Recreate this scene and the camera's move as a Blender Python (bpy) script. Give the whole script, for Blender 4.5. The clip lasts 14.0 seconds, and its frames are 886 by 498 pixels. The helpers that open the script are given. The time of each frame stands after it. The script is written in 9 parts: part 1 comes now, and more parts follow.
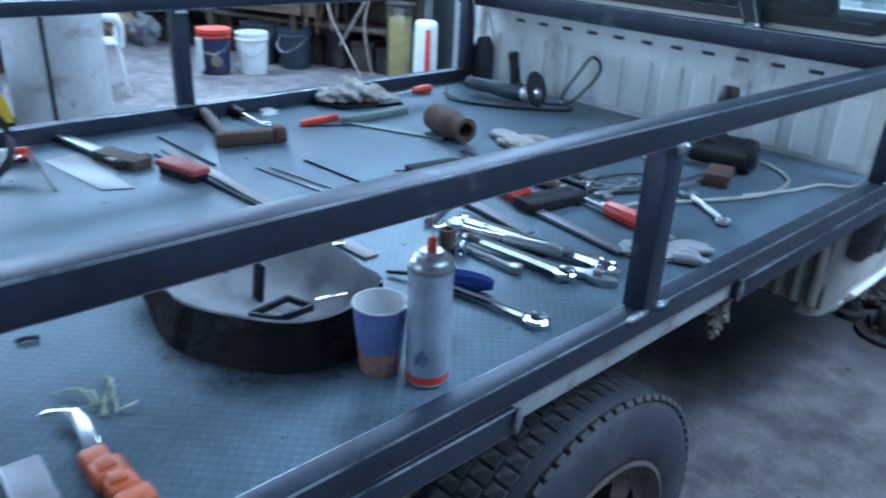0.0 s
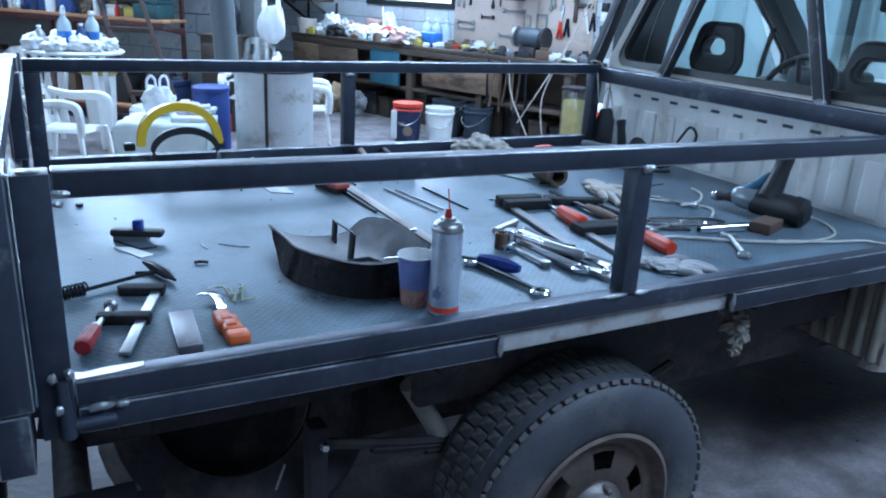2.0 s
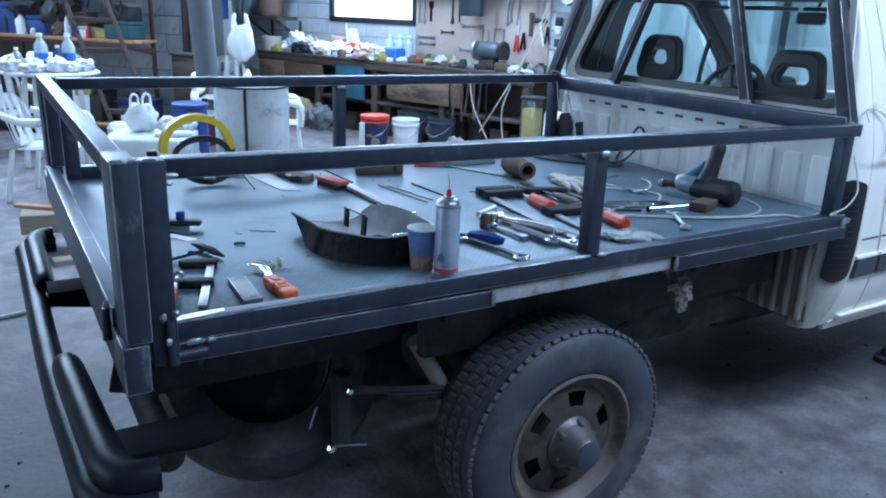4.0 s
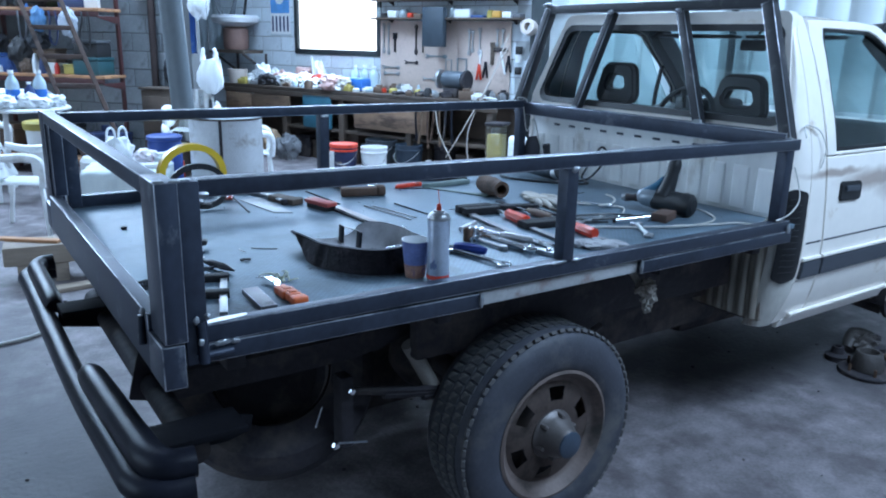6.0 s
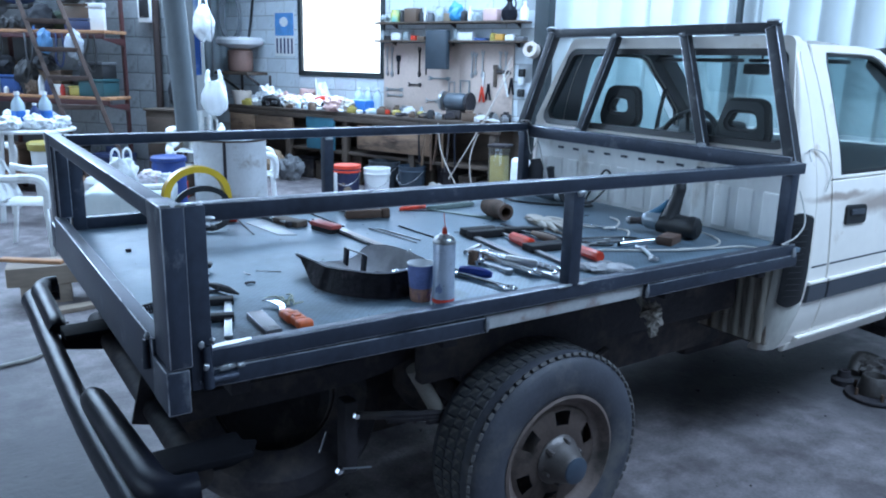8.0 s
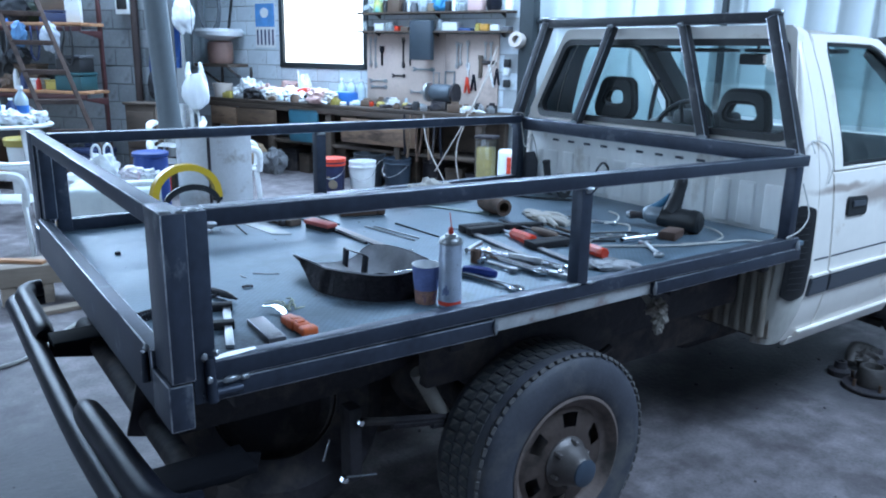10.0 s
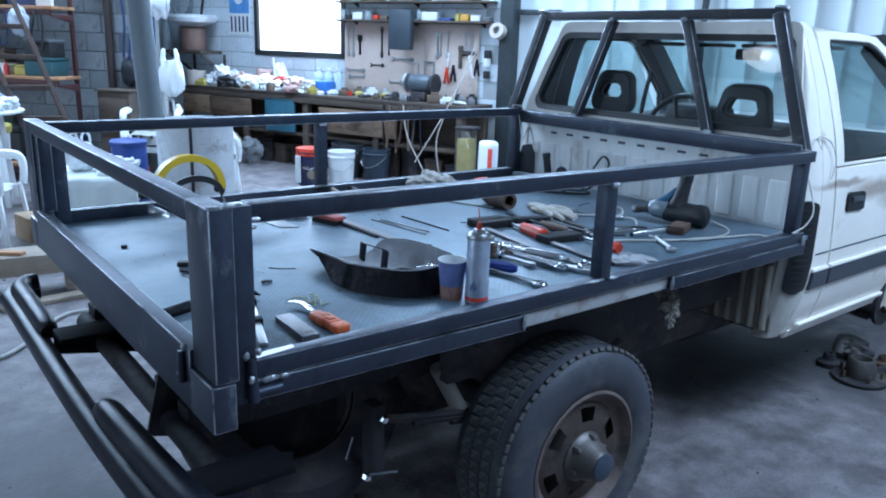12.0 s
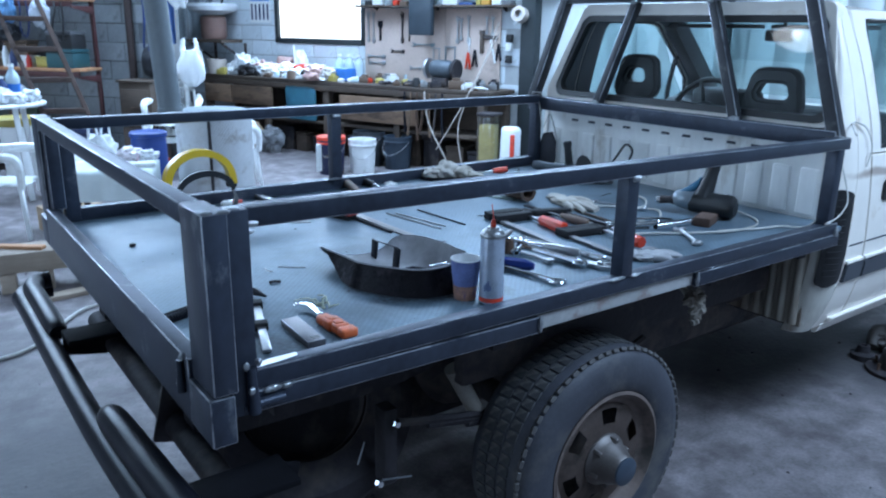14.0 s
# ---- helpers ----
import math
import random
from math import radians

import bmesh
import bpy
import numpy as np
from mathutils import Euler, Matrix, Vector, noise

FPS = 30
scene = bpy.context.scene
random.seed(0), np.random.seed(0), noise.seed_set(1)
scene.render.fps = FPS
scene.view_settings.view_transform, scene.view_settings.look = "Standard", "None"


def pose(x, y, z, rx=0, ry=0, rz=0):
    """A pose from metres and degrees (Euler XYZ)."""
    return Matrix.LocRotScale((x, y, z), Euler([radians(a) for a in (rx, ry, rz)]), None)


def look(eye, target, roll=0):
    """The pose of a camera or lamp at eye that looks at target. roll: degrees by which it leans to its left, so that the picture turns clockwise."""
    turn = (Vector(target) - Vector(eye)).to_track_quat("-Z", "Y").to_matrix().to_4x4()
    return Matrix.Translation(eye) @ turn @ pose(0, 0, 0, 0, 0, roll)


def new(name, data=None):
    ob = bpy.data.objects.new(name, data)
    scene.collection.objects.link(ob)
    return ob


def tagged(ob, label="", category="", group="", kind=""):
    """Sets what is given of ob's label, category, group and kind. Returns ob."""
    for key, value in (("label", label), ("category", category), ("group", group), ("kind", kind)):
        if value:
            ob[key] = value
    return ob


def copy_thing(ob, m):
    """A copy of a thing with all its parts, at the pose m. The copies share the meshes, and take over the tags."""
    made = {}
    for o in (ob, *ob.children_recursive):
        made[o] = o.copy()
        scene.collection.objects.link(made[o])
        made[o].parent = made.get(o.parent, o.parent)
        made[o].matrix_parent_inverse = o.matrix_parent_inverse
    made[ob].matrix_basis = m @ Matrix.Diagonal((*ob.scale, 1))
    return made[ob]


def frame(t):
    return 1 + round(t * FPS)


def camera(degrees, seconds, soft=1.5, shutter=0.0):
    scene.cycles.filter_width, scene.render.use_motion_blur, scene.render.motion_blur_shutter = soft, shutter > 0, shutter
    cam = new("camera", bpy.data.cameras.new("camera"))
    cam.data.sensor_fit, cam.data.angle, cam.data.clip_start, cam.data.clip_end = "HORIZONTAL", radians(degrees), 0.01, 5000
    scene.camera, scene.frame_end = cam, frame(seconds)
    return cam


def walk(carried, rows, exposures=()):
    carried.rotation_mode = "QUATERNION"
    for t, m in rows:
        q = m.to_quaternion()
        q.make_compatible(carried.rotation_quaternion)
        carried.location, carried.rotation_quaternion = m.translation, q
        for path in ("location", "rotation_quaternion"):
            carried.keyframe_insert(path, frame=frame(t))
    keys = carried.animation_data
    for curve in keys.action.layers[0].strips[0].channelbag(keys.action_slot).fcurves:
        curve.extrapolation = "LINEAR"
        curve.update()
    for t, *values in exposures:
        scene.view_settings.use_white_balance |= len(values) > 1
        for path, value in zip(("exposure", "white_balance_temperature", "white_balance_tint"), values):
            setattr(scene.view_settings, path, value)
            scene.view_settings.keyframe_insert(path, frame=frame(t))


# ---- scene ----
cam = camera(60.7, 14.0, 2.0, 0.5)
PATH = [
    (0, (-0.112, -0.578, 1.616), (1.15, 0.737, 0.795), 2.8),
    (0.5, (-0.21, -0.7, 1.605), (0.93, 0.758, 0.848), 2.4),
    (1, (-0.248, -0.866, 1.628), (0.889, 0.593, 0.867), 0.6),
    (1.5, (-0.221, -1.032, 1.64), (0.842, 0.54, 1.009), 2.8),
    (2, (-0.181, -1.19, 1.621), (0.72, 0.476, 0.981), 3.1),
    (2.5, (-0.235, -1.278, 1.628), (0.692, 0.401, 1.061), 3.3),
    (3, (-0.381, -1.366, 1.635), (0.55, 0.298, 1.031), 2.1),
    (3.2, (-0.416, -1.395, 1.635), (0.563, 0.234, 1.012), 2.8),
    (5.3, (-0.553, -1.625, 1.657), (0.47, 0.008, 1.122), 1.2),
    (5.5, (-0.597, -1.639, 1.656), (0.471, -0.034, 1.119), 1.1),
    (6, (-0.65, -1.645, 1.654), (0.436, -0.052, 1.124), 1.3),
    (6.5, (-0.659, -1.645, 1.659), (0.439, -0.048, 1.165), 1.5),
    (7, (-0.657, -1.639, 1.662), (0.424, -0.027, 1.179), 1.5),
    (7.5, (-0.653, -1.63, 1.66), (0.427, -0.017, 1.179), 1.4),
    (8, (-0.654, -1.631, 1.661), (0.435, -0.023, 1.183), 1.4),
    (8.5, (-0.659, -1.635, 1.664), (0.431, -0.024, 1.198), 1.4),
    (8.7, (-0.66, -1.628, 1.665), (0.466, -0.046, 1.185), 0.4),
    (10.8, (-0.691, -1.469, 1.671), (0.445, 0.094, 1.155), 1.7),
    (11, (-0.726, -1.459, 1.669), (0.451, 0.072, 1.147), 1.7),
    (11.5, (-0.79, -1.435, 1.669), (0.399, 0.088, 1.152), 2.0),
    (12, (-0.79, -1.4, 1.672), (0.407, 0.114, 1.148), 1.9),
    (12.5, (-0.735, -1.365, 1.679), (0.422, 0.177, 1.148), 2.3),
    (13, (-0.69, -1.335, 1.681), (0.436, 0.225, 1.136), 2.0),
    (13.5, (-0.699, -1.338, 1.68), (0.401, 0.22, 1.078), 2.0),
    (14, (-0.706, -1.348, 1.686), (0.431, 0.197, 1.122), 0.9),
]
# the picture starts out a little bluer and settles
TINT = ((0, -0.02, 6150, 6), (0.5, 0.02, 6150, 6), (1.0, -0.03, 6220, 7), (1.5, 0.0, 6350, 9), (2.5, 0.0, 6420, 10), (5.5, 0.0, 6470, 10), (14, 0.0, 6470, 10))
walk(cam, [(t, look(eye, target, roll)) for t, eye, target, roll in PATH], TINT)

# ---------- light ----------
world = bpy.data.worlds.new("sky")
scene.world = world
world.use_nodes = True
wn = world.node_tree.nodes
sky = wn.new("ShaderNodeTexSky")
sky.sky_type, sky.sun_disc = "NISHITA", False
sky.sun_elevation, sky.sun_rotation = radians(20), radians(200)
world.node_tree.links.new(sky.outputs[0], wn["Background"].inputs[0])
wn["Background"].inputs[1].default_value = 0.12


def lamp(name, m, sx, sy, watts, colour):
    d = bpy.data.lights.new(name, "AREA")
    d.shape, d.size, d.size_y, d.energy, d.color = "RECTANGLE", sx, sy, watts, colour
    ob = new(name, d)
    ob.matrix_world = m
    return ob


DAY = (0.505, 0.73, 1.045)
lamp("window_light", look((4.05, 8.28, 2.1), (0.5, 6.9, 1.2)), 1.5, 1.2, 85, DAY)
lamp("high_window_light", look((-0.9, 9.05, 3.72), (0.2, 2.5, 0.6)), 3.6, 1.3, 440, DAY)
# Unseen source: added fill from behind, meant to light the cab's back.
lamp("rear_fill_light", look((-6.8, 3.0, 2.2), (0.0, 2.2, 0.9)), 5.0, 3.2, 180, DAY)
# Added overhead fills; the roof has no openings for them.
for lx, ly, lw in ((1.9, 7.2, 320), (4.4, 4.2, 325), (3.4, -1.8, 235), (2.0, -2.9, 170)):
    lamp("overhead_fill_light", pose(lx, ly, 4.42), 3.0, 1.1, lw, DAY)

# ---------- building blocks ----------


def bm_new():
    return bmesh.new()


def add(bm, other, m=None):
    if m is not None:
        bmesh.ops.transform(other, matrix=m, verts=other.verts)
    me = bpy.data.meshes.new("tmp")
    other.to_mesh(me)
    other.free()
    bm.from_mesh(me)
    bpy.data.meshes.remove(me)
    return bm


def box(bm, x0, x1, y0, y1, z0, z1, bev=0.0, m=None, seg=2):
    b = bmesh.new()
    bmesh.ops.create_cube(b, size=1)
    bmesh.ops.transform(b, matrix=Matrix.LocRotScale(((x0 + x1) / 2, (y0 + y1) / 2, (z0 + z1) / 2), None, (x1 - x0, y1 - y0, z1 - z0)), verts=b.verts)
    if bev:
        bmesh.ops.bevel(b, geom=b.edges[:], offset=bev, segments=seg, affect="EDGES", profile=0.5)
    return add(bm, b, m)


def axis_m(p, q):
    p, q = Vector(p), Vector(q)
    d = q - p
    return Matrix.Translation(p) @ d.to_track_quat("Z", "Y").to_matrix().to_4x4(), d.length


def lathe(bm, prof, seg=24, m=None):
    b = bmesh.new()
    rings = []
    for r, z in prof:
        if r < 1e-6:
            rings.append([b.verts.new((0, 0, z))])
        else:
            rings.append([b.verts.new((r * math.cos(2 * math.pi * i / seg), r * math.sin(2 * math.pi * i / seg), z)) for i in range(seg)])
    for a, c in zip(rings, rings[1:]):
        for i in range(seg):
            j = (i + 1) % seg
            if len(a) == 1 and len(c) == 1:
                continue
            if len(a) == 1:
                b.faces.new((a[0], c[i], c[j]))
            elif len(c) == 1:
                b.faces.new((a[i], c[0], a[j]))
            else:
                b.faces.new((a[i], a[j], c[j], c[i]))
    bmesh.ops.recalc_face_normals(b, faces=b.faces)
    return add(bm, b, m)


def cyl(bm, p, q, r, r2=None, seg=16):
    m, ln = axis_m(p, q)
    r2 = r if r2 is None else r2
    return lathe(bm, [(0, 0), (r, 0), (r2, ln), (0, ln)], seg, m)


def bar(bm, p, q, w, h, bev=0.003, up=(0, 0, 1)):
    """A square tube from p to q, w wide and h high."""
    p, q = Vector(p), Vector(q)
    d = (q - p)
    x = d.normalized()
    y = Vector(up).cross(x).normalized()
    z = x.cross(y)
    m = Matrix((x, y, z)).transposed().to_4x4()
    m.translation = p
    return box(bm, 0, d.length, -w / 2, w / 2, -h / 2, h / 2, bev, m)


def sweep(bm, pts, r, seg=8, smooth_n=0):
    pts = [Vector(p) for p in pts]
    if smooth_n:
        out = []
        n = len(pts)
        for i in range(n - 1):
            p0, p1, p2, p3 = pts[max(i - 1, 0)], pts[i], pts[i + 1], pts[min(i + 2, n - 1)]
            for k in range(smooth_n):
                t = k / smooth_n
                out.append(0.5 * ((2 * p1) + (p2 - p0) * t + (2 * p0 - 5 * p1 + 4 * p2 - p3) * t * t + (3 * p1 - p0 - 3 * p2 + p3) * t ** 3))
        if isinstance(r, (list, tuple)):
            r = [r[i] + (r[i + 1] - r[i]) * k / smooth_n for i in range(n - 1) for k in range(smooth_n)] + [r[-1]]
        pts = out + [pts[-1]]
    b = bmesh.new()
    rings = []
    side = None
    for i, p in enumerate(pts):
        d = (pts[min(i + 1, len(pts) - 1)] - pts[max(i - 1, 0)]).normalized()
        if side is None:
            side = d.orthogonal().normalized()
        side = (side - d * side.dot(d)).normalized()
        up = d.cross(side)
        rr = r[i] if isinstance(r, (list, tuple)) else r
        rings.append([b.verts.new(p + rr * (math.cos(2 * math.pi * k / seg) * side + math.sin(2 * math.pi * k / seg) * up)) for k in range(seg)])
    for a, c in zip(rings, rings[1:]):
        for i in range(seg):
            j = (i + 1) % seg
            b.faces.new((a[i], a[j], c[j], c[i]))
    b.faces.new(rings[0][::-1])
    b.faces.new(rings[-1])
    return add(bm, b)


def prism(bm, poly, h, m=None, bev=0.0):
    b = bmesh.new()
    f = b.faces.new([b.verts.new((x, y, 0)) for x, y in poly])
    ex = bmesh.ops.extrude_face_region(b, geom=[f])
    bmesh.ops.translate(b, vec=(0, 0, h), verts=[v for v in ex["geom"] if isinstance(v, bmesh.types.BMVert)])
    bmesh.ops.recalc_face_normals(b, faces=b.faces)
    if bev:
        bmesh.ops.bevel(b, geom=b.edges[:], offset=bev, segments=2, affect="EDGES", profile=0.5)
    return add(bm, b, m)


def blob(bm, c, rad, seed=0, amp=0.15, freq=2.0, sub=3, floor_z=None, crease=0.0):
    """A lumpy soft shape; crease adds sharp folds."""
    b = bmesh.new()
    bmesh.ops.create_icosphere(b, subdivisions=max(sub, 4) if crease > 0.12 else sub, radius=1)
    off = Vector((seed * 7.3, seed * 3.1, seed * 1.7))
    for v in b.verts:
        n = noise.noise(v.co * freq + off)
        k = abs(noise.noise(v.co * freq * 2.3 + off * 2))
        f = abs(noise.noise(v.co * freq * 4.9 + off * 3))
        v.co = v.co * (1 + amp * n * 1.5 - crease * (0.75 * k + 0.5 * f))
        v.co = Vector((v.co.x * rad[0] + c[0], v.co.y * rad[1] + c[1], v.co.z * rad[2] + c[2]))
        if floor_z is not None:
            v.co.z = max(v.co.z, floor_z)
    return add(bm, b)


def edge_slot(bm, width):
    """Narrow bevel faces take the second material."""
    for f in bm.faces:
        if min(e.calc_length() for e in f.edges) < width and max(e.calc_length() for e in f.edges) > width * 6:
            f.material_index = 1


def finish(bm, smooth=38):
    for f in bm.faces:
        f.smooth = True
    for e in bm.edges:
        if len(e.link_faces) == 2 and e.calc_face_angle(0) > radians(smooth):
            e.smooth = False


def mesh_ob(name, bm, material, smooth=38):
    finish(bm, smooth)
    me = bpy.data.meshes.new(name)
    bm.to_mesh(me)
    bm.free()
    if material:
        me.materials.append(material)
    return new(name, me)


def part(name, bm, material, parent, label="", smooth=38):
    ob = mesh_ob(name, bm, material, smooth)
    ob.parent = parent
    if label:
        tagged(ob, label)
    return ob


def thing(name, m, label, category, group="", kind=""):
    ob = new(name)
    ob.empty_display_size = 0.1
    ob.matrix_world = m
    return tagged(ob, label, category, group, kind)


def solo(name, bm, material, m, label, category, group="", kind="", smooth=38):
    ob = mesh_ob(name, bm, material, smooth)
    ob.matrix_world = m
    return tagged(ob, label, category, group, kind)


def twin(ob, m, parent=None):
    """Another object on the same mesh."""
    o = ob.copy()
    scene.collection.objects.link(o)
    if parent:
        o.parent = parent
    o.matrix_basis = m
    return o


# ---------- materials ----------
def mat(name, col, rough=0.6, metal=0.0, var=0.15, scale=6.0, bump=0.0, bscale=60.0, dirt=None, dirt_amt=0.0, dirt_scale=3.0, spec=0.5, stretch=None, rvar=0.1, rand=0.0):
    m = bpy.data.materials.new(name)
    m.use_nodes = True
    nt = m.node_tree
    N, L = nt.nodes, nt.links
    p = N["Principled BSDF"]
    p.inputs["Roughness"].default_value = rough
    p.inputs["Metallic"].default_value = metal
    p.inputs["Specular IOR Level"].default_value = spec
    tc = N.new("ShaderNodeTexCoord")
    src = tc.outputs["Object"]
    if stretch:
        mp = N.new("ShaderNodeMapping")
        mp.inputs["Scale"].default_value = stretch
        L.new(src, mp.inputs[0])
        src = mp.outputs[0]

    def noise_node(sc, detail=4.0):
        n = N.new("ShaderNodeTexNoise")
        n.inputs["Scale"].default_value = sc
        n.inputs["Detail"].default_value = detail
        L.new(src, n.inputs["Vector"])
        return n

    n1, n2 = noise_node(scale), noise_node(scale * 9, 3.0)
    mx = N.new("ShaderNodeMix")
    mx.data_type = "FLOAT"
    mx.inputs[0].default_value = 0.35
    L.new(n1.outputs["Fac"], mx.inputs[2])
    L.new(n2.outputs["Fac"], mx.inputs[3])
    rp = N.new("ShaderNodeValToRGB")
    e = rp.color_ramp.elements
    e[0].position, e[1].position = 0.3, 0.7
    e[0].color = (*[c * (1 - var) for c in col], 1)
    e[1].color = (*[min(1, c * (1 + var)) for c in col], 1)
    L.new(mx.outputs[0], rp.inputs[0])
    out = rp.outputs[0]
    if dirt:
        nd = noise_node(dirt_scale, 8.0)
        nd.inputs["Roughness"].default_value = 0.65
        rd = N.new("ShaderNodeValToRGB")
        d = rd.color_ramp.elements
        d[0].position, d[1].position = 0.62 - dirt_amt * 0.3, 0.72 - dirt_amt * 0.15
        d[0].color, d[1].color = (0, 0, 0, 1), (1, 1, 1, 1)
        L.new(nd.outputs["Fac"], rd.inputs[0])
        md = N.new("ShaderNodeMix")
        md.data_type = "RGBA"
        md.inputs[7].default_value = (*dirt, 1)
        L.new(rd.outputs[0], md.inputs[0])
        L.new(out, md.inputs[6])
        out = md.outputs[2]
    if rand:
        oi = N.new("ShaderNodeObjectInfo")
        mr = N.new("ShaderNodeMapRange")
        mr.inputs[3].default_value, mr.inputs[4].default_value = 1 - rand, 1 + rand
        L.new(oi.outputs["Random"], mr.inputs[0])
        hs = N.new("ShaderNodeHueSaturation")
        L.new(mr.outputs[0], hs.inputs["Value"])
        L.new(out, hs.inputs["Color"])
        out = hs.outputs[0]
    L.new(out, p.inputs["Base Color"])
    rr = N.new("ShaderNodeMapRange")
    rr.inputs[3].default_value, rr.inputs[4].default_value = max(0.03, rough - rvar), min(1, rough + rvar)
    L.new(mx.outputs[0], rr.inputs[0])
    L.new(rr.outputs[0], p.inputs["Roughness"])
    if bump:
        nb = noise_node(bscale, 5.0)
        bp = N.new("ShaderNodeBump")
        bp.inputs["Strength"].default_value = bump
        bp.inputs["Distance"].default_value = 0.01
        L.new(nb.outputs["Fac"], bp.inputs["Height"])
        L.new(bp.outputs[0], p.inputs["Normal"])
    return m


def glass_mat(name, col=(0.9, 0.95, 0.95), rough=0.02, base=0.06, top=0.6):
    """A thin pane: clear, with a gloss that grows towards grazing view."""
    m = bpy.data.materials.new(name)
    m.use_nodes = True
    N, L = m.node_tree.nodes, m.node_tree.links
    N.remove(N["Principled BSDF"])
    tr, gl, lw, mx = N.new("ShaderNodeBsdfTransparent"), N.new("ShaderNodeBsdfGlossy"), N.new("ShaderNodeLayerWeight"), N.new("ShaderNodeMixShader")
    pw, mr = N.new("ShaderNodeMath"), N.new("ShaderNodeMapRange")
    tr.inputs[0].default_value = (*col, 1)
    gl.inputs["Roughness"].default_value = rough
    pw.operation = "POWER"
    pw.inputs[1].default_value = 4.0
    mr.inputs[3].default_value, mr.inputs[4].default_value = base, top
    L.new(lw.outputs["Facing"], pw.inputs[0])
    L.new(pw.outputs[0], mr.inputs[0])
    L.new(mr.outputs[0], mx.inputs[0])
    L.new(tr.outputs[0], mx.inputs[1])
    L.new(gl.outputs[0], mx.inputs[2])
    L.new(mx.outputs[0], N["Material Output"].inputs[0])
    return m


def glow_mat(name, col, strength):
    m = bpy.data.materials.new(name)
    m.use_nodes = True
    p = m.node_tree.nodes["Principled BSDF"]
    p.inputs["Base Color"].default_value = (*col, 1)
    p.inputs["Emission Color"].default_value = (*col, 1)
    p.inputs["Emission Strength"].default_value = strength
    return m


M_STEEL = mat("mill_scale_steel", (0.038, 0.047, 0.069), 0.42, 0.45, 0.35, 5, 0.05, 90, (0.20, 0.215, 0.24), 0.06, 5.0)
M_DARKSTEEL = mat("dark_headboard_steel", (0.026, 0.028, 0.034), 0.55, 0.3, 0.35, 6, 0.05, 90, (0.12, 0.115, 0.11), 0.10, 6.0)
M_POST = mat("rubbed_gate_post", (0.042, 0.051, 0.074), 0.42, 0.45, 0.35, 7, 0.05, 90, (0.20, 0.215, 0.24), 0.20, 9.0, stretch=(1, 1, 0.6))
M_EDGE = mat("rubbed_steel_edge", (0.44, 0.46, 0.50), 0.32, 0.8, 0.45, 12, 0.05, 120, (0.055, 0.066, 0.090), 0.52, 7)
M_WELD = mat("bright_weld", (0.36, 0.38, 0.40), 0.34, 0.8, 0.3, 60, 0.3, 160)
M_GROUND = mat("ground_steel", (0.22, 0.23, 0.25), 0.35, 0.75, 0.25, 18, 0.1, 120)
M_BLACK = mat("black_paint", (0.011, 0.012, 0.018), 0.38, 0.0, 0.4, 9, 0.05, 60, (0.028, 0.028, 0.032), 0.15, 6, spec=0.14)
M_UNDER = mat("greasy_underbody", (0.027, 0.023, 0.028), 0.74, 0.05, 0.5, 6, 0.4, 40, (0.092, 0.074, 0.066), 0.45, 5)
M_RUBBER = mat("tyre_rubber", (0.042, 0.044, 0.056), 0.62, 0.0, 0.3, 8, 0.12, 120, (0.092, 0.088, 0.088), 0.40, 6)
M_RIM = mat("dirty_rim", (0.150, 0.110, 0.096), 0.65, 0.1, 0.3, 9, 0.1, 80, (0.05, 0.043, 0.038), 0.35, 7)
M_HUB = mat("hub_metal", (0.12, 0.105, 0.10), 0.45, 0.45, 0.25, 14, 0.05, 80)
M_HUBCAP = mat("hub_end_cap", (0.055, 0.075, 0.105), 0.45, 0.3, 0.2, 14)
M_WHITE = mat("white_body_paint", (0.84, 0.79, 0.725), 0.33, 0.0, 0.05, 2.5, 0.02, 50, (0.60, 0.50, 0.40), 0.08, 5)
M_WHITE_OLD = mat("grimy_white_paint", (0.86, 0.85, 0.82), 0.5, 0.0, 0.10, 4, 0.08, 40, (0.46, 0.41, 0.35), 0.2, 5, stretch=(1, 1, 0.35))
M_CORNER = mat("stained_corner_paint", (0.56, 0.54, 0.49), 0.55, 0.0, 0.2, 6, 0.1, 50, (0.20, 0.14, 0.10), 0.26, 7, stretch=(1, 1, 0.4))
# Rust-stained white paint, darkened to hold the shade under the tray.
M_RUSTY_SHADED = mat("rusty_shaded_paint", (0.27, 0.245, 0.21), 0.65, 0.0, 0.3, 7, 0.15, 50, (0.15, 0.10, 0.07), 0.42, 8, stretch=(1, 1, 0.25))
M_OLDSILL = mat("old_sill_paint", (0.42, 0.42, 0.42), 0.5, 0.1, 0.2, 9, 0.1, 60, (0.22, 0.13, 0.10), 0.42, 7)
M_TRIM = mat("grey_side_moulding", (0.06, 0.068, 0.082), 0.5, 0, 0.15, 9)
M_CABTRIM = mat("blue_grey_cab_trim", (0.10, 0.135, 0.15), 0.5, 0, 0.2, 6, 0.05, 60)
M_CHROME = mat("chrome", (0.72, 0.74, 0.77), 0.14, 1.0, 0.08, 20, rvar=0.06)
M_DULLMETAL = mat("dull_metal", (0.42, 0.43, 0.44), 0.36, 0.85, 0.2, 16, 0.06, 90)
M_PLASTIC_BK = mat("black_plastic", (0.014, 0.015, 0.017), 0.45, 0, 0.25, 20, 0.05, 120)
M_SEAT = mat("seat_vinyl", (0.020, 0.021, 0.024), 0.7, 0, 0.25, 12, 0.1, 90)
M_GLASS = glass_mat("cab_glass", (0.74, 0.83, 0.84), 0.02, 0.075, 0.5)
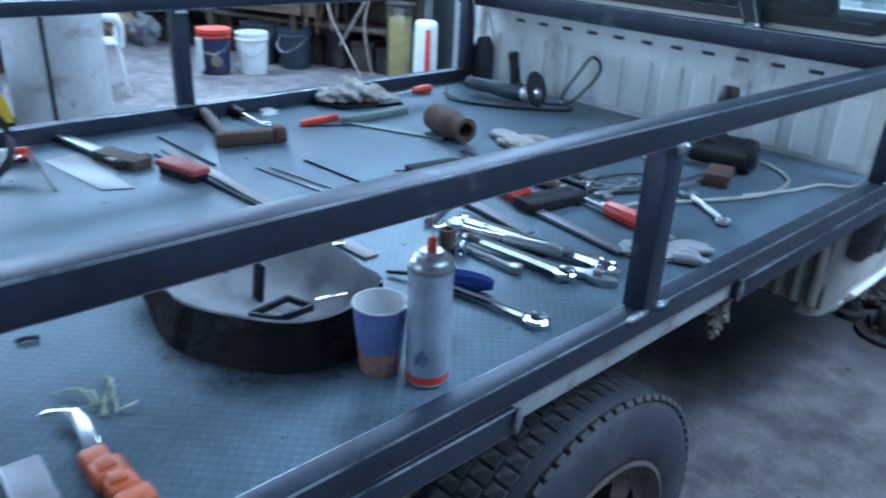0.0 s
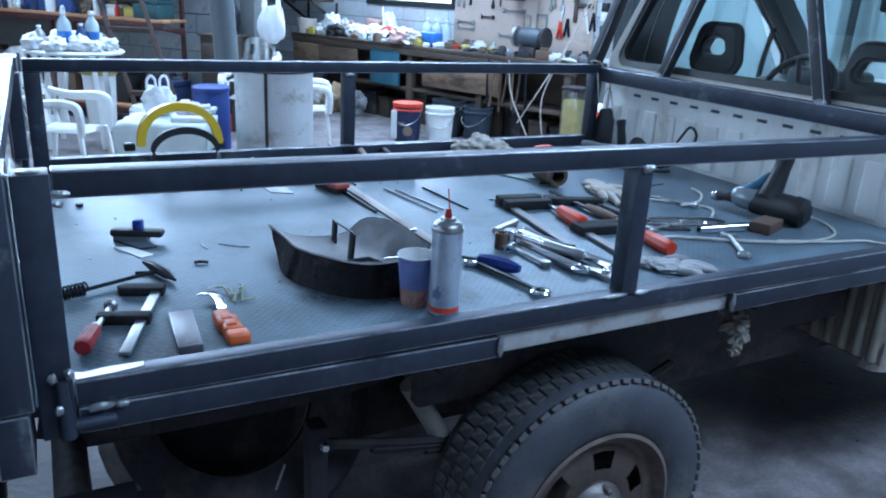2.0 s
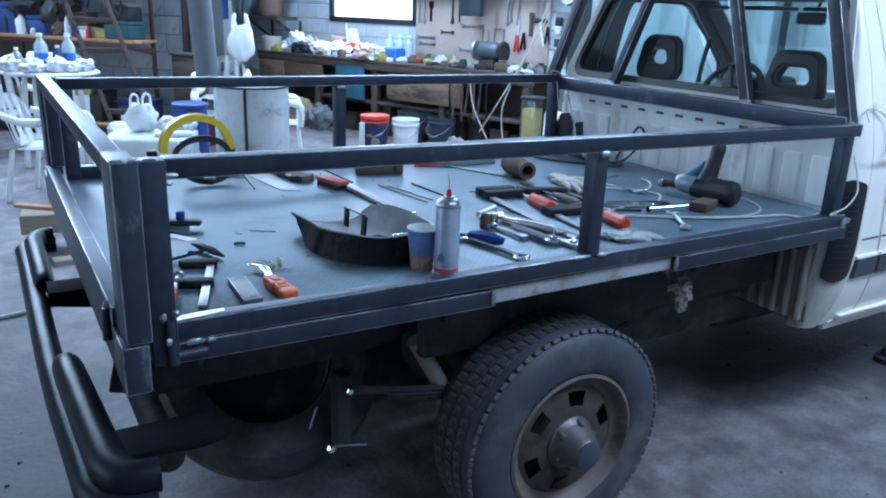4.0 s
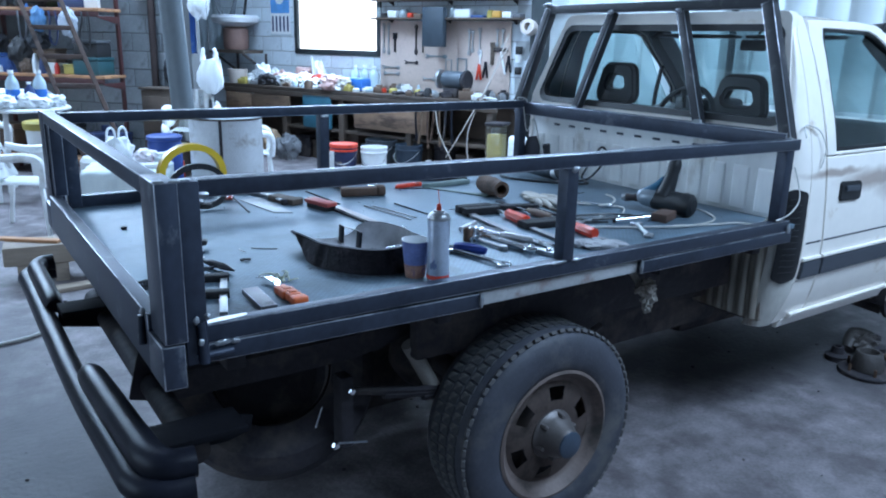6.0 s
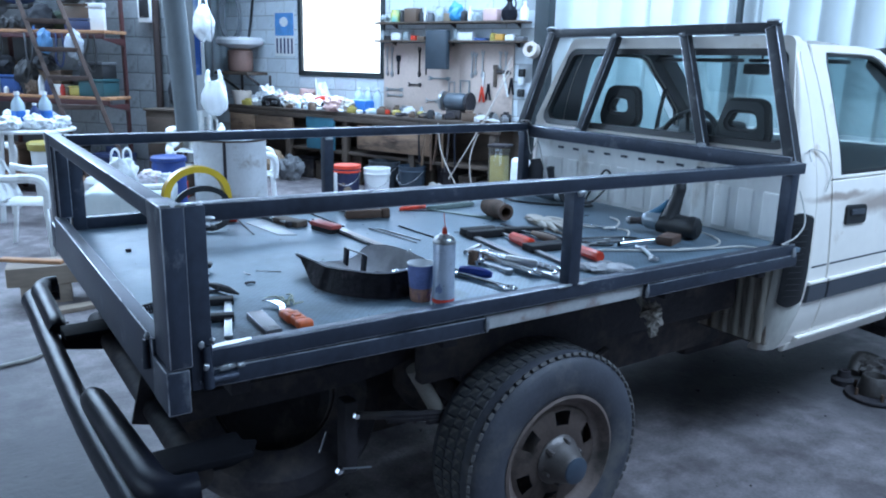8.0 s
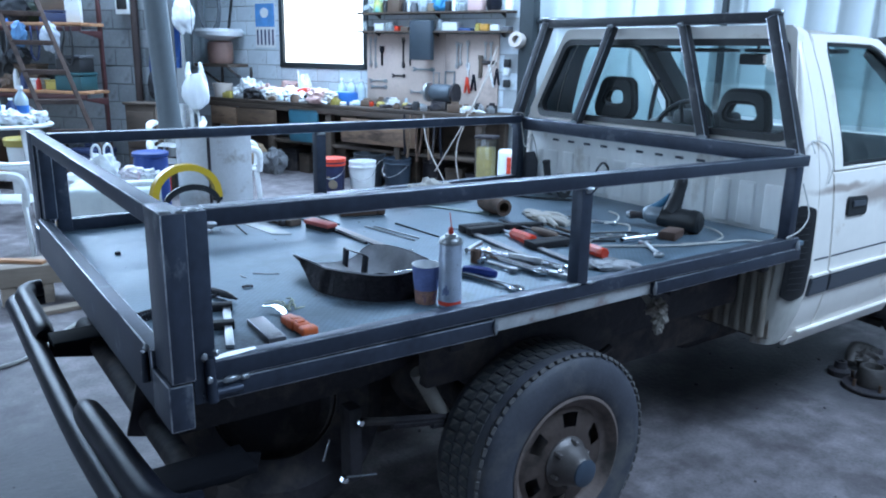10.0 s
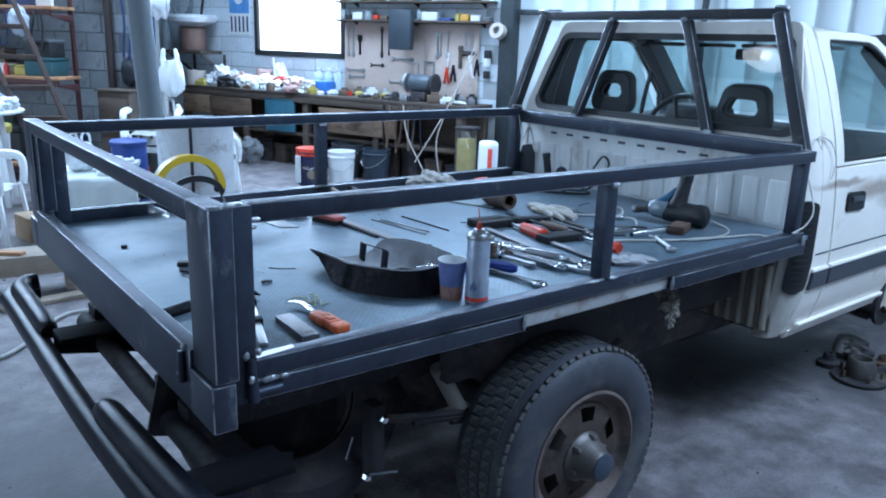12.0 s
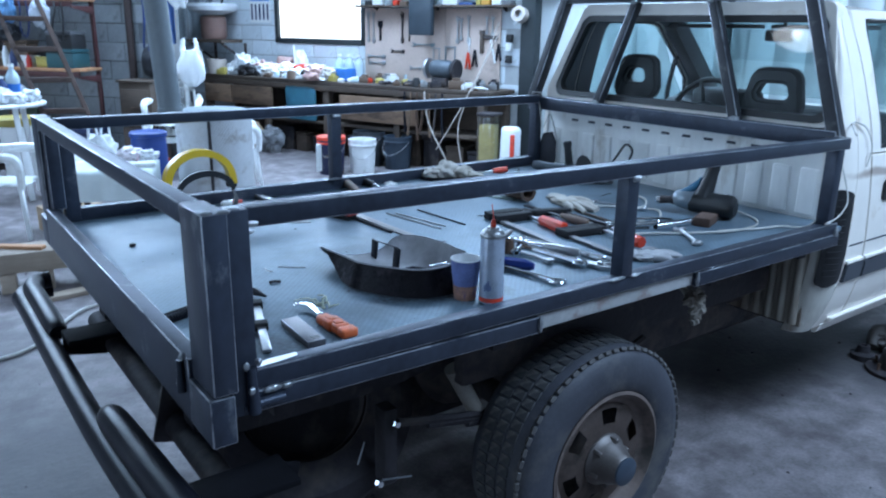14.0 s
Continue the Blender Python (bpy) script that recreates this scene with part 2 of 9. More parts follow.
M_CONC = mat("concrete_floor", (0.178, 0.158, 0.163), 0.66, 0, 0.55, 8, 0.5, 34, (0.088, 0.074, 0.078), 0.5, 3.6, rvar=0.14)


def floor_patches(m, spots, col):
    """Blotchy dark patches with ragged edges: oil stains, and shade painted in."""
    N, L = m.node_tree.nodes, m.node_tree.links
    p = N["Principled BSDF"]
    src = p.inputs["Base Color"].links[0].from_socket
    tc, nz, warp = N.new("ShaderNodeTexCoord"), N.new("ShaderNodeTexNoise"), N.new("ShaderNodeVectorMath")
    nz.inputs["Scale"].default_value, nz.inputs["Detail"].default_value = 2.6, 6.0
    L.new(tc.outputs["Object"], nz.inputs["Vector"])
    warp.operation = "MULTIPLY_ADD"
    warp.inputs[1].default_value = (0.9, 0.9, 0.0)
    L.new(nz.outputs["Color"], warp.inputs[0])
    L.new(tc.outputs["Object"], warp.inputs[2])
    for x, y, rad, amt in spots:
        d, mr, mx = N.new("ShaderNodeVectorMath"), N.new("ShaderNodeMapRange"), N.new("ShaderNodeMix")
        d.operation = "DISTANCE"
        d.inputs[1].default_value = (x + 0.45, y + 0.45, 0)
        L.new(warp.outputs[0], d.inputs[0])
        mr.inputs[1].default_value, mr.inputs[2].default_value = rad * 0.45, rad
        mr.inputs[3].default_value, mr.inputs[4].default_value = amt, 0.0
        L.new(d.outputs["Value"], mr.inputs[0])
        mx.data_type = "RGBA"
        mx.inputs[7].default_value = (*col, 1)
        L.new(mr.outputs[0], mx.inputs[0])
        L.new(src, mx.inputs[6])
        src = mx.outputs[2]
    L.new(src, p.inputs["Base Color"])


# Oil stains at the tailgate; cab shade and dimmer left floor are painted in.
floor_patches(M_CONC, ((-0.50, 1.72, 0.62, 0.75), (-0.42, 1.20, 0.50, 0.7), (-0.75, 2.5, 0.6, 0.5), (-0.45, 3.1, 0.45, 0.45), (3.45, 0.45, 0.75, 0.8), (2.7, 0.9, 0.7, 0.6), (-0.95, 0.75, 0.8, 0.6), (-1.3, 1.9, 0.9, 0.5), (-0.6, -0.2, 0.5, 0.4)), (0.052, 0.050, 0.055))
M_BLOCK = mat("painted_block", (0.60, 0.66, 0.70), 0.8, 0, 0.1, 5, 0.25, 50, (0.38, 0.40, 0.41), 0.22, 2.5, rand=0.08)
M_MORTAR = mat("mortar", (0.36, 0.38, 0.39), 0.9, 0, 0.15, 6, 0.3, 50)
M_CORR = mat("corrugated_sheet", (0.60, 0.66, 0.67), 0.5, 0.15, 0.06, 1.5, 0.03, 20, (0.45, 0.48, 0.48), 0.15, 1.5, stretch=(1, 1, 0.3))
M_COLUMN = mat("dark_column_paint", (0.035, 0.045, 0.05), 0.5, 0.2, 0.2, 6)
M_PLASTER = mat("grey_render", (0.40, 0.42, 0.43), 0.85, 0, 0.12, 2, 0.15, 30)
M_ROOF = mat("roof_sheet", (0.42, 0.44, 0.45), 0.6, 0.2, 0.1, 2)
M_WOOD_DK = mat("dark_old_wood", (0.085, 0.06, 0.045), 0.75, 0, 0.35, 5, 0.2, 40, (0.04, 0.03, 0.025), 0.3, 4, stretch=(0.25, 1, 1), rand=0.2)
M_PEG = mat("plywood_panel", (0.58, 0.46, 0.40), 0.75, 0, 0.12, 3, 0.05, 50, (0.46, 0.36, 0.31), 0.2, 3)
M_GREYPAINT = mat("grey_painted_steel", (0.20, 0.24, 0.26), 0.5, 0.2, 0.15, 4, 0.05, 40, (0.12, 0.13, 0.13), 0.2, 3)

# brown dust smear across the door above and behind its handle
nt = M_WHITE.node_tree
tco = nt.nodes.new("ShaderNodeTexCoord")
nz = nt.nodes.new("ShaderNodeTexNoise")
nz.inputs["Scale"].default_value, nz.inputs["Detail"].default_value = 14.0, 6.0
nt.links.new(tco.outputs["Object"], nz.inputs["Vector"])
wv = nt.nodes.new("ShaderNodeVectorMath")
wv.operation = "MULTIPLY_ADD"
wv.inputs[1].default_value = (0.10, 0.0, 0.035)
nt.links.new(nz.outputs["Color"], wv.inputs[0])
nt.links.new(tco.outputs["Object"], wv.inputs[2])
lobes = []
for cx, cz, wx, wz, amt in ((2.86, 1.110, 0.40, 0.062, 1.5), (2.50, 1.155, 0.30, 0.024, 1.6), (3.05, 1.06, 0.26, 0.075, 1.3)):
    mpp = nt.nodes.new("ShaderNodeMapping")
    mpp.inputs["Location"].default_value = (-(cx + 0.05) / wx, -0.04 / 0.3, -(cz + 0.0175) / wz)
    mpp.inputs["Scale"].default_value = (1 / wx, 1 / 0.3, 1 / wz)
    nt.links.new(wv.outputs[0], mpp.inputs[0])
    grd = nt.nodes.new("ShaderNodeTexGradient")
    grd.gradient_type = "SPHERICAL"
    nt.links.new(mpp.outputs[0], grd.inputs[0])
    sm = nt.nodes.new("ShaderNodeMath")
    sm.operation, sm.use_clamp = "MULTIPLY", True
    sm.inputs[1].default_value = amt
    nt.links.new(grd.outputs["Fac"], sm.inputs[0])
    lobes.append(sm.outputs[0])
for lo in lobes[1:]:
    sx = nt.nodes.new("ShaderNodeMath")
    sx.operation = "MAXIMUM"
    nt.links.new(lobes[0], sx.inputs[0])
    nt.links.new(lo, sx.inputs[1])
    lobes[0] = sx.outputs[0]
sx = nt.nodes.new("ShaderNodeMath")
sx.operation, sx.use_clamp = "MULTIPLY", True
sx.inputs[1].default_value = 0.85
nt.links.new(lobes[0], sx.inputs[0])
mxs = nt.nodes.new("ShaderNodeMix")
mxs.data_type = "RGBA"
mxs.inputs[7].default_value = (0.33, 0.25, 0.21, 1)
bsdf = nt.nodes["Principled BSDF"]
old = bsdf.inputs["Base Color"].links[0].from_socket
nt.links.new(sx.outputs[0], mxs.inputs[0])
nt.links.new(old, mxs.inputs[6])
nt.links.new(mxs.outputs[2], bsdf.inputs["Base Color"])

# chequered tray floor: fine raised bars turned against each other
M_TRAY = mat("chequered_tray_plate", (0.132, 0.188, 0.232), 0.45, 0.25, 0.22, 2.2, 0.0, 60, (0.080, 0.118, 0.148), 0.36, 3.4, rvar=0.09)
nt = M_TRAY.node_tree
tco = nt.nodes.new("ShaderNodeTexCoord")
mpp = nt.nodes.new("ShaderNodeMapping")
mpp.inputs["Rotation"].default_value = (0, 0, radians(45))
nt.links.new(tco.outputs["Object"], mpp.inputs[0])
vor = nt.nodes.new("ShaderNodeTexVoronoi")
vor.inputs["Scale"].default_value = 70.0
vor.inputs["Randomness"].default_value = 0.15
nt.links.new(mpp.outputs[0], vor.inputs["Vector"])
nz = nt.nodes.new("ShaderNodeTexNoise")
nz.inputs["Scale"].default_value = 9.0
nt.links.new(tco.outputs["Object"], nz.inputs["Vector"])
sm = nt.nodes.new("ShaderNodeMath")
sm.operation = "ADD"
nt.links.new(vor.outputs["Distance"], sm.inputs[0])
nt.links.new(nz.outputs["Fac"], sm.inputs[1])
bpn = nt.nodes.new("ShaderNodeBump")
bpn.inputs["Strength"].default_value, bpn.inputs["Distance"].default_value = 0.26, 0.003
wear, wmix = nt.nodes.new("ShaderNodeMapRange"), nt.nodes.new("ShaderNodeMix")
wear.inputs[1].default_value, wear.inputs[2].default_value = 0.30, 0.62
wear.inputs[3].default_value, wear.inputs[4].default_value = 0.0, 0.30
nt.links.new(vor.outputs["Distance"], wear.inputs[0])
wmix.data_type = "RGBA"
wmix.inputs[7].default_value = (0.050, 0.070, 0.088, 1)
nt.links.new(wear.outputs[0], wmix.inputs[0])
nt.links.new(nt.nodes["Principled BSDF"].inputs["Base Color"].links[0].from_socket, wmix.inputs[6])
nt.links.new(wmix.outputs[2], nt.nodes["Principled BSDF"].inputs["Base Color"])
nt.links.new(sm.outputs[0], bpn.inputs["Height"])
nt.links.new(bpn.outputs[0], nt.nodes["Principled BSDF"].inputs["Normal"])



def speckled_patches(m, spots, col):
    """Speckled near-black patches round a few places on the plate."""
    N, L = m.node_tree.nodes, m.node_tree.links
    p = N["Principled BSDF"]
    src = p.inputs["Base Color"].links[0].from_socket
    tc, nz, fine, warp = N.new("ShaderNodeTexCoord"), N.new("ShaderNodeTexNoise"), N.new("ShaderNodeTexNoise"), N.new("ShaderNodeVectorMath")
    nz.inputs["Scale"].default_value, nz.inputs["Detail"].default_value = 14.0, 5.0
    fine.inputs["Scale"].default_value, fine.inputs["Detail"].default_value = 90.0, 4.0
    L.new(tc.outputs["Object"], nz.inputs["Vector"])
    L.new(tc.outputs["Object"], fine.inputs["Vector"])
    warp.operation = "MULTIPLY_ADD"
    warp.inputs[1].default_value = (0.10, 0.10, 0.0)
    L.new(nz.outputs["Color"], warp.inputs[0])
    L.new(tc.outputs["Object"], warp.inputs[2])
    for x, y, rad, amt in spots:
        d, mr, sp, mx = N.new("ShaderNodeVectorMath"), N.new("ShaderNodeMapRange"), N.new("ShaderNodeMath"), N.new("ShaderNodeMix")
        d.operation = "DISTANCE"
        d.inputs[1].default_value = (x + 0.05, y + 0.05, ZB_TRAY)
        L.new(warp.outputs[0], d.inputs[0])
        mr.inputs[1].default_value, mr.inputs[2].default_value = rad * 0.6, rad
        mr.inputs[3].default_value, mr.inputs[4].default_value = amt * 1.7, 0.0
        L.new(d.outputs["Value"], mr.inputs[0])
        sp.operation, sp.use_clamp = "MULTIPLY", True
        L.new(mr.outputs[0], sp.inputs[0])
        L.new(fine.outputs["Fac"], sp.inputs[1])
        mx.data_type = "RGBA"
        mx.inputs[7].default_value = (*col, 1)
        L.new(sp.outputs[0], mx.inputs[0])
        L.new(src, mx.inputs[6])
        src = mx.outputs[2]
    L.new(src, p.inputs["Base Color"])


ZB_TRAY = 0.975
speckled_patches(M_TRAY, ((0.385, 0.330, 0.125, 1.0), (0.335, 0.42, 0.085, 0.9), (0.47, 0.275, 0.105, 1.0), (0.60, 0.20, 0.08, 0.4), (0.02, 0.12, 0.09, 0.45), (-0.08, 0.16, 0.10, 0.5), (0.40, 0.07, 0.06, 0.4)), (0.020, 0.024, 0.030))

# ---------- the room ----------
ANG = math.atan2(-0.937, 0.350)
WALL = Matrix.Translation((4.66, 7.63, 0)) @ Matrix.Rotation(ANG, 4, "Z")     # local x along the bench wall, y into it, front is -y
RACK = Matrix.Translation((1.293, 7.56, 0)) @ Matrix.Rotation(math.atan2(-0.755, 0.656), 4, "Z")


def W(u, v, z, rz=0):
    """A place by the bench wall: u along it, v out into the room."""
    return WALL @ pose(u, -v, z, 0, 0, rz)


b = bm_new()
box(b, -14, 18, -14, 20, -0.3, 0.0)
solo("floor", b, M_CONC, Matrix(), "stained grey concrete workshop floor with oil marks and painted-in shade", "floor", kind="structure")

# bench wall: mortar core with a window hole, blocks proud of it
WIN = (-1.74, -0.08, 1.43, 2.78)
b = bm_new()
for x0, x1, z0, z1 in ((-6.2, WIN[0], 0, 4.5), (WIN[1], 2.30, 0, 4.5), (WIN[0], WIN[1], 0, WIN[2]), (WIN[0], WIN[1], WIN[3], 4.5)):
    box(b, x0, x1, 0.0, 0.2, z0, z1)
wall_bench = solo("wall_bench", b, M_MORTAR, WALL, "whitish painted concrete block wall behind the workbench", "wall", kind="structure")
block_mesh = None
rows = 14
for r in range(rows):
    for c in range(-11, 6):
        x0 = c * 0.41 + (0.205 if r % 2 else 0) + 0.006
        z0 = 0.62 + r * 0.21
        x1, z1 = x0 + 0.398, z0 + 0.198
        if x1 > 2.29:
            continue
        cuts = [(x0, x1, z0, z1)]
        if x1 > WIN[0] - 0.01 and x0 < WIN[1] + 0.01 and z1 > WIN[2] - 0.01 and z0 < WIN[3] + 0.01:
            cuts = [(x0, min(x1, WIN[0] - 0.01), z0, z1), (max(x0, WIN[1] + 0.01), x1, z0, z1)]
            lo, hi = max(x0, WIN[0] - 0.004), min(x1, WIN[1] + 0.004)
            cuts += [(lo, hi, z0, min(z1, WIN[2] - 0.01)), (lo, hi, max(z0, WIN[3] + 0.01), z1)]
        for c0, c1, d0, d1 in cuts:
            if c1 - c0 < 0.03 or d1 - d0 < 0.03:
                continue
            if block_mesh is None:
                bb = bm_new()
                box(bb, 0, 0.398, -0.008, 0.0, 0, 0.198, 0.003, seg=1)
                block_mesh = part("block", bb, M_BLOCK, wall_bench)
                block_mesh.matrix_basis = Matrix.Translation((c0, 0, d0))
            else:
                twin(block_mesh, Matrix.Translation((c0, 0, d0)) @ Matrix.Diagonal(((c1 - c0) / 0.398, 1, (d1 - d0) / 0.198, 1)), wall_bench)

# window: dark frame and bright sky behind a milky pane
win = thing("window_1", W(0, 0, 0), "dark-framed workshop window glaring with daylight", "window", kind="structure")
b = bm_new()
fw = 0.07
for x0, x1, z0, z1 in ((WIN[0], WIN[0] + fw, WIN[2], WIN[3]), (WIN[1] - fw, WIN[1], WIN[2], WIN[3]), (WIN[0], WIN[1], WIN[2], WIN[2] + fw), (WIN[0], WIN[1], WIN[3] - fw, WIN[3])):
    box(b, x0, x1, -0.03, 0.06, z0, z1, 0.006)
part("window_frame", b, M_COLUMN, win)
b = bm_new()
box(b, WIN[0] + fw, WIN[1] - fw, 0.02, 0.026, WIN[2] + fw, WIN[3] - fw)
pane = part("pane", b, glow_mat("daylit_pane", (0.93, 0.97, 1.0), 2.2), win)

# corrugated wall to the far side of the dark column
wall_corr = thing("wall_corrugated", WALL, "pale blue-grey corrugated sheet metal wall", "wall", kind="structure")
sheet0 = None
for k in range(9):
    if sheet0 is None:
        b = bmesh.new()
        prof = []
        for i in range(4):
            o = i * 0.29
            prof += [(o, 0.0), (o + 0.216, 0.0), (o + 0.240, -0.024), (o + 0.268, -0.024)]
        prof.append((4 * 0.29, 0.0))
        lo = [b.verts.new((x, y, 0)) for x, y in prof]
        hi = [b.verts.new((x, y, 4.5)) for x, y in prof]
        for i in range(len(prof) - 1):
            b.faces.new((lo[i], lo[i + 1], hi[i + 1], hi[i]))
        lb = [b.verts.new((x, y + 0.004, 0)) for x, y in prof]
        hb = [b.verts.new((x, y + 0.004, 4.5)) for x, y in prof]
        for i in range(len(prof) - 1):
            b.faces.new((lb[i + 1], lb[i], hb[i], hb[i + 1]))
        sheet0 = part("sheet", b, M_CORR, wall_corr, smooth=10)
        sheet0.matrix_basis = Matrix.Translation((2.45, 0.06, 0))
    else:
        twin(sheet0, Matrix.Translation((2.45 + k * 1.16, 0.06, 0)), wall_corr)
b = bm_new()
box(b, 2.45, 12.9, 0.12, 0.2, 0, 4.5)
part("backing", b, M_PLASTER, wall_corr)
b = bm_new()
box(b, 2.28, 2.46, -0.10, 0.1, 0, 4.5, 0.004)
solo("steel_column", b, M_COLUMN, WALL, "dark painted steel building column at the wall joint", "column", kind="structure")
b = bm_new()
box(b, 4.55, 4.61, -0.05, 0.01, 0, 4.5, 0.004)
solo("wall_post", b, M_COLUMN, WALL, "thin dark upright on the corrugated wall", "post", kind="structure")
b = bm_new()
box(b, 2.46, 3.0, -0.02, 0.03, 2.02, 2.08, 0.004)
solo("wall_girt", b, M_COLUMN, WALL, "dark horizontal rail of the sheet metal wall", "rail", kind="structure")

# block wall behind the store rack
b = bm_new()
box(b, -7.0, 0.42, 0.62, 0.82, 0, 4.5)
grey_block = None
M_BLOCK_GREY = mat("bare_grey_block", (0.25, 0.27, 0.285), 0.85, 0, 0.2, 5, 0.3, 50, (0.12, 0.125, 0.13), 0.35, 2.5, rand=0.12)
M_MORTAR_GREY = mat("grey_mortar", (0.13, 0.14, 0.145), 0.9, 0, 0.15, 6, 0.3, 50)
wall_rack = solo("wall_rack", b, M_MORTAR_GREY, RACK, "grey concrete block wall behind the store rack", "wall", kind="structure")
for r in range(14):
    for c in range(-5, 2):
        x0 = 0.45 + c * 0.41 - (0.205 if r % 2 else 0)
        if x0 + 0.398 > 0.43:
            continue
        if grey_block is None:
            bb = bm_new()
            box(bb, 0, 0.398, -0.008, 0.0, 0, 0.198, 0.003, seg=1)
            grey_block = part("block", bb, M_BLOCK_GREY, wall_rack)
            grey_block.matrix_basis = Matrix.Translation((x0, 0.62, 0.2 + r * 0.21))
        else:
            twin(grey_block, Matrix.Translation((x0, 0.62, 0.2 + r * 0.21)), wall_rack)

hw = thing("window_2", RACK, "long high window band above the store rack", "window", kind="structure")
b = bm_new()
box(b, -5.0, 0.6, 0.595, 0.602, 2.98, 3.95)
part("pane", b, glow_mat("high_daylit_pane", (0.80, 0.90, 1.0), 1.8), hw)
b = bm_new()
for x0, x1, z0, z1 in ((-5.06, 0.66, 2.92, 2.98), (-5.06, 0.66, 3.95, 4.01), (-5.06, -5.0, 2.98, 3.95), (0.6, 0.66, 2.98, 3.95)):
    box(b, x0, x1, 0.56, 0.612, z0, z1, 0.004)
part("window_frame", b, M_COLUMN, hw)

# plain walls, roof beams and roof that close the place
for nm, p, q in (("wall_south", (8.9, -3.7), (6.5, -8)), ("wall_yard", (6.5, -8), (-7, -8)), ("wall_north", (-7, 15), (2.5, 13.3))):
    b = bm_new()
    d = Vector((q[0] - p[0], q[1] - p[1], 0))
    box(b, -0.1, d.length + 0.1, -0.1, 0.1, 0, 4.5)
    solo(nm, b, M_PLASTER, Matrix.Translation((p[0], p[1], 0)) @ Matrix.Rotation(math.atan2(d.y, d.x), 4, "Z"), "plain grey rendered workshop wall", "wall", kind="structure")
# The gateway is unseen, added to let sky light in.
b = bm_new()
for y0, y1, z0, z1 in ((-8, 0.4, 0, 4.5), (5.6, 15, 0, 4.5), (0.4, 5.6, 3.9, 4.5)):
    box(b, -7.1, -6.9, y0, y1, z0, z1)
solo("wall_gate", b, M_PLASTER, Matrix(), "unseen plain workshop wall with a wide gateway added for light", "wall", kind="structure")
b = bm_new()
box(b, -8, 10, -9, 16, 4.5, 4.6)
solo("ceiling", b, M_ROOF, Matrix(), "grey sheet metal workshop roof", "ceiling", kind="structure")

# ---------- the pickup ----------
ZB = 0.975
truck = thing("pickup_truck", Matrix(), "white single-cab pickup with a new welded steel tray and rails", "pickup truck")

b = bm_new()
box(b, -0.255, 2.19, 0.012, 1.668, 0.957, ZB, 0.002)
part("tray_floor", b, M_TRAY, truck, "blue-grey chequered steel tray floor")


def tube(name, p, q, w=0.042, h=0.042, material=None, up=(0, 0, 1), bev=0.0026, label=""):
    b = bm_new()
    bar(b, p, q, w, h, bev, up)
    if material is None:
        edge_slot(b, bev)
    ob = part(name, b, material or M_STEEL, truck, label)
    if material is None:
        ob.data.materials.append(M_EDGE)
    return ob


def weld(p, size=(0.02, 0.008, 0.008), seed=0):
    b = bm_new()
    blob(b, p, size, seed, 0.3, 3, 2)
    return part("weld", b, M_WELD, truck)


TOP, LOW = 1.331, 0.980
# side rails
tube("side_rail", (-0.181, 0.021, TOP), (2.13, 0.021, TOP - 0.033))
tube("side_rail", (-0.225, 1.655, 1.332), (2.13, 1.655, 1.326))
tube("floor_rail", (-0.181, 0.020, LOW + 0.0105), (2.13, 0.020, LOW - 0.003), 0.04, 0.045)
tube("floor_rail", (-0.225, 1.660, 0.997), (2.13, 1.660, 0.997), 0.04, 0.05)
# posts
for x, y, z1, w in ((0.942, 0.022, 1.295, 0.044), (2.070, 0.022, 1.278, 0.046), (0.895, 1.655, 1.308, 0.046), (2.105, 1.655, 1.304, 0.046), (-0.2075, 0.006, 1.352, 0.050), (-0.2, 1.655, 1.310, 0.05)):
    tube("post", (x, y, 0.998 if x > 0 else 0.93), (x, y, z1), w, w, M_STEEL, (0, 1, 0))
# sill below the tray
tube("sill", (-0.18, 0.018, 0.944), (0.607, 0.018, 0.933), 0.04, 0.046)
tube("sill", (1.28, 0.018, 0.932), (2.15, 0.018, 0.932), 0.04, 0.046)
tube("old_sill", (0.607, 0.030, 0.932), (1.28, 0.030, 0.932), 0.03, 0.042, M_OLDSILL, label="worn light grey old tray sill")
tube("sill", (-0.21, 1.662, 0.932), (2.15, 1.662, 0.932), 0.04, 0.046)
for i, x in enumerate((0.607, 1.28)):
    weld((x, -0.004, 0.935), (0.008, 0.006, 0.024), i)
for i, (x, y, z, s) in enumerate(((0.905, 0.0, 1.006, (0.03, 0.008, 0.006)), (0.975, 0.0, 1.004, (0.02, 0.007, 0.005)), (0.955, -0.002, 1.293, (0.012, 0.005, 0.006)), (0.895, 1.628, 1.303, (0.022, 0.007, 0.008)), (0.88, 1.63, 1.024, (0.03, 0.01, 0.006)), (-0.172, -0.002, 1.318, (0.016, 0.004, 0.006)), (-0.176, -0.004, 1.304, (0.010, 0.004, 0.005)), (-0.21, 0.0, 1.354, (0.018, 0.012, 0.003)), (2.06, 0.0, 1.004, (0.025, 0.008, 0.006)), (2.12, -0.003, 0.965, (0.012, 0.007, 0.02)), (-0.145, -0.004, 0.966, (0.020, 0.006, 0.008)), (-0.115, -0.004, 0.964, (0.012, 0.006, 0.007)), (0.945, -0.002, 1.290, (0.016, 0.005, 0.010)))):
    weld((x, y, z), s, i + 5)
# bright ground patch on top of the floor rail by the corner
b = bm_new()
prism(b, [(-0.178, 0.010), (-0.120, 0.014), (-0.076, 0.022), (-0.074, 0.036), (-0.130, 0.037), (-0.165, 0.030), (-0.178, 0.034)], 0.0025, Matrix.Translation((0, 0, LOW + 0.0312)))
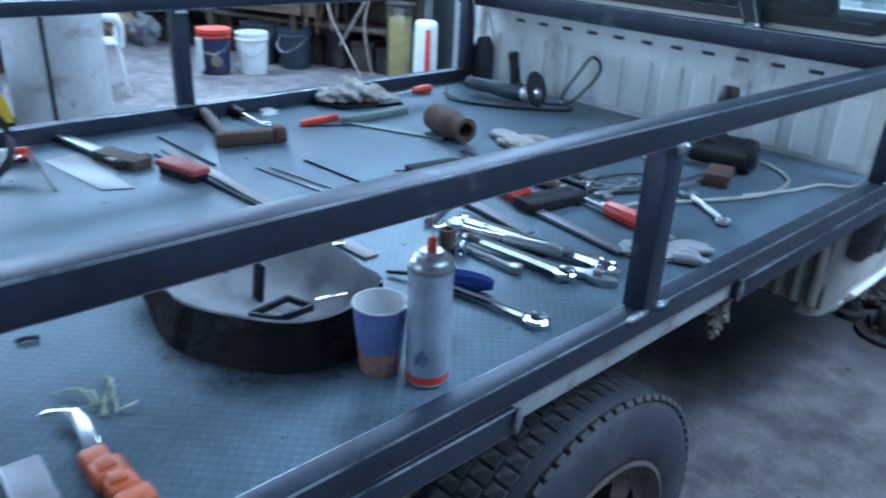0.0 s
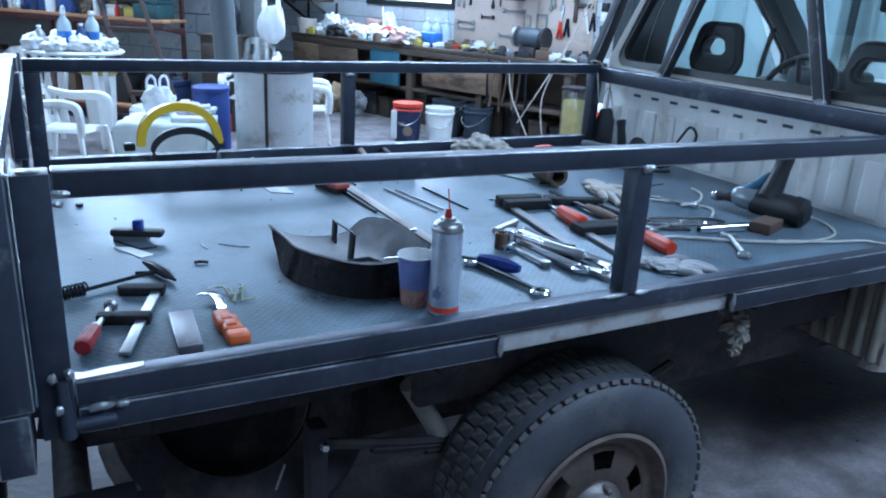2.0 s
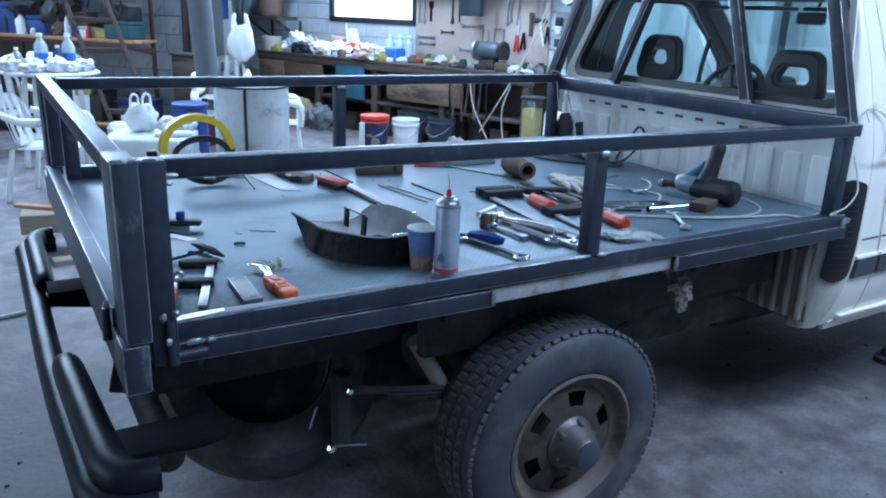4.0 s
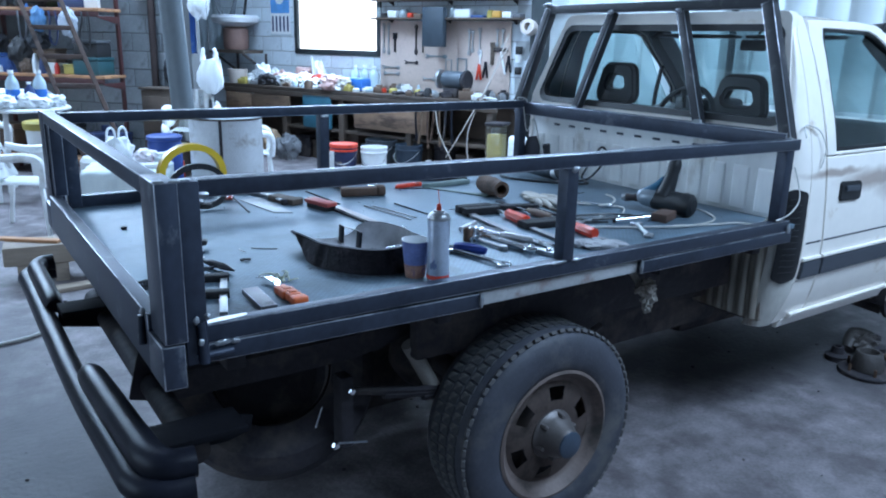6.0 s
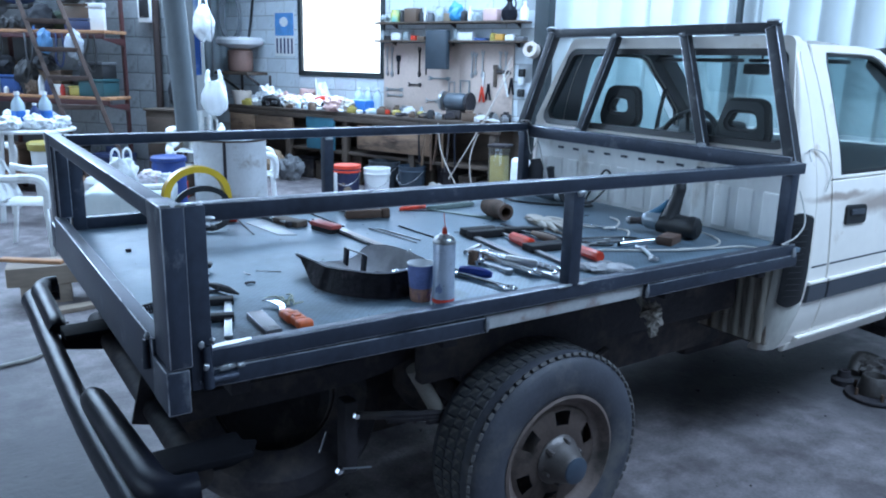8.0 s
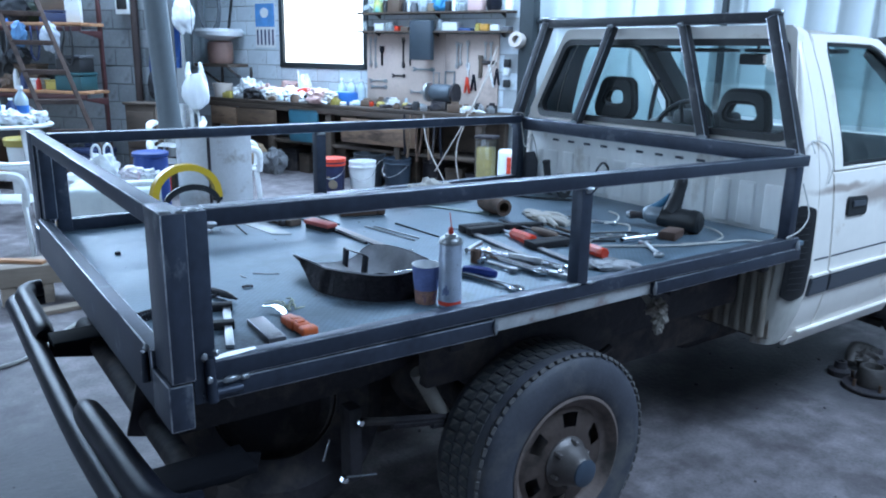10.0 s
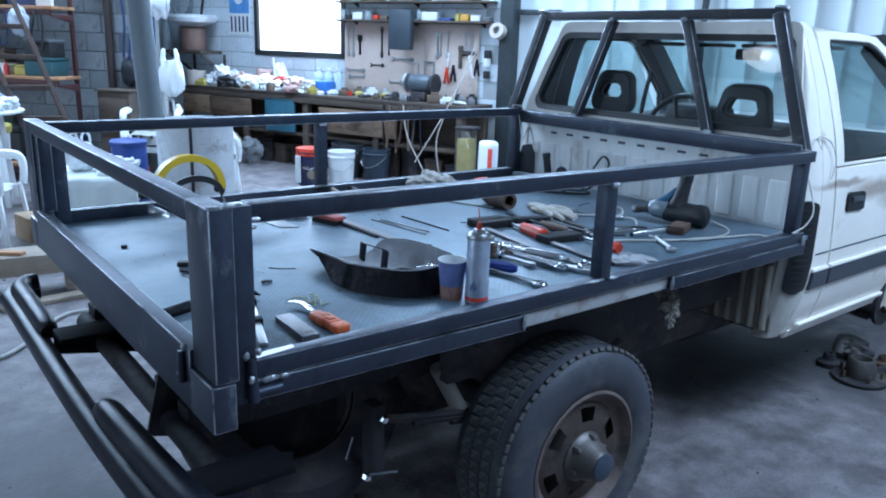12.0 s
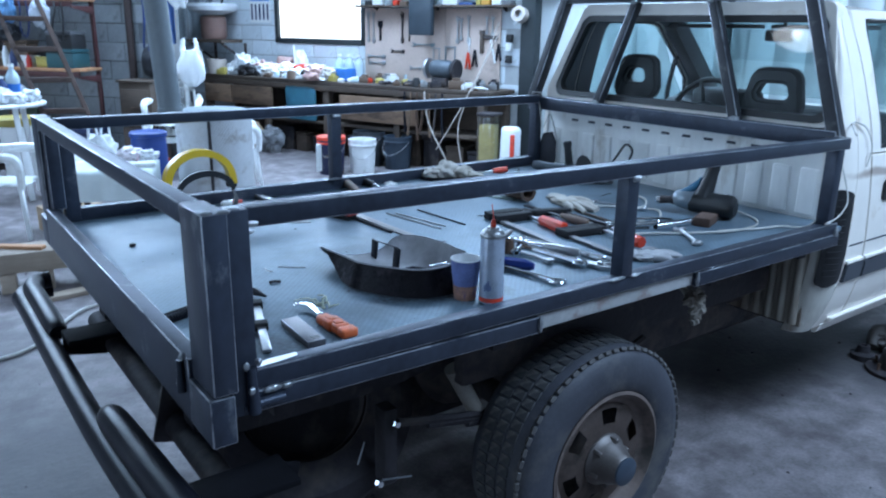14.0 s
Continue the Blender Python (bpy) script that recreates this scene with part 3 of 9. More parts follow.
part("ground_patch", b, mat("bright_ground_patch", (0.80, 0.81, 0.83), 0.38, 0.3, 0.15, 30, 0.1, 120), truck, "bright freshly ground patch on the rail")
# corner gate posts and tailgate
for y in (0.0065, 1.6735):
    gp = tube("gate_post", (-0.261, y, 1.002), (-0.261, y, 1.36), 0.049, 0.123, up=(0, 1, 0))
    gp.data.materials[0] = M_POST
    be_ = tube("beam_end", (-0.2695, y, 0.897), (-0.2695, y, 0.999), 0.050, 0.125, up=(0, 1, 0))
    be_.data.materials[0] = M_POST
tube("tailgate_rail", (-0.265, 0.069, 1.339), (-0.265, 1.611, 1.339), 0.040, 0.042)
b = bm_new()
box(b, -0.294, -0.256, 0.070, 1.610, 0.899, 1.04, 0.0026)
edge_slot(b, 0.0026)
part("tailgate_beam", b, M_STEEL, truck).data.materials.append(M_EDGE)
tube("tailgate_stile", (-0.255, 1.585, 1.042), (-0.255, 1.585, 1.317), 0.045, 0.05, up=(0, 1, 0))
b = bm_new()
cyl(b, (-0.301, 0.098, 0.960), (-0.301, 0.098, 1.030), 0.010, 0.007, 12)
part("hinge", b, M_STEEL, truck)
b = bm_new()
cyl(b, (-0.196, -0.027, 0.935), (-0.200, -0.027, 1.035), 0.013, 0.009, 12)
part("hinge", b, M_STEEL, truck)
b = bm_new()
cyl(b, (-0.215, -0.012, 0.945), (-0.125, -0.012, 0.945), 0.010)
part("hinge_pin", b, M_STEEL, truck)
for i, (x, y, z) in enumerate(((-0.275, -0.052, 1.361), (-0.242, -0.052, 1.361), (-0.300, 0.078, 1.045), (-0.303, 0.105, 0.975), (-0.210, -0.030, 1.040), (-0.186, -0.034, 1.046), (-0.205, -0.040, 0.99))):
    weld((x, y, z), (0.012, 0.005, 0.005) if i < 2 else (0.007, 0.006, 0.009), i + 30)

# headboard in front of the cab's rear window
H0, H1 = 1.305, 1.832
tube("headboard_beam", (2.13, 0.05, H0), (2.13, 1.72, H0), 0.045, 0.065)
tube("headboard_top", (2.262, 0.275, H1), (2.262, 1.645, H1), 0.045, 0.045).data.materials[0] = M_DARKSTEEL
for ya, yb in ((0.055, 0.30), (1.715, 1.625)):
    tube("headboard_leg", (2.13, ya, H0), (2.262, yb, H1), 0.05, 0.05, up=(0, 1, 0)).data.materials[0] = M_DARKSTEEL
for ya, yb in ((0.483, 0.74), (1.252, 1.16)):
    tube("headboard_brace", (2.135, ya, H0 + 0.02), (2.262, yb, H1 - 0.02), 0.042, 0.042, up=(0, 1, 0)).data.materials[0] = M_DARKSTEEL
for i, p in enumerate(((2.12, 0.483, 1.34), (2.12, 1.252, 1.34), (2.25, 0.29, 1.855), (2.25, 1.64, 1.856), (2.10, 0.03, 1.315), (2.245, 0.74, 1.81), (2.245, 1.16, 1.81))):
    weld(p, (0.016, 0.022, 0.012) if i not in (2, 3) else (0.028, 0.034, 0.012), i + 40)

# cab
CY = 0.885


# the cab's side bows out at the belt and leans in above it and below it
SIDE = ((0.40, 0.150), (0.49, 0.115), (0.56, 0.085), (0.65, 0.058), (0.75, 0.045), (0.85, 0.038), (1.00, 0.038), (1.10, 0.040), (1.20, 0.046), (1.30, 0.058), (1.375, 0.072), (1.50, 0.108), (1.61, 0.148), (1.74, 0.210), (1.80, 0.245))
CORNER = ((0.40, 2.27), (0.49, 2.280), (0.56, 2.292), (0.65, 2.305), (0.77, 2.315), (1.15, 2.312), (1.30, 2.296), (1.38, 2.285), (1.61, 2.296), (1.70, 2.312), (1.80, 2.345))
SHUT = ((0.49, 2.492), (0.55, 2.487), (0.64, 2.477), (0.82, 2.466), (1.04, 2.438), (1.23, 2.414), (1.377, 2.396), (1.59, 2.389), (1.76, 2.405))


def along(table, z):
    return float(np.interp(z, [q[0] for q in table], [q[1] for q in table]))


def side_y(z):
    return along(SIDE, z)


def finer(poly, n):
    """The same outline with n points on each of its sides."""
    m = len(poly)
    return [(poly[i][0] + (poly[(i + 1) % m][0] - poly[i][0]) * k / n, poly[i][1] + (poly[(i + 1) % m][1] - poly[i][1]) * k / n) for i in range(m) for k in range(n)]


def cab_sheet(name, poly, material, flip, parent=None, thick=0.03, hole=None, off=0.0, label="", flat=None):
    """A body side panel by its outline in x and z; with a hole outline of as many points it becomes a ring."""
    b = bmesh.new()

    def vert(x, z, d):
        y = (side_y(z) if flat is None else flat) + d + off
        return b.verts.new((x, (2 * CY - y) if flip else y, z))

    if hole:
        o0, h0 = [vert(x, z, 0) for x, z in poly], [vert(x, z, 0) for x, z in hole]
        o1, h1 = [vert(x, z, thick) for x, z in poly], [vert(x, z, thick) for x, z in hole]
        n = len(poly)
        for i in range(n):
            j = (i + 1) % n
            b.faces.new((o0[i], o0[j], h0[j], h0[i]))
            b.faces.new((o1[i], h1[i], h1[j], o1[j]))
            b.faces.new((o0[i], o1[i], o1[j], o0[j]))
            b.faces.new((h0[i], h0[j], h1[j], h1[i]))
    else:
        o0, o1 = [vert(x, z, 0) for x, z in poly], [vert(x, z, thick) for x, z in poly]
        b.faces.new(o0)
        b.faces.new(o1[::-1])
        n = len(poly)
        for i in range(n):
            j = (i + 1) % n
            b.faces.new((o0[i], o1[i], o1[j], o0[j]))
    bmesh.ops.recalc_face_normals(b, faces=b.faces)
    bmesh.ops.bevel(b, geom=[e for e in b.edges if e.calc_face_angle(0) > 1.0], offset=0.004, segments=2, affect="EDGES")
    return part(name, b, material, parent or truck, label, smooth=30)


def grid_sheet(b, rows):
    """A thick sheet from rows of (outer point, inner point) pairs."""
    A = [[b.verts.new(p) for p, q in r] for r in rows]
    B = [[b.verts.new(q) for p, q in r] for r in rows]
    m, n = len(rows), len(rows[0])
    for i in range(m - 1):
        for j in range(n - 1):
            b.faces.new((A[i][j], A[i][j + 1], A[i + 1][j + 1], A[i + 1][j]))
            b.faces.new((B[i][j], B[i + 1][j], B[i + 1][j + 1], B[i][j + 1]))
    for i in range(m - 1):
        b.faces.new((A[i][0], A[i + 1][0], B[i + 1][0], B[i][0]))
        b.faces.new((A[i][-1], B[i][-1], B[i + 1][-1], A[i + 1][-1]))
    for j in range(n - 1):
        b.faces.new((A[0][j], B[0][j], B[0][j + 1], A[0][j + 1]))
        b.faces.new((A[-1][j], A[-1][j + 1], B[-1][j + 1], B[-1][j]))
    bmesh.ops.recalc_face_normals(b, faces=b.faces)


def bowed_panel(name, z0, z1, left, right, material, flip, parent=None, thick=0.03, off=0.0, label="", nz_=14):
    """A body panel that follows the bowed side between two upright lines x(z)."""
    b = bmesh.new()
    rows = []
    for i in range(nz_ + 1):
        z = z0 + (z1 - z0) * i / nz_
        r = []
        for j in range(5):
            x = left(z) + (right(z) - left(z)) * j / 4
            y0, y1 = side_y(z) + off, side_y(z) + off + thick
            r.append(((x, 2 * CY - y0 if flip else y0, z), (x, 2 * CY - y1 if flip else y1, z)))
        rows.append(r)
    grid_sheet(b, rows)
    bmesh.ops.bevel(b, geom=[e for e in b.edges if e.calc_face_angle(0) > 1.0], offset=0.0035, segments=2, affect="EDGES")
    return part(name, b, material, parent or truck, label, smooth=40)


def corner_point(z, a, off=0.0):
    """The rounded rear corner: from the back face (a = 0) round to the side (a = 90)."""
    xb = 2.192 if z < 1.30 else 2.192 + max(0.0, z - 1.345) * 0.28
    ys = side_y(z)
    ry = 0.078 if z < 1.30 else max(0.014, 0.112 + 0.108 * (z - 1.335) / 0.45 - ys)
    rx = along(CORNER, z) - xb
    k = radians(a)
    cx, cy = math.cos(k) ** 0.8 if a < 90 else 0.0, math.sin(k) ** 0.8
    return (xb + rx * (1 - cx) - off * math.cos(k), ys + ry * (1 - cy) - off * math.sin(k), z)


def corner_sheet(name, z0, z1, nz_, a0, a1, off, thick, material, flip, parent, label="", ends=False):
    b = bmesh.new()
    rows = []
    for i in range(nz_ + 1):
        z = z0 + (z1 - z0) * i / nz_
        pinch = 0.0
        if ends:
            d = min(z - z0, z1 - z)
            pinch = 0.5 * (1 - math.sqrt(max(0.0, 1 - (1 - min(1.0, d / 0.03)) ** 2))) * 0.8
        r = []
        for j in range(11):
            f = pinch + (1 - 2 * pinch) * j / 10
            a = a0 + (a1 - a0) * f
            p, q = corner_point(z, a, off), corner_point(z, a, off - thick)
            if flip:
                p, q = (p[0], 2 * CY - p[1], p[2]), (q[0], 2 * CY - q[1], q[2])
            r.append((p, q))
        rows.append(r)
    grid_sheet(b, rows)
    return part(name, b, material, parent, label, smooth=60)


def arc(cx, cz, r, a0, a1, n):
    return [(cx + r * math.cos(radians(a0 + (a1 - a0) * i / n)), cz + r * math.sin(radians(a0 + (a1 - a0) * i / n))) for i in range(n + 1)]


for flip in (False, True):
    bowed_panel("rear_quarter", 0.492, 1.785, lambda z: along(CORNER, z) + 0.0005, lambda z: along(SHUT, z) - 0.003, M_WHITE, flip, nz_=30)
    corner_sheet("rear_corner", 0.957, 1.785, 26, 0, 90, 0.0, 0.012, M_WHITE, flip, truck)
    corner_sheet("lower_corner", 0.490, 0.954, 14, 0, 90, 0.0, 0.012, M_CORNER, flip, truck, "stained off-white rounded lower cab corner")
    door = bowed_panel("door", 0.503, 1.225, lambda z: along(SHUT, z) + 0.003, lambda z: 3.30 - max(0.0, 0.85 - z) * 0.26, M_WHITE, flip, nz_=18)
    outer = [(2.419, 1.229), (2.400, 1.377), (2.393, 1.47), (2.392, 1.60), (2.399, 1.71), (2.425, 1.772), (2.80, 1.775), (2.98, 1.763), (3.06, 1.712), (3.34, 1.515), (3.50, 1.395), (3.55, 1.229)]
    if not flip:
        inner = [(2.490, 1.243), (2.477, 1.36), (2.471, 1.47), (2.480, 1.60), (2.500, 1.70), (2.522, 1.740), (2.76, 1.738), (2.89, 1.735), (2.945, 1.718), (3.19, 1.548), (3.38, 1.40), (3.44, 1.243)]
    else:
        inner = [(2.522, 1.243), (2.517, 1.36), (2.510, 1.47), (2.498, 1.60), (2.490, 1.69), (2.505, 1.730), (2.76, 1.732), (2.88, 1.730), (2.940, 1.715), (3.19, 1.548), (3.38, 1.40), (3.44, 1.243)]
    fo, fi = finer(outer, 3), finer(inner, 3)
    cab_sheet("window_surround", fo, M_WHITE, flip, door, 0.03, fi)
    cab_sheet("inner_trim", fo, M_CABTRIM, flip, door, 0.008, fi, 0.033, "dark inner window trim")
    bowed_panel("inner_panel", 0.60, 1.225, lambda z: 2.51, lambda z: 3.25, M_TRIM, flip, door, 0.008, 0.034, "dark inner door panel", 6)
    bowed_panel("pillar_trim", 0.60, 1.74, lambda z: along(CORNER, z) + 0.01, lambda z: along(SHUT, z) - 0.006, M_CABTRIM, flip, None, 0.008, 0.034, "dark inner pillar trim", 10)
    gl = bowed_panel("door_glass", 1.236, 1.742, lambda z: 2.468 if z < 1.6 else 2.475 + (z - 1.6) * 0.12, lambda z: 3.45 - max(0.0, z - 1.24) * 1.05, M_GLASS, flip, door, 0.004, 0.018, "", 10)
    gl.visible_shadow = False
    seal = [(x + (0.014 if x < 2.7 else -0.014), z + (0.014 if z < 1.4 else -0.014 if z > 1.65 else 0.0)) for x, z in inner]
    cab_sheet("glass_seal", fi, M_PLASTIC_BK, flip, door, 0.02, finer(seal, 3), 0.004)
    bowed_panel("quarter_bar", 1.245, 1.545, lambda z: 3.236 - (z - 1.245) * 0.1, lambda z: 3.256 - (z - 1.245) * 0.1, M_PLASTIC_BK, flip, door, 0.025, 0.006, "black upright bar of the quarter light", 6)
    bowed_panel("moulding", 0.712, 0.788, lambda z: along(SHUT, z) + 0.006, lambda z: 3.24, M_TRIM, flip, door, 0.018, -0.014, "dark grey side moulding", 3)
    bowed_panel("quarter_moulding", 0.712, 0.788, lambda z: along(CORNER, z) + 0.012, lambda z: along(SHUT, z) - 0.004, M_TRIM, flip, None, 0.018, -0.014, "dark grey side moulding", 3)
    bowed_panel("moulding_highlight", 0.790, 0.804, lambda z: along(SHUT, z) + 0.006, lambda z: 3.24, M_WHITE, flip, door, 0.018, -0.014, "white top edge of the moulding", 2)
    bowed_panel("quarter_highlight", 0.790, 0.804, lambda z: along(CORNER, z) + 0.012, lambda z: along(SHUT, z) - 0.004, M_WHITE, flip, None, 0.018, -0.014, "white top edge of the moulding", 2)
    bowed_panel("sill_lip", 0.512, 0.534, lambda z: 2.375, lambda z: 3.22, M_WHITE, flip, door, 0.024, -0.020, "", 2)
    bowed_panel("sill_turn", 0.462, 0.506, lambda z: 2.34, lambda z: 3.22, M_WHITE, flip, None, 0.02, -0.004, "rounded lower edge of the cab", 3)
    cab_sheet("door_handle", [(2.548, 1.030), (2.690, 1.026), (2.702, 1.038), (2.702, 1.096), (2.690, 1.108), (2.548, 1.114), (2.536, 1.104), (2.536, 1.042)], M_PLASTIC_BK, flip, door, 0.02, None, -0.010, "black recessed door handle")
    cab_sheet("handle_grip", [(2.565, 1.070), (2.675, 1.067), (2.675, 1.092), (2.565, 1.096)], M_TRIM, flip, door, 0.012, None, -0.019)
    # Dark strips paint in the shaded line of the body crease.
    bowed_panel("body_crease", 0.864, 0.871, lambda z: along(SHUT, z) + 0.008, lambda z: 3.28, M_TRIM, flip, door, 0.004, -0.0015, "", 1)
    bowed_panel("quarter_crease", 0.864, 0.871, lambda z: along(CORNER, z) + 0.02, lambda z: along(SHUT, z) - 0.008, M_TRIM, flip, None, 0.004, -0.0015, "", 1)
    vent = corner_sheet("air_vent", 0.705, 1.105, 30, 22, 84, 0.010, 0.012, M_PLASTIC_BK, flip, truck, "black slotted rubber air vent strip", True)
    for i in range(13):
        z = 0.745 + i * 0.026
        corner_sheet("vent_slat", z, z + 0.010, 1, 38, 70, 0.014, 0.006, M_PLASTIC_BK, flip, vent)
    fend = [(3.315, 1.22), (3.315, 0.9), (3.228, 0.505), (3.228, 0.46)] + arc(3.63, 0.40, 0.41, 172, 8, 10) + [(4.42, 0.42), (4.46, 0.75), (4.44, 0.98), (3.9, 1.10)]
    cab_sheet("front_fender", fend, M_WHITE, flip, flat=0.05)

# cab back: grimy ribbed lower panel, upper ring round the rear window
BACKX = 2.195
b = bm_new()
box(b, BACKX, BACKX + 0.03, 0.118, 1.652, 0.957, 1.345, 0.004)
back = part("cab_back_panel", b, M_WHITE_OLD, truck, "grimy white ribbed back panel of the cab")
# Split off at tray height; the darker paint carries the tray's shade.
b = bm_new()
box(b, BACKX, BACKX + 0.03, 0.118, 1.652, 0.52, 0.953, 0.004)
part("lower_back_panel", b, M_RUSTY_SHADED, truck, "rust-stained lower back panel of the cab, tray shade in its colour")
for i in range(13):
    y = 0.17 + i * 0.118
    bb = bm_new()
    box(bb, BACKX - 0.006, BACKX + 0.016, y - 0.040, y + 0.040, 0.985, 1.175, 0.010, None, 4)
    part("rib", bb, M_WHITE_OLD, back)
# Dark plates proud of the panel paint in the shade of its pressed slots.
for i in range(11):
    y = 0.30 + i * 0.115
    bb = bm_new()
    box(bb, BACKX - 0.003, BACKX + 0.006, y - 0.022, y + 0.022, 1.224, 1.236, 0.002)
    part("pressing", bb, M_TRIM, back, "dark plate painting in a pressed slot's shade")
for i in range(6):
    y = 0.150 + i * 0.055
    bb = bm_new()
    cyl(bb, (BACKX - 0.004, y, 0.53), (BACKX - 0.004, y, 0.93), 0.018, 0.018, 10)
    part("lower_rib", bb, M_RUSTY_SHADED, back, "rust-streaked rib under the tray, shade in its colour")


def backx(z):
    return 2.175 + max(0.0, z - 1.33) * 0.30


def back_ring(name, outer, inner, material, d0, d1, parent, label=""):
    b = bmesh.new()
    L0 = [b.verts.new((backx(z) + d0, y, z)) for y, z in outer]
    L1 = [b.verts.new((backx(z) + d0, y, z)) for y, z in inner]
    L2 = [b.verts.new((backx(z) + d1, y, z)) for y, z in outer]
    L3 = [b.verts.new((backx(z) + d1, y, z)) for y, z in inner]
    n = len(outer)
    for i in range(n):
        j = (i + 1) % n
        for q in ((L0[i], L0[j], L1[j], L1[i]), (L2[i], L3[i], L3[j], L2[j]), (L0[i], L2[i], L2[j], L0[j]), (L1[i], L1[j], L3[j], L3[i])):
            b.faces.new(q)
    bmesh.ops.recalc_face_normals(b, faces=b.faces)
    return part(name, b, material, parent, label, smooth=30)


def rr(y0, y1, z0, z1, ty, r, n=5, ty1=None):
    """Rounded outline, narrower at the top by ty on the near side and ty1 (or ty) on the far side."""
    ty1 = ty if ty1 is None else ty1
    out = []
    for cy, cz, a in ((y0 + r, z0 + r, 180), (y1 - r, z0 + r, 270), (y1 - r - ty1, z1 - r, 0), (y0 + r + ty, z1 - r, 90)):
        out += [(cy + r * math.cos(radians(a + 90 * i / n)), cz + r * math.sin(radians(a + 90 * i / n))) for i in range(n + 1)]
    return out


out_o = rr(0.108, 1.662, 1.335, 1.805, 0.108, 0.05)
hole_o = rr(0.118, 1.600, 1.350, 1.752, 0.108, 0.06, 5, 0.068)
seal_i = rr(0.146, 1.572, 1.378, 1.722, 0.108, 0.050, 5, 0.068)
back_ring("cab_back_upper", out_o, hole_o, M_WHITE, 0.0, 0.05, truck)
rw = back_ring("rear_window_seal", hole_o, seal_i, M_PLASTIC_BK, -0.008, 0.03, truck, "black rubber seal of the rear window")
b = bmesh.new()
va = [b.verts.new((backx(z) + 0.010, y, z)) for y, z in hole_o]
b.faces.new(va)
rg = part("rear_glass", b, M_GLASS, rw)
rg.visible_shadow = False

# roof, windscreen, bonnet, floor and dash
b = bmesh.new()
nx, ny = 10, 14
grid = []
for i in range(nx + 1):
    x = 2.315 + (3.05 - 2.315) * i / nx
    row = []
    for j in range(ny + 1):
        s = -1 + 2 * j / ny
        hw = 0.655
        z = 1.815 - 0.055 * abs(s) ** 3.5 - 0.03 * (abs(i / nx * 2 - 1)) ** 4
        row.append(b.verts.new((x, CY + s * hw, z)))
    grid.append(row)
for i in range(nx):
    for j in range(ny):
        b.faces.new((grid[i][j], grid[i + 1][j], grid[i + 1][j + 1], grid[i][j + 1]))
bmesh.ops.solidify(b, geom=b.faces[:], thickness=0.025)
bmesh.ops.recalc_face_normals(b, faces=b.faces)
part("roof", b, M_WHITE, truck, smooth=50)
b = bm_new()
box(b, 2.36, 3.02, 0.24, 1.53, 1.752, 1.767, 0.004)
part("headliner", b, M_TRIM, truck, "dark grey roof lining")
for flip in (False, True):
    ya, yb = (0.250, 0.125) if not flip else (2 * CY - 0.250, 2 * CY - 0.125)
    tube("windscreen_pillar", (3.01, ya, 1.735), (3.60, yb, 1.31), 0.10, 0.08, M_PLASTIC_BK, (0, 1, 0))
b = bm_new()
prism(b, [(0, 0), (0.74, 0), (0.74, 1.40), (0, 1.40)], 0.005, Matrix.Translation((3.04, 0.185, 1.765)) @ Matrix.Rotation(radians(37), 4, "Y"))
ws = part("windscreen", b, M_GLASS, truck)
ws.visible_shadow = False
b = bm_new()
prism(b, [(3.57, 1.30), (4.42, 1.08), (4.5, 0.9), (4.5, 0.84), (3.45, 1.14), (3.45, 1.22)], 1.44, Matrix.Translation((0, 1.605, 0)) @ Matrix.Rotation(radians(90), 4, "X"), 0.01)
part("bonnet", b, M_WHITE, truck)
b = bm_new()
box(b, 4.44, 4.52, 0.12, 1.65, 0.42, 0.88, 0.02)
part("front_panel", b, M_TRIM, truck)
b = bm_new()
box(b, 2.23, 3.32, 0.13, 1.64, 0.50, 0.54, 0.005)
box(b, 3.28, 3.33, 0.13, 1.64, 0.50, 1.2, 0.005)
part("cab_floor", b, M_UNDER, truck)
b = bm_new()
prism(b, [(3.05, 0.95), (3.30, 0.85), (3.44, 1.22), (3.44, 1.30), (3.22, 1.315), (3.12, 1.30), (3.06, 1.20)], 1.46, Matrix.Translation((0, 1.61, 0)) @ Matrix.Rotation(radians(90), 4, "X"), 0.02)
part("dashboard", b, M_PLASTIC_BK, truck)
b = bm_new()
wheel_m = Matrix.Translation((2.93, 1.215, 1.265)) @ Matrix.Rotation(radians(-62), 4, "Y")
pts = [wheel_m @ Vector((0.185 * math.cos(a), 0.185 * math.sin(a), 0)) for a in [2 * math.pi * i / 28 for i in range(29)]]
sweep(b, pts, 0.016, 8)
for a in (0.4, 2.74, 4.71):
    cyl(b, wheel_m @ Vector((0, 0, -0.02)), wheel_m @ Vector((0.18 * math.cos(a), 0.18 * math.sin(a), 0)), 0.014, None, 8)
blob(b, wheel_m @ Vector((0, 0, -0.02)), (0.06, 0.07, 0.06), 1, 0.05)
part("steering_wheel", b, M_PLASTIC_BK, truck)
b = bm_new()
box(b, 3.07, 3.26, 1.04, 1.40, 1.18, 1.375, 0.035, None, 3)
part("instrument_hood", b, M_PLASTIC_BK, truck)
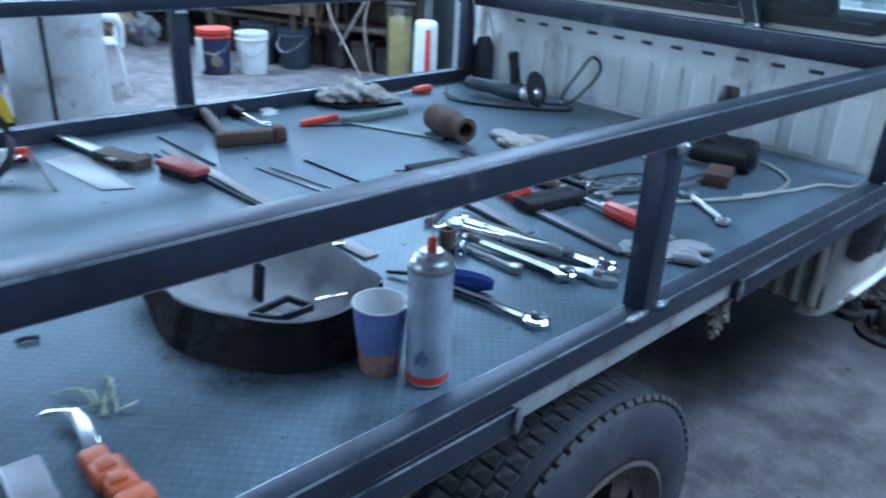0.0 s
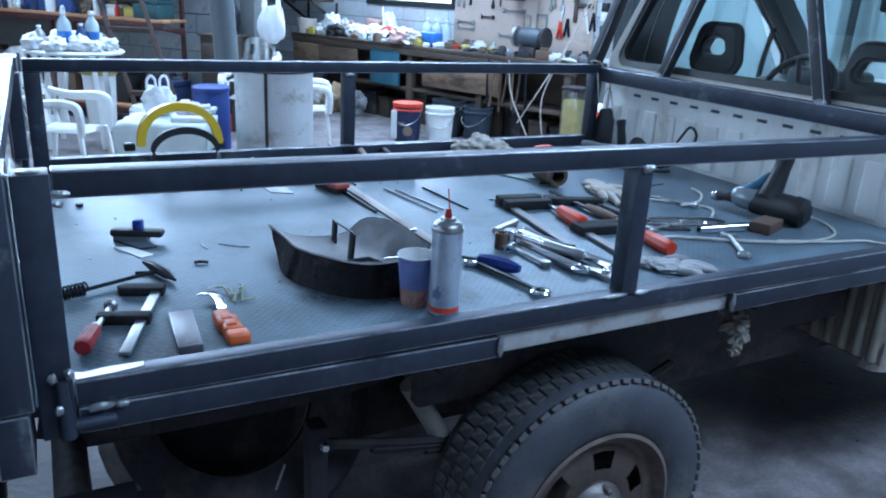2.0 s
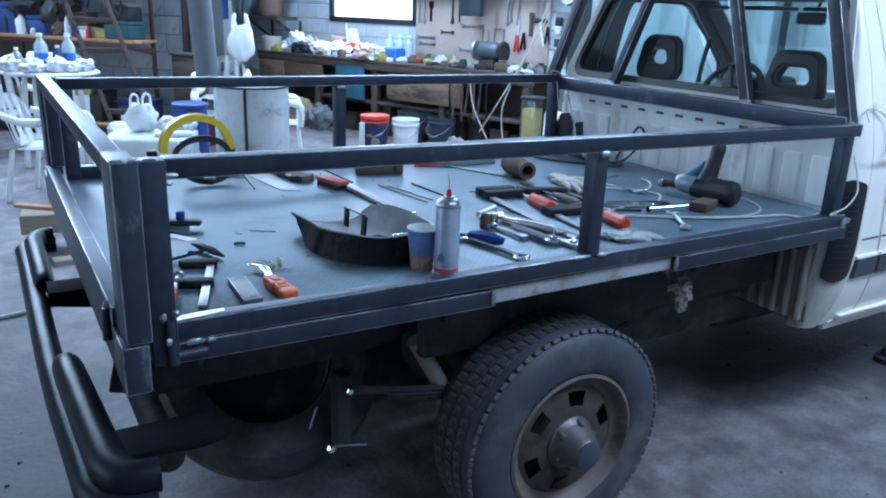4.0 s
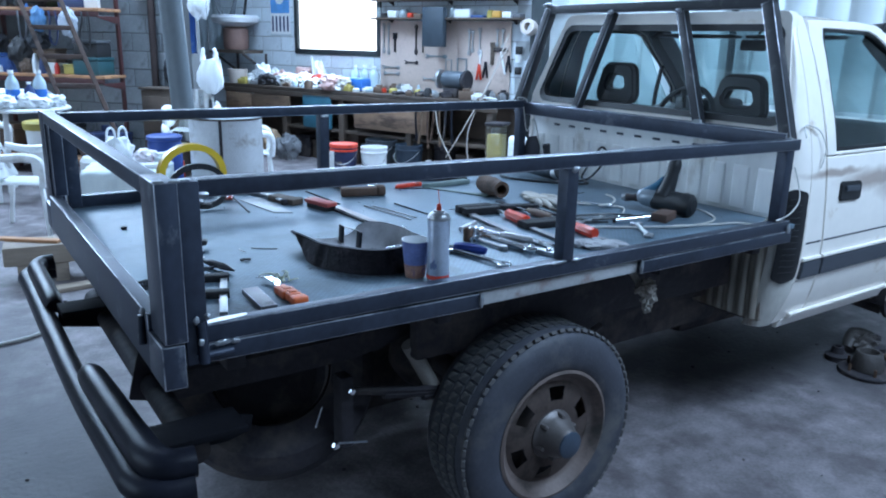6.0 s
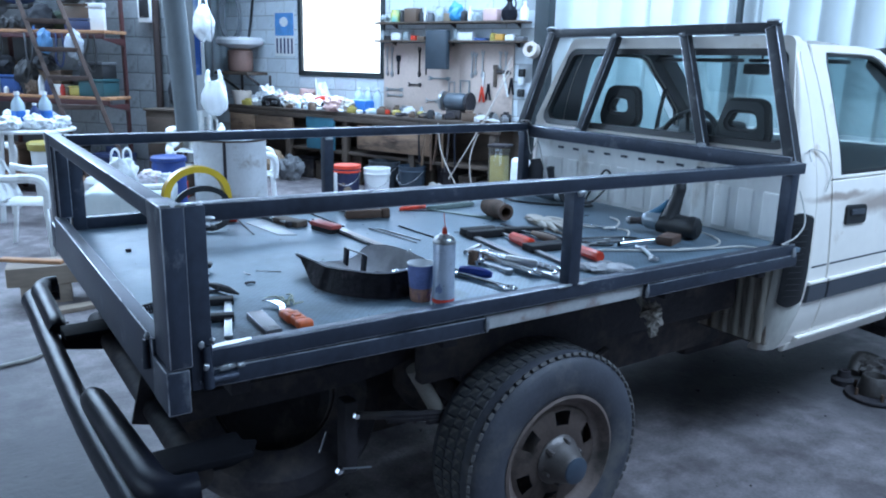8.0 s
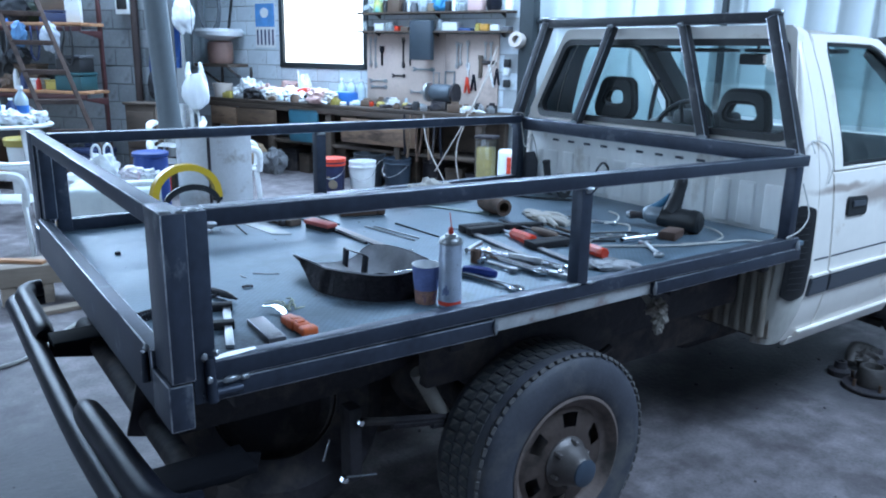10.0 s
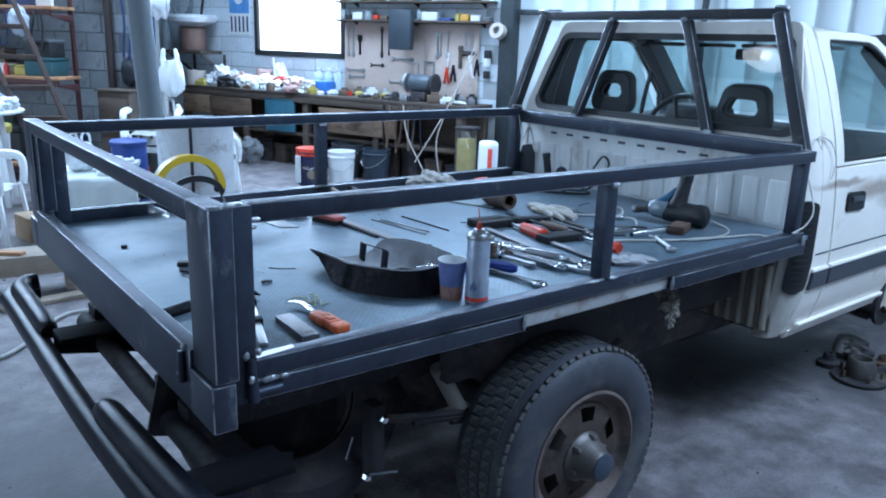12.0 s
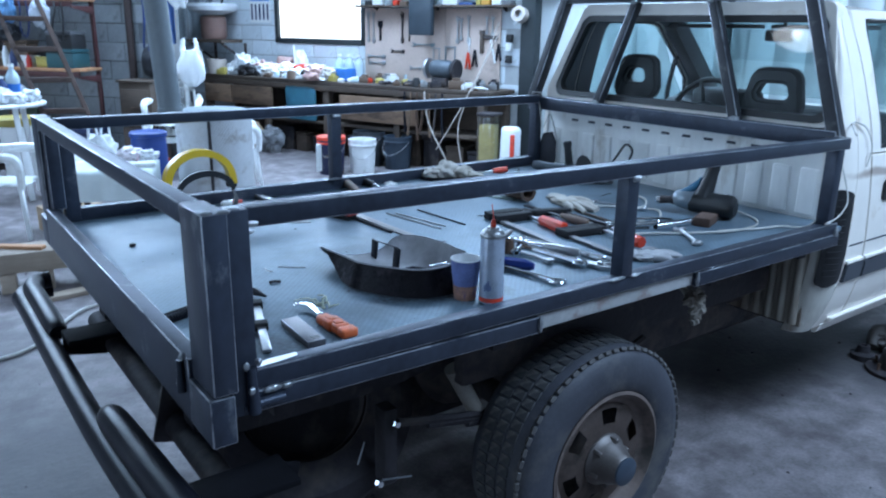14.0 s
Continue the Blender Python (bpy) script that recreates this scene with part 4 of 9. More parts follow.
for y, nm in ((0.54, "seat"), (1.31, "seat")):
    b = bm_new()
    box(b, 2.46, 2.58, y - 0.27, y + 0.27, 0.80, 1.29, 0.05, None, 3)
    box(b, 2.5, 2.98, y - 0.27, y + 0.27, 0.66, 0.80, 0.05, None, 3)
    seat = part(nm, b, M_SEAT, truck)
    b = bmesh.new()
    dz = -0.028 if y < 1 else 0.0
    o = rr(y - 0.145, y + 0.145, 1.340 + dz, 1.565 + dz, 0.02, 0.07)
    hw = 0.078 if y < 1 else 0.062
    h = rr(y - hw, y + hw, 1.425 + dz, 1.495 + dz, 0.008, 0.03)
    A0 = [b.verts.new((2.46 + (z - 1.37) * 0.1, yy, z)) for yy, z in o]
    A1 = [b.verts.new((2.452 + (z - 1.37) * 0.1, CYY, z)) for CYY, z in h]
    B0 = [b.verts.new((2.515 + (z - 1.37) * 0.1, yy, z)) for yy, z in o]
    B1 = [b.verts.new((2.522 + (z - 1.37) * 0.1, CYY, z)) for CYY, z in h]
    n = len(o)
    for i in range(n):
        j = (i + 1) % n
        for q in ((A0[i], A0[j], A1[j], A1[i]), (B0[i], B1[i], B1[j], B0[j]), (A0[i], B0[i], B0[j], A0[j]), (A1[i], A1[j], B1[j], B1[i])):
            b.faces.new(q)
    bmesh.ops.recalc_face_normals(b, faces=b.faces)
    bmesh.ops.bevel(b, geom=[e for e in b.edges if e.calc_face_angle(0) > 0.9], offset=0.015, segments=3, affect="EDGES")
    part("headrest", b, M_PLASTIC_BK, seat, smooth=60)
b = bm_new()
box(b, 2.96, 2.985, 0.765, 0.915, 1.638, 1.696, 0.012)
cyl(b, (2.985, 0.84, 1.67), (3.03, 0.84, 1.755), 0.008)
part("rear_view_mirror", b, M_PLASTIC_BK, truck)
for ys in (0.62, 1.20):
    b = bm_new()
    box(b, 2.92, 3.04, ys - 0.24, ys + 0.24, 1.70, 1.72, 0.008)
    part("sun_visor", b, M_PLASTIC_BK, truck)

# wheels
WC, WR = (0.972, 0.375), 0.378
M_TREAD = mat("dusty_tread", (0.050, 0.051, 0.055), 0.7, 0, 0.3, 30, 0.1, 120, (0.16, 0.15, 0.14), 0.4, 14)


M_TREAD_EDGE = mat("dusty_tread_edge", (0.085, 0.080, 0.080), 0.8, 0, 0.35, 30, 0.1, 120, (0.06, 0.057, 0.055), 0.3, 14)


def wheel(yo, sgn):
    w = new("wheel")
    w.parent = truck
    w.matrix_basis = Matrix.Translation((WC[0], yo, WC[1])) @ Matrix.Rotation(radians(90 if sgn < 0 else -90), 4, "X") @ Matrix.Diagonal((1.055, 1.055, 1, 1))
    b = bm_new()
    lathe(b, [(0.206, -0.03), (0.214, -0.004), (0.230, 0.008), (0.258, 0.014), (0.295, 0.012), (0.325, 0.002), (0.343, -0.014), (0.348, -0.030), (0.3515, -0.05), (0.3515, -0.195), (0.345, -0.225), (0.325, -0.242), (0.27, -0.252), (0.215, -0.24), (0.205, -0.2)], 72)
    ty = part("tyre", b, M_RUBBER, w)
    if sgn < 0:
        seeds = {}
        for i in range(66):
            a = 2 * math.pi * i / 66
            for k, (zz, r) in enumerate(((-0.024, 0.3445), (-0.076, 0.3520), (-0.124, 0.3525), (-0.172, 0.3520))):
                m = Matrix.Rotation(a + (0.035 if k % 2 else 0), 4, "Z") @ Matrix.Translation((r - 0.002, 0, zz)) @ Matrix.Rotation(radians((34, 2, 0, -2)[k]), 4, "Y") 
                key = "edge" if k == 0 else "mid"
                if key not in seeds:
                    bb = bm_new()
                    if k == 0:
                        box(bb, -0.0060, 0.0060, -0.0118, 0.0118, -0.021, 0.017, 0.0015, seg=1)
                    else:
                        box(bb, -0.0050, 0.0050, -0.0135, 0.0135, -0.0205, 0.0205, 0.0012, seg=1)
                    seeds[key] = part("tread_block", bb, M_TREAD_EDGE if k == 0 else M_TREAD, ty)
                    seeds[key].matrix_basis = m
                else:
                    twin(seeds[key], m, ty)
    b = bm_new()
    lathe(b, [(0.215, -0.002), (0.223, 0.006), (0.213, 0.010), (0.200, -0.006), (0.194, -0.020), (0.186, -0.028), (0.174, -0.030)], 48)
    lathe(b, [(0.212, -0.24), (0.19, -0.18), (0.186, -0.030)], 48)
    n = 72
    radii = ((0.176, -0.030), (0.160, -0.022), (0.116, -0.013), (0.088, -0.011), (0.06, -0.016))
    rings = [[b.verts.new((r * math.cos(2 * math.pi * i / n), r * math.sin(2 * math.pi * i / n), z)) for i in range(n)] for r, z in radii]
    for i in range(n):
        c = (i + 1) % n
        for k in range(4):
            if k == 1 and i % 12 in (2, 3, 4, 5, 6):
                continue
            b.faces.new((rings[k][i], rings[k][c], rings[k + 1][c], rings[k + 1][i]))
    bmesh.ops.solidify(b, geom=b.faces[:], thickness=0.004)
    part("rim", b, M_RIM, w, "dusty brown-grey slotted steel rim")
    b = bm_new()
    lathe(b, [(0, -0.12), (0.183, -0.12), (0.183, -0.075), (0, -0.075)], 32)
    part("brake_drum", b, M_UNDER, w)
    b = bm_new()
    lathe(b, [(0.084, -0.016), (0.083, -0.006), (0.074, 0.003), (0.068, 0.016), (0.060, 0.040), (0.050, 0.058), (0.047, 0.072), (0.044, 0.076), (0, 0.076)], 32)
    part("hub", b, M_HUB, w, "worn bare metal wheel hub")
    b = bm_new()
    lathe(b, [(0.0440, 0.072), (0.0440, 0.082), (0.038, 0.086), (0, 0.087)], 28)
    part("hub_cap", b, M_HUBCAP, w, "blue-grey hub end cap")
    for i in range(6):
        a = 2 * math.pi * (i + 0.3) / 6
        bb = bm_new()
        lathe(bb, [(0.010, -0.01), (0.010, 0.020), (0.006, 0.026), (0, 0.026)], 6, Matrix.Translation((0.070 * math.cos(a), 0.070 * math.sin(a), 0)))
        part("wheel_nut", bb, M_HUB, w)
    return w


wheel(0.042, -1)
wheel(1.72, 1)

# chassis and axle
M_SHOCK = mat("dusty_beige_paint", (0.29, 0.265, 0.235), 0.7, 0, 0.2, 12, 0.1, 60, (0.18, 0.16, 0.14), 0.3, 9)
for y in (0.42, 1.34):
    b = bm_new()
    sweep(b, [(-0.2, y, 0.70), (0.4, y, 0.70), (0.7, y, 0.76), (1.3, y, 0.76), (1.7, y, 0.62), (4.4, y, 0.56)], 0.055, 4, 4)
    part("chassis_rail", b, M_UNDER, truck)
    s = -1 if y < 0.8 else 1
    b = bm_new()
    yy = y + s * 0.13
    for k, (l, z) in enumerate(((0.68, 0.50), (0.55, 0.488), (0.4, 0.476), (0.25, 0.464))):
        lf = l * 0.62
        pts = [(1.0 - l, yy, z + 0.10 * (l / 0.68) ** 2), (1.0 - l / 2, yy, z + 0.025 * (l / 0.68) ** 2), (1.0, yy, z), (1.0 + lf / 2, yy, z + 0.025 * (l / 0.68) ** 2), (1.0 + lf, yy, z + 0.10 * (l / 0.68) ** 2)]
        sweep(b, pts, 0.014, 6, 4)
    part("leaf_spring", b, M_UNDER, truck)
    b = bm_new()
    box(b, 0.285, 0.33, yy - 0.03, yy + 0.03, 0.42, 0.66, 0.008)
    part("shackle", b, M_UNDER, truck)
    for x, z in ((0.314, 0.62), (0.258, 0.452)):
        b = bm_new()
        lathe(b, [(0, 0), (0.013, 0), (0.013, 0.014), (0.009, 0.02), (0, 0.02)], 6, Matrix.Translation((x, yy + s * 0.035, z)) @ Matrix.Rotation(radians(90 if s < 0 else -90), 4, "X"))
        part("bolt", b, M_CHROME, truck, "shiny zinc bolt head")
    b = bm_new()
    cyl(b, (0.208, yy + s * 0.012, 0.512), (0.230, yy + s * 0.012, 0.575), 0.003, None, 8)
    part("brake_rod", b, M_GROUND, truck, "thin zinc brake rod")
    b = bm_new()
    cyl(b, (0.262, yy + s * 0.03, 0.450), (0.375, yy + s * 0.03, 0.424), 0.0035, None, 8)
    part("brake_rod", b, M_GROUND, truck, "thin zinc brake rod")
    b = bm_new()
    cyl(b, (0.555, yy - s * 0.02, 0.70), (0.672, yy - s * 0.02, 0.495), 0.026)
    cyl(b, (0.66, yy - s * 0.02, 0.51), (0.76, yy - s * 0.02, 0.34), 0.017)
    part("shock_absorber", b, M_SHOCK, truck, "pale dusty shock absorber")
b = bm_new()
cyl(b, (0.98, 0.2, 0.375), (0.98, 1.56, 0.375), 0.045)
blob(b, (0.98, 0.88, 0.375), (0.15, 0.14, 0.15), 3, 0.05)
part("rear_axle", b, M_UNDER, truck)
for x in (-0.12, 0.5, 1.45, 2.0):
    b = bm_new()
    box(b, x, x + 0.05, 0.06, 1.63, 0.86, 0.955, 0.004)
    part("tray_cross_beam", b, M_UNDER, truck)
for y in (0.30, 1.32):
    b = bm_new()
    box(b, -0.2, 2.15, y, y + 0.06, 0.80, 0.955, 0.004)
    part("tray_bearer", b, M_UNDER, truck)
SP = Matrix.Translation((0.20, 0.62, 0.56)) @ Matrix.Rotation(radians(48), 4, "X") @ Matrix.Rotation(radians(-14), 4, "Y")
b = bm_new()
lathe(b, [(0.2, -0.09), (0.30, -0.10), (0.345, -0.06), (0.352, 0), (0.345, 0.06), (0.30, 0.10), (0.2, 0.09), (0.19, 0)], 40, SP)
sp_w = part("spare_wheel", b, M_UNDER, truck, "grimy spare wheel slung at an angle under the tray")
b = bm_new()
lathe(b, [(0, -0.02), (0.1, -0.03), (0.2, 0.03), (0.2, 0.06), (0.19, 0.07), (0.18, 0.0), (0, 0.02)], 32, SP)
part("spare_rim", b, M_UNDER, sp_w)
# Made-up dark sheets that close off the lit floor under the truck.
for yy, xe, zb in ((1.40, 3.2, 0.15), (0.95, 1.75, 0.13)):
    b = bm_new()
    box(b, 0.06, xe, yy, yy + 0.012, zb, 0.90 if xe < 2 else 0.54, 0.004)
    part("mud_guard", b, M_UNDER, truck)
b = bm_new()
box(b, 1.22, 2.40, 0.46, 0.95, 0.385, 0.72, 0.04)
part("fuel_tank", b, M_UNDER, truck)
# Unseen gearbox and far tyre, added to stop light under the cab.
b = bm_new()
box(b, 2.45, 3.35, 0.70, 1.08, 0.20, 0.52, 0.05)
cyl(b, (1.75, 0.88, 0.40), (2.46, 0.89, 0.38), 0.045, None, 12)
part("gearbox", b, M_UNDER, truck)
b = bm_new()
lathe(b, [(0.0, -0.09), (0.2, -0.09), (0.30, -0.10), (0.335, -0.06), (0.342, 0), (0.335, 0.06), (0.30, 0.10), (0.2, 0.09), (0.0, 0.09)], 32, Matrix.Translation((3.63, 1.50, 0.345)) @ Matrix.Rotation(radians(90), 4, "X"))
part("front_tyre", b, M_RUBBER, truck, "unseen far front tyre, added to hold light off the floor")
b = bm_new()
sweep(b, [(2.2, 1.15, 0.42), (1.5, 1.1, 0.44), (1.1, 1.05, 0.62), (0.6, 1.1, 0.52), (-0.05, 1.15, 0.48)], 0.028, 8, 5)
part("exhaust_pipe", b, M_UNDER, truck)
b = bm_new()
blob(b, (1.455, 0.12, 0.80), (0.045, 0.03, 0.034), 8, 0.4, 2.5, 3, None, 0.3)
blob(b, (1.478, 0.12, 0.758), (0.032, 0.022, 0.036), 9, 0.4, 2.5, 3, None, 0.3)
blob(b, (1.474, 0.12, 0.722), (0.020, 0.018, 0.024), 12, 0.4, 2.5, 3, None, 0.3)
cyl(b, (1.44, 0.2, 0.86), (1.455, 0.14, 0.8), 0.012)
part("filler_bracket", b, mat("pale_torn_metal", (0.36, 0.33, 0.29), 0.7, 0, 0.35, 14, 0.2, 60, (0.14, 0.11, 0.09), 0.4, 9), truck, "torn light metal bracket hanging under the tray")
# Added plate that closes the dark space under the tray's near side.
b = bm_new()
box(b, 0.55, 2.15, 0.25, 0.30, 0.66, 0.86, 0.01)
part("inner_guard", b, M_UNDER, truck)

# tube bumper
M_BRACKET = mat("black_bracket_paint", (0.008, 0.008, 0.010), 0.75, 0, 0.3, 12, 0.1, 60, spec=0.05)
BX, BZ = -0.393, 0.684
b = bm_new()
sweep(b, [(-0.28, 1.80, BZ), (-0.35, 1.80, BZ), (BX, 1.74, BZ), (BX, 1.6, BZ), (BX, 0.60, BZ), (BX + 0.018, 0.06, BZ), (BX + 0.026, -0.04, BZ), (-0.335, -0.095, BZ), (-0.26, -0.11, BZ)], 0.035, 14, 5)
bumper = part("bumper_tube", b, M_BLACK, truck, "black painted tube bumper with worn patches")
b = bm_new()
sweep(b, [(-0.29, 1.775, BZ + 0.044), (-0.335, 1.765, BZ + 0.044), (BX + 0.032, 1.70, BZ + 0.044), (BX + 0.030, 1.62, BZ + 0.044), (BX + 0.030, 1.27, BZ + 0.044), (BX + 0.030, 1.20, BZ + 0.036)], [0.033, 0.033, 0.033, 0.033, 0.033, 0.027], 14, 4)
part("upper_tube", b, M_BLACK, bumper)
b = bm_new()
sweep(b, [(BX + 0.030, 0.53, BZ + 0.038), (BX + 0.032, 0.47, BZ + 0.046), (BX + 0.052, 0.06, BZ + 0.048), (BX + 0.062, -0.035, BZ + 0.048), (-0.304, -0.080, BZ + 0.048), (-0.250, -0.090, BZ + 0.048)], [0.028, 0.038, 0.040, 0.040, 0.038, 0.036], 14, 4)
part("upper_tube", b, M_BLACK, bumper)
for y in (1.16, 0.10):
    b = bm_new()
    prism(b, [(-0.36, 0.66), (-0.10, 0.61), (0.02, 0.58), (0.02, 0.74), (-0.15, 0.75), (-0.36, 0.74)] if y > 1 else [(-0.36, 0.665), (-0.12, 0.655), (-0.06, 0.67), (-0.05, 0.71), (-0.15, 0.735), (-0.36, 0.74)], 0.012, Matrix.Translation((0, y, 0)) @ Matrix.Rotation(radians(90), 4, "X"), 0.002)
    box(b, -0.36, -0.1, y - 0.12, y, 0.728, 0.745, 0.002)
    part("bumper_bracket", b, M_BRACKET, truck)
b = bm_new()
prism(b, [(-0.27, 0.63), (-0.17, 0.60), (-0.15, 0.76), (-0.19, 0.84), (-0.23, 0.80)], 0.012, Matrix.Translation((0, 0.52, 0)) @ Matrix.Rotation(radians(90), 4, "X"), 0.002)
part("tow_hanger", b, M_UNDER, truck)
b = bm_new()
cyl(b, (-0.205, 0.06, 0.665), (-0.205, 1.40, 0.665), 0.034)
part("rear_cross_member", b, M_UNDER, truck)
# front brake on the bare axle end
b = bm_new()
lathe(b, [(0.03, -0.06), (0.07, -0.05), (0.07, -0.01), (0.13, -0.01), (0.13, 0.012), (0.06, 0.012), (0.055, 0.04), (0.03, 0.05), (0, 0.05)], 32, Matrix.Translation((3.63, 0.22, 0.36)) @ Matrix.Rotation(radians(90), 4, "X"))
cyl(b, (3.63, 0.25, 0.36), (3.63, 0.7, 0.40), 0.03)
box(b, 3.5, 3.58, 0.2, 0.3, 0.32, 0.46, 0.02)
part("front_brake", b, M_UNDER, truck, "bare rusty front brake without its wheel")
b = bm_new()
for a, c in (((3.5, 0.7, 0.33), (3.63, 0.28, 0.26)), ((3.75, 0.7, 0.33), (3.63, 0.28, 0.26))):
    bar(b, a, c, 0.05, 0.04)
part("suspension_arm", b, M_UNDER, truck)

# ---------- things on the tray ----------
M_ORANGE = mat("orange_plastic", (0.62, 0.115, 0.03), 0.45, 0, 0.15, 20, 0.04, 90, (0.25, 0.06, 0.03), 0.2, 12)
M_RED = mat("red_plastic", (0.68, 0.055, 0.025), 0.38, 0, 0.15, 20, 0.03, 90, (0.25, 0.03, 0.02), 0.2, 12)
M_YELLOW = mat("yellow_plastic", (0.75, 0.48, 0.03), 0.38, 0, 0.1, 14, 0.02, 60)
M_BLUE = mat("blue_plastic", (0.010, 0.032, 0.20), 0.35, 0, 0.2, 10, 0.02, 60)
M_WHITEPL = mat("white_plastic", (0.78, 0.80, 0.80), 0.42, 0, 0.05, 6, 0.02, 60, (0.55, 0.55, 0.53), 0.15, 5)
M_CLOTH = mat("cream_cloth", (0.46, 0.43, 0.39), 0.9, 0, 0.15, 14, 0.4, 120, (0.38, 0.34, 0.28), 0.3, 9)
M_RUST = mat("rusty_iron", (0.11, 0.065, 0.045), 0.75, 0.3, 0.35, 14, 0.3, 60, (0.05, 0.035, 0.03), 0.35, 9)
M_HANDLEWOOD = mat("worn_handle_wood", (0.15, 0.10, 0.075), 0.65, 0, 0.25, 12, 0.1, 60)
M_CORD = mat("pale_cord", (0.50, 0.49, 0.46), 0.8, 0, 0.15, 30, 0.2, 200)
M_BAG = mat("thin_plastic_bag", (0.74, 0.77, 0.79), 0.35, 0, 0.06, 9, 0.35, 30)
M_DRY = mat("dry_grass", (0.46, 0.48, 0.36), 0.8, 0, 0.3, 30)
M_CUP = mat("printed_cup_blue", (0.16, 0.20, 0.42), 0.4, 0, 0.35, 25, 0.0, 60)
M_CUPLO = mat("printed_cup_lights", (0.42, 0.22, 0.16), 0.4, 0, 0.6, 60, 0.0, 60, (0.10, 0.08, 0.2), 0.4, 40)
M_CUPIN = mat("cup_inside", (0.80, 0.81, 0.82), 0.5, 0, 0.03, 9)
M_LABEL = mat("silver_can_label", (0.44, 0.50, 0.60), 0.30, 0.45, 0.18, 22, 0.0, 60, (0.25, 0.28, 0.38), 0.25, 14)
M_CLEAR = glass_mat("clear_plastic", (0.96, 0.98, 0.98), 0.12)
M_PAPER = mat("paper", (0.75, 0.76, 0.76), 0.8, 0, 0.05, 9)


def T(x, y, z=ZB, rz=0.0):
    return pose(x, y, z, 0, 0, rz)


def between(p, q, z=ZB):
    """Pose at p on the tray with local x towards q, and the distance."""
    return pose(p[0], p[1], z, 0, 0, math.degrees(math.atan2(q[1] - p[1], q[0] - p[0]))), math.hypot(q[0] - p[0], q[1] - p[1])


# spray can
can = thing("spray_can", T(0.535, 0.118), "silver-white spray paint can with a red nozzle and straw", "spray can")
b = bm_new()
lathe(b, [(0, 0.003), (0.029, 0.002), (0.0325, 0.006), (0.0325, 0.012)], 32)
lathe(b, [(0.0323, 0.020), (0.0323, 0.186), (0.0318, 0.188)], 32)
part("body", b, M_LABEL, can)
b = bm_new()
lathe(b, [(0.0326, 0.009), (0.0326, 0.021)], 32)
part("red_band", b, M_RED, can, "red band at the foot of the can")
b = bm_new()
lathe(b, [(0.0332, 0.184), (0.0342, 0.187), (0.0335, 0.191), (0.0315, 0.192), (0.030, 0.198), (0.024, 0.204), (0.0165, 0.206), (0.0155, 0.211), (0.0, 0.212)], 32)
part("shoulder", b, M_DULLMETAL, can, "shiny domed metal shoulder")
b = bm_new()
lathe(b, [(0.0075, 0.209), (0.0075, 0.216), (0.006, 0.228), (0.004, 0.230), (0, 0.230)], 16)
part("nozzle", b, M_RED, can)
b = bm_new()
cyl(b, (0.002, 0, 0.226), (0.004, 0.012, 0.268), 0.0013, None, 6)
part("straw", b, M_RED, can)
b = bm_new()
for k in range(4):
    a = radians(198 + 9 * k)
    box(b, -0.0008, 0.0008, -0.0025, 0.0025, 0.040 + 0.004 * (k % 2), 0.058 + 0.006 * (k % 3), 0, Matrix.Rotation(a, 4, "Z") @ Matrix.Translation((0.0325, 0, 0)))
part("label_print", b, mat("faint_blue_print", (0.16, 0.20, 0.34), 0.4, 0, 0.4, 40), can, "faint blue print on the can")

# paper cup
cup = thing("paper_cup", T(0.500, 0.186) @ Matrix.Diagonal((1.12, 1.12, 1.18, 1)), "blue printed paper cup with a city lights picture", "cup")
b = bm_new()
lathe(b, [(0.0302, 0.034), (0.0365, 0.095), (0.0352, 0.095)], 32)
part("wall", b, M_CUP, cup)
b = bm_new()
lathe(b, [(0.0, 0.003), (0.026, 0.003), (0.0268, 0.0), (0.0303, 0.0345)], 32)
part("printed_band", b, M_CUPLO, cup, "orange city lights print round the foot")
b = bm_new()
lathe(b, [(0.0352, 0.0945), (0.027, 0.012), (0, 0.010)], 32)
part("lining", b, M_CUPIN, cup)
b = bm_new()
sweep(b, [(0.0365 * math.cos(2 * math.pi * i / 32), 0.0365 * math.sin(2 * math.pi * i / 32), 0.0955) for i in range(33)], 0.0016, 8)
part("rim", b, M_CUPIN, cup)

# hand-held welding shield lying on its back
SO = Vector((0.46, 0.47, ZB))
ws_t = thing("welding_shield", Matrix.Translation(SO), "black hand-held welding shield lying on its back", "welding shield")
RIM = [Vector(q) - SO for q in ((0.300, 0.655, 1.036), (0.306, 0.53, 1.040), (0.308, 0.43, 1.043), (0.345, 0.345, 1.046), (0.408, 0.270, 1.046), (0.486, 0.250, 1.050), (0.575, 0.275, 1.062), (0.575, 0.325, 1.068), (0.598, 0.445, 1.058), (0.590, 0.560, 1.050), (0.548, 0.612, 1.040), (0.500, 0.630, 1.000), (0.420, 0.645, 0.992), (0.350, 0.660, 1.004))]


def rim_at(t):
    n = len(RIM)
    k = t * n
    i, u = int(k) % n, k - int(k)
    p0, p1, p2, p3 = RIM[i - 1], RIM[i], RIM[(i + 1) % n], RIM[(i + 2) % n]
    return 0.5 * ((2 * p1) + (p2 - p0) * u + (2 * p0 - 5 * p1 + 4 * p2 - p3) * u * u + (3 * p1 - p0 - 3 * p2 + p3) * u ** 3)


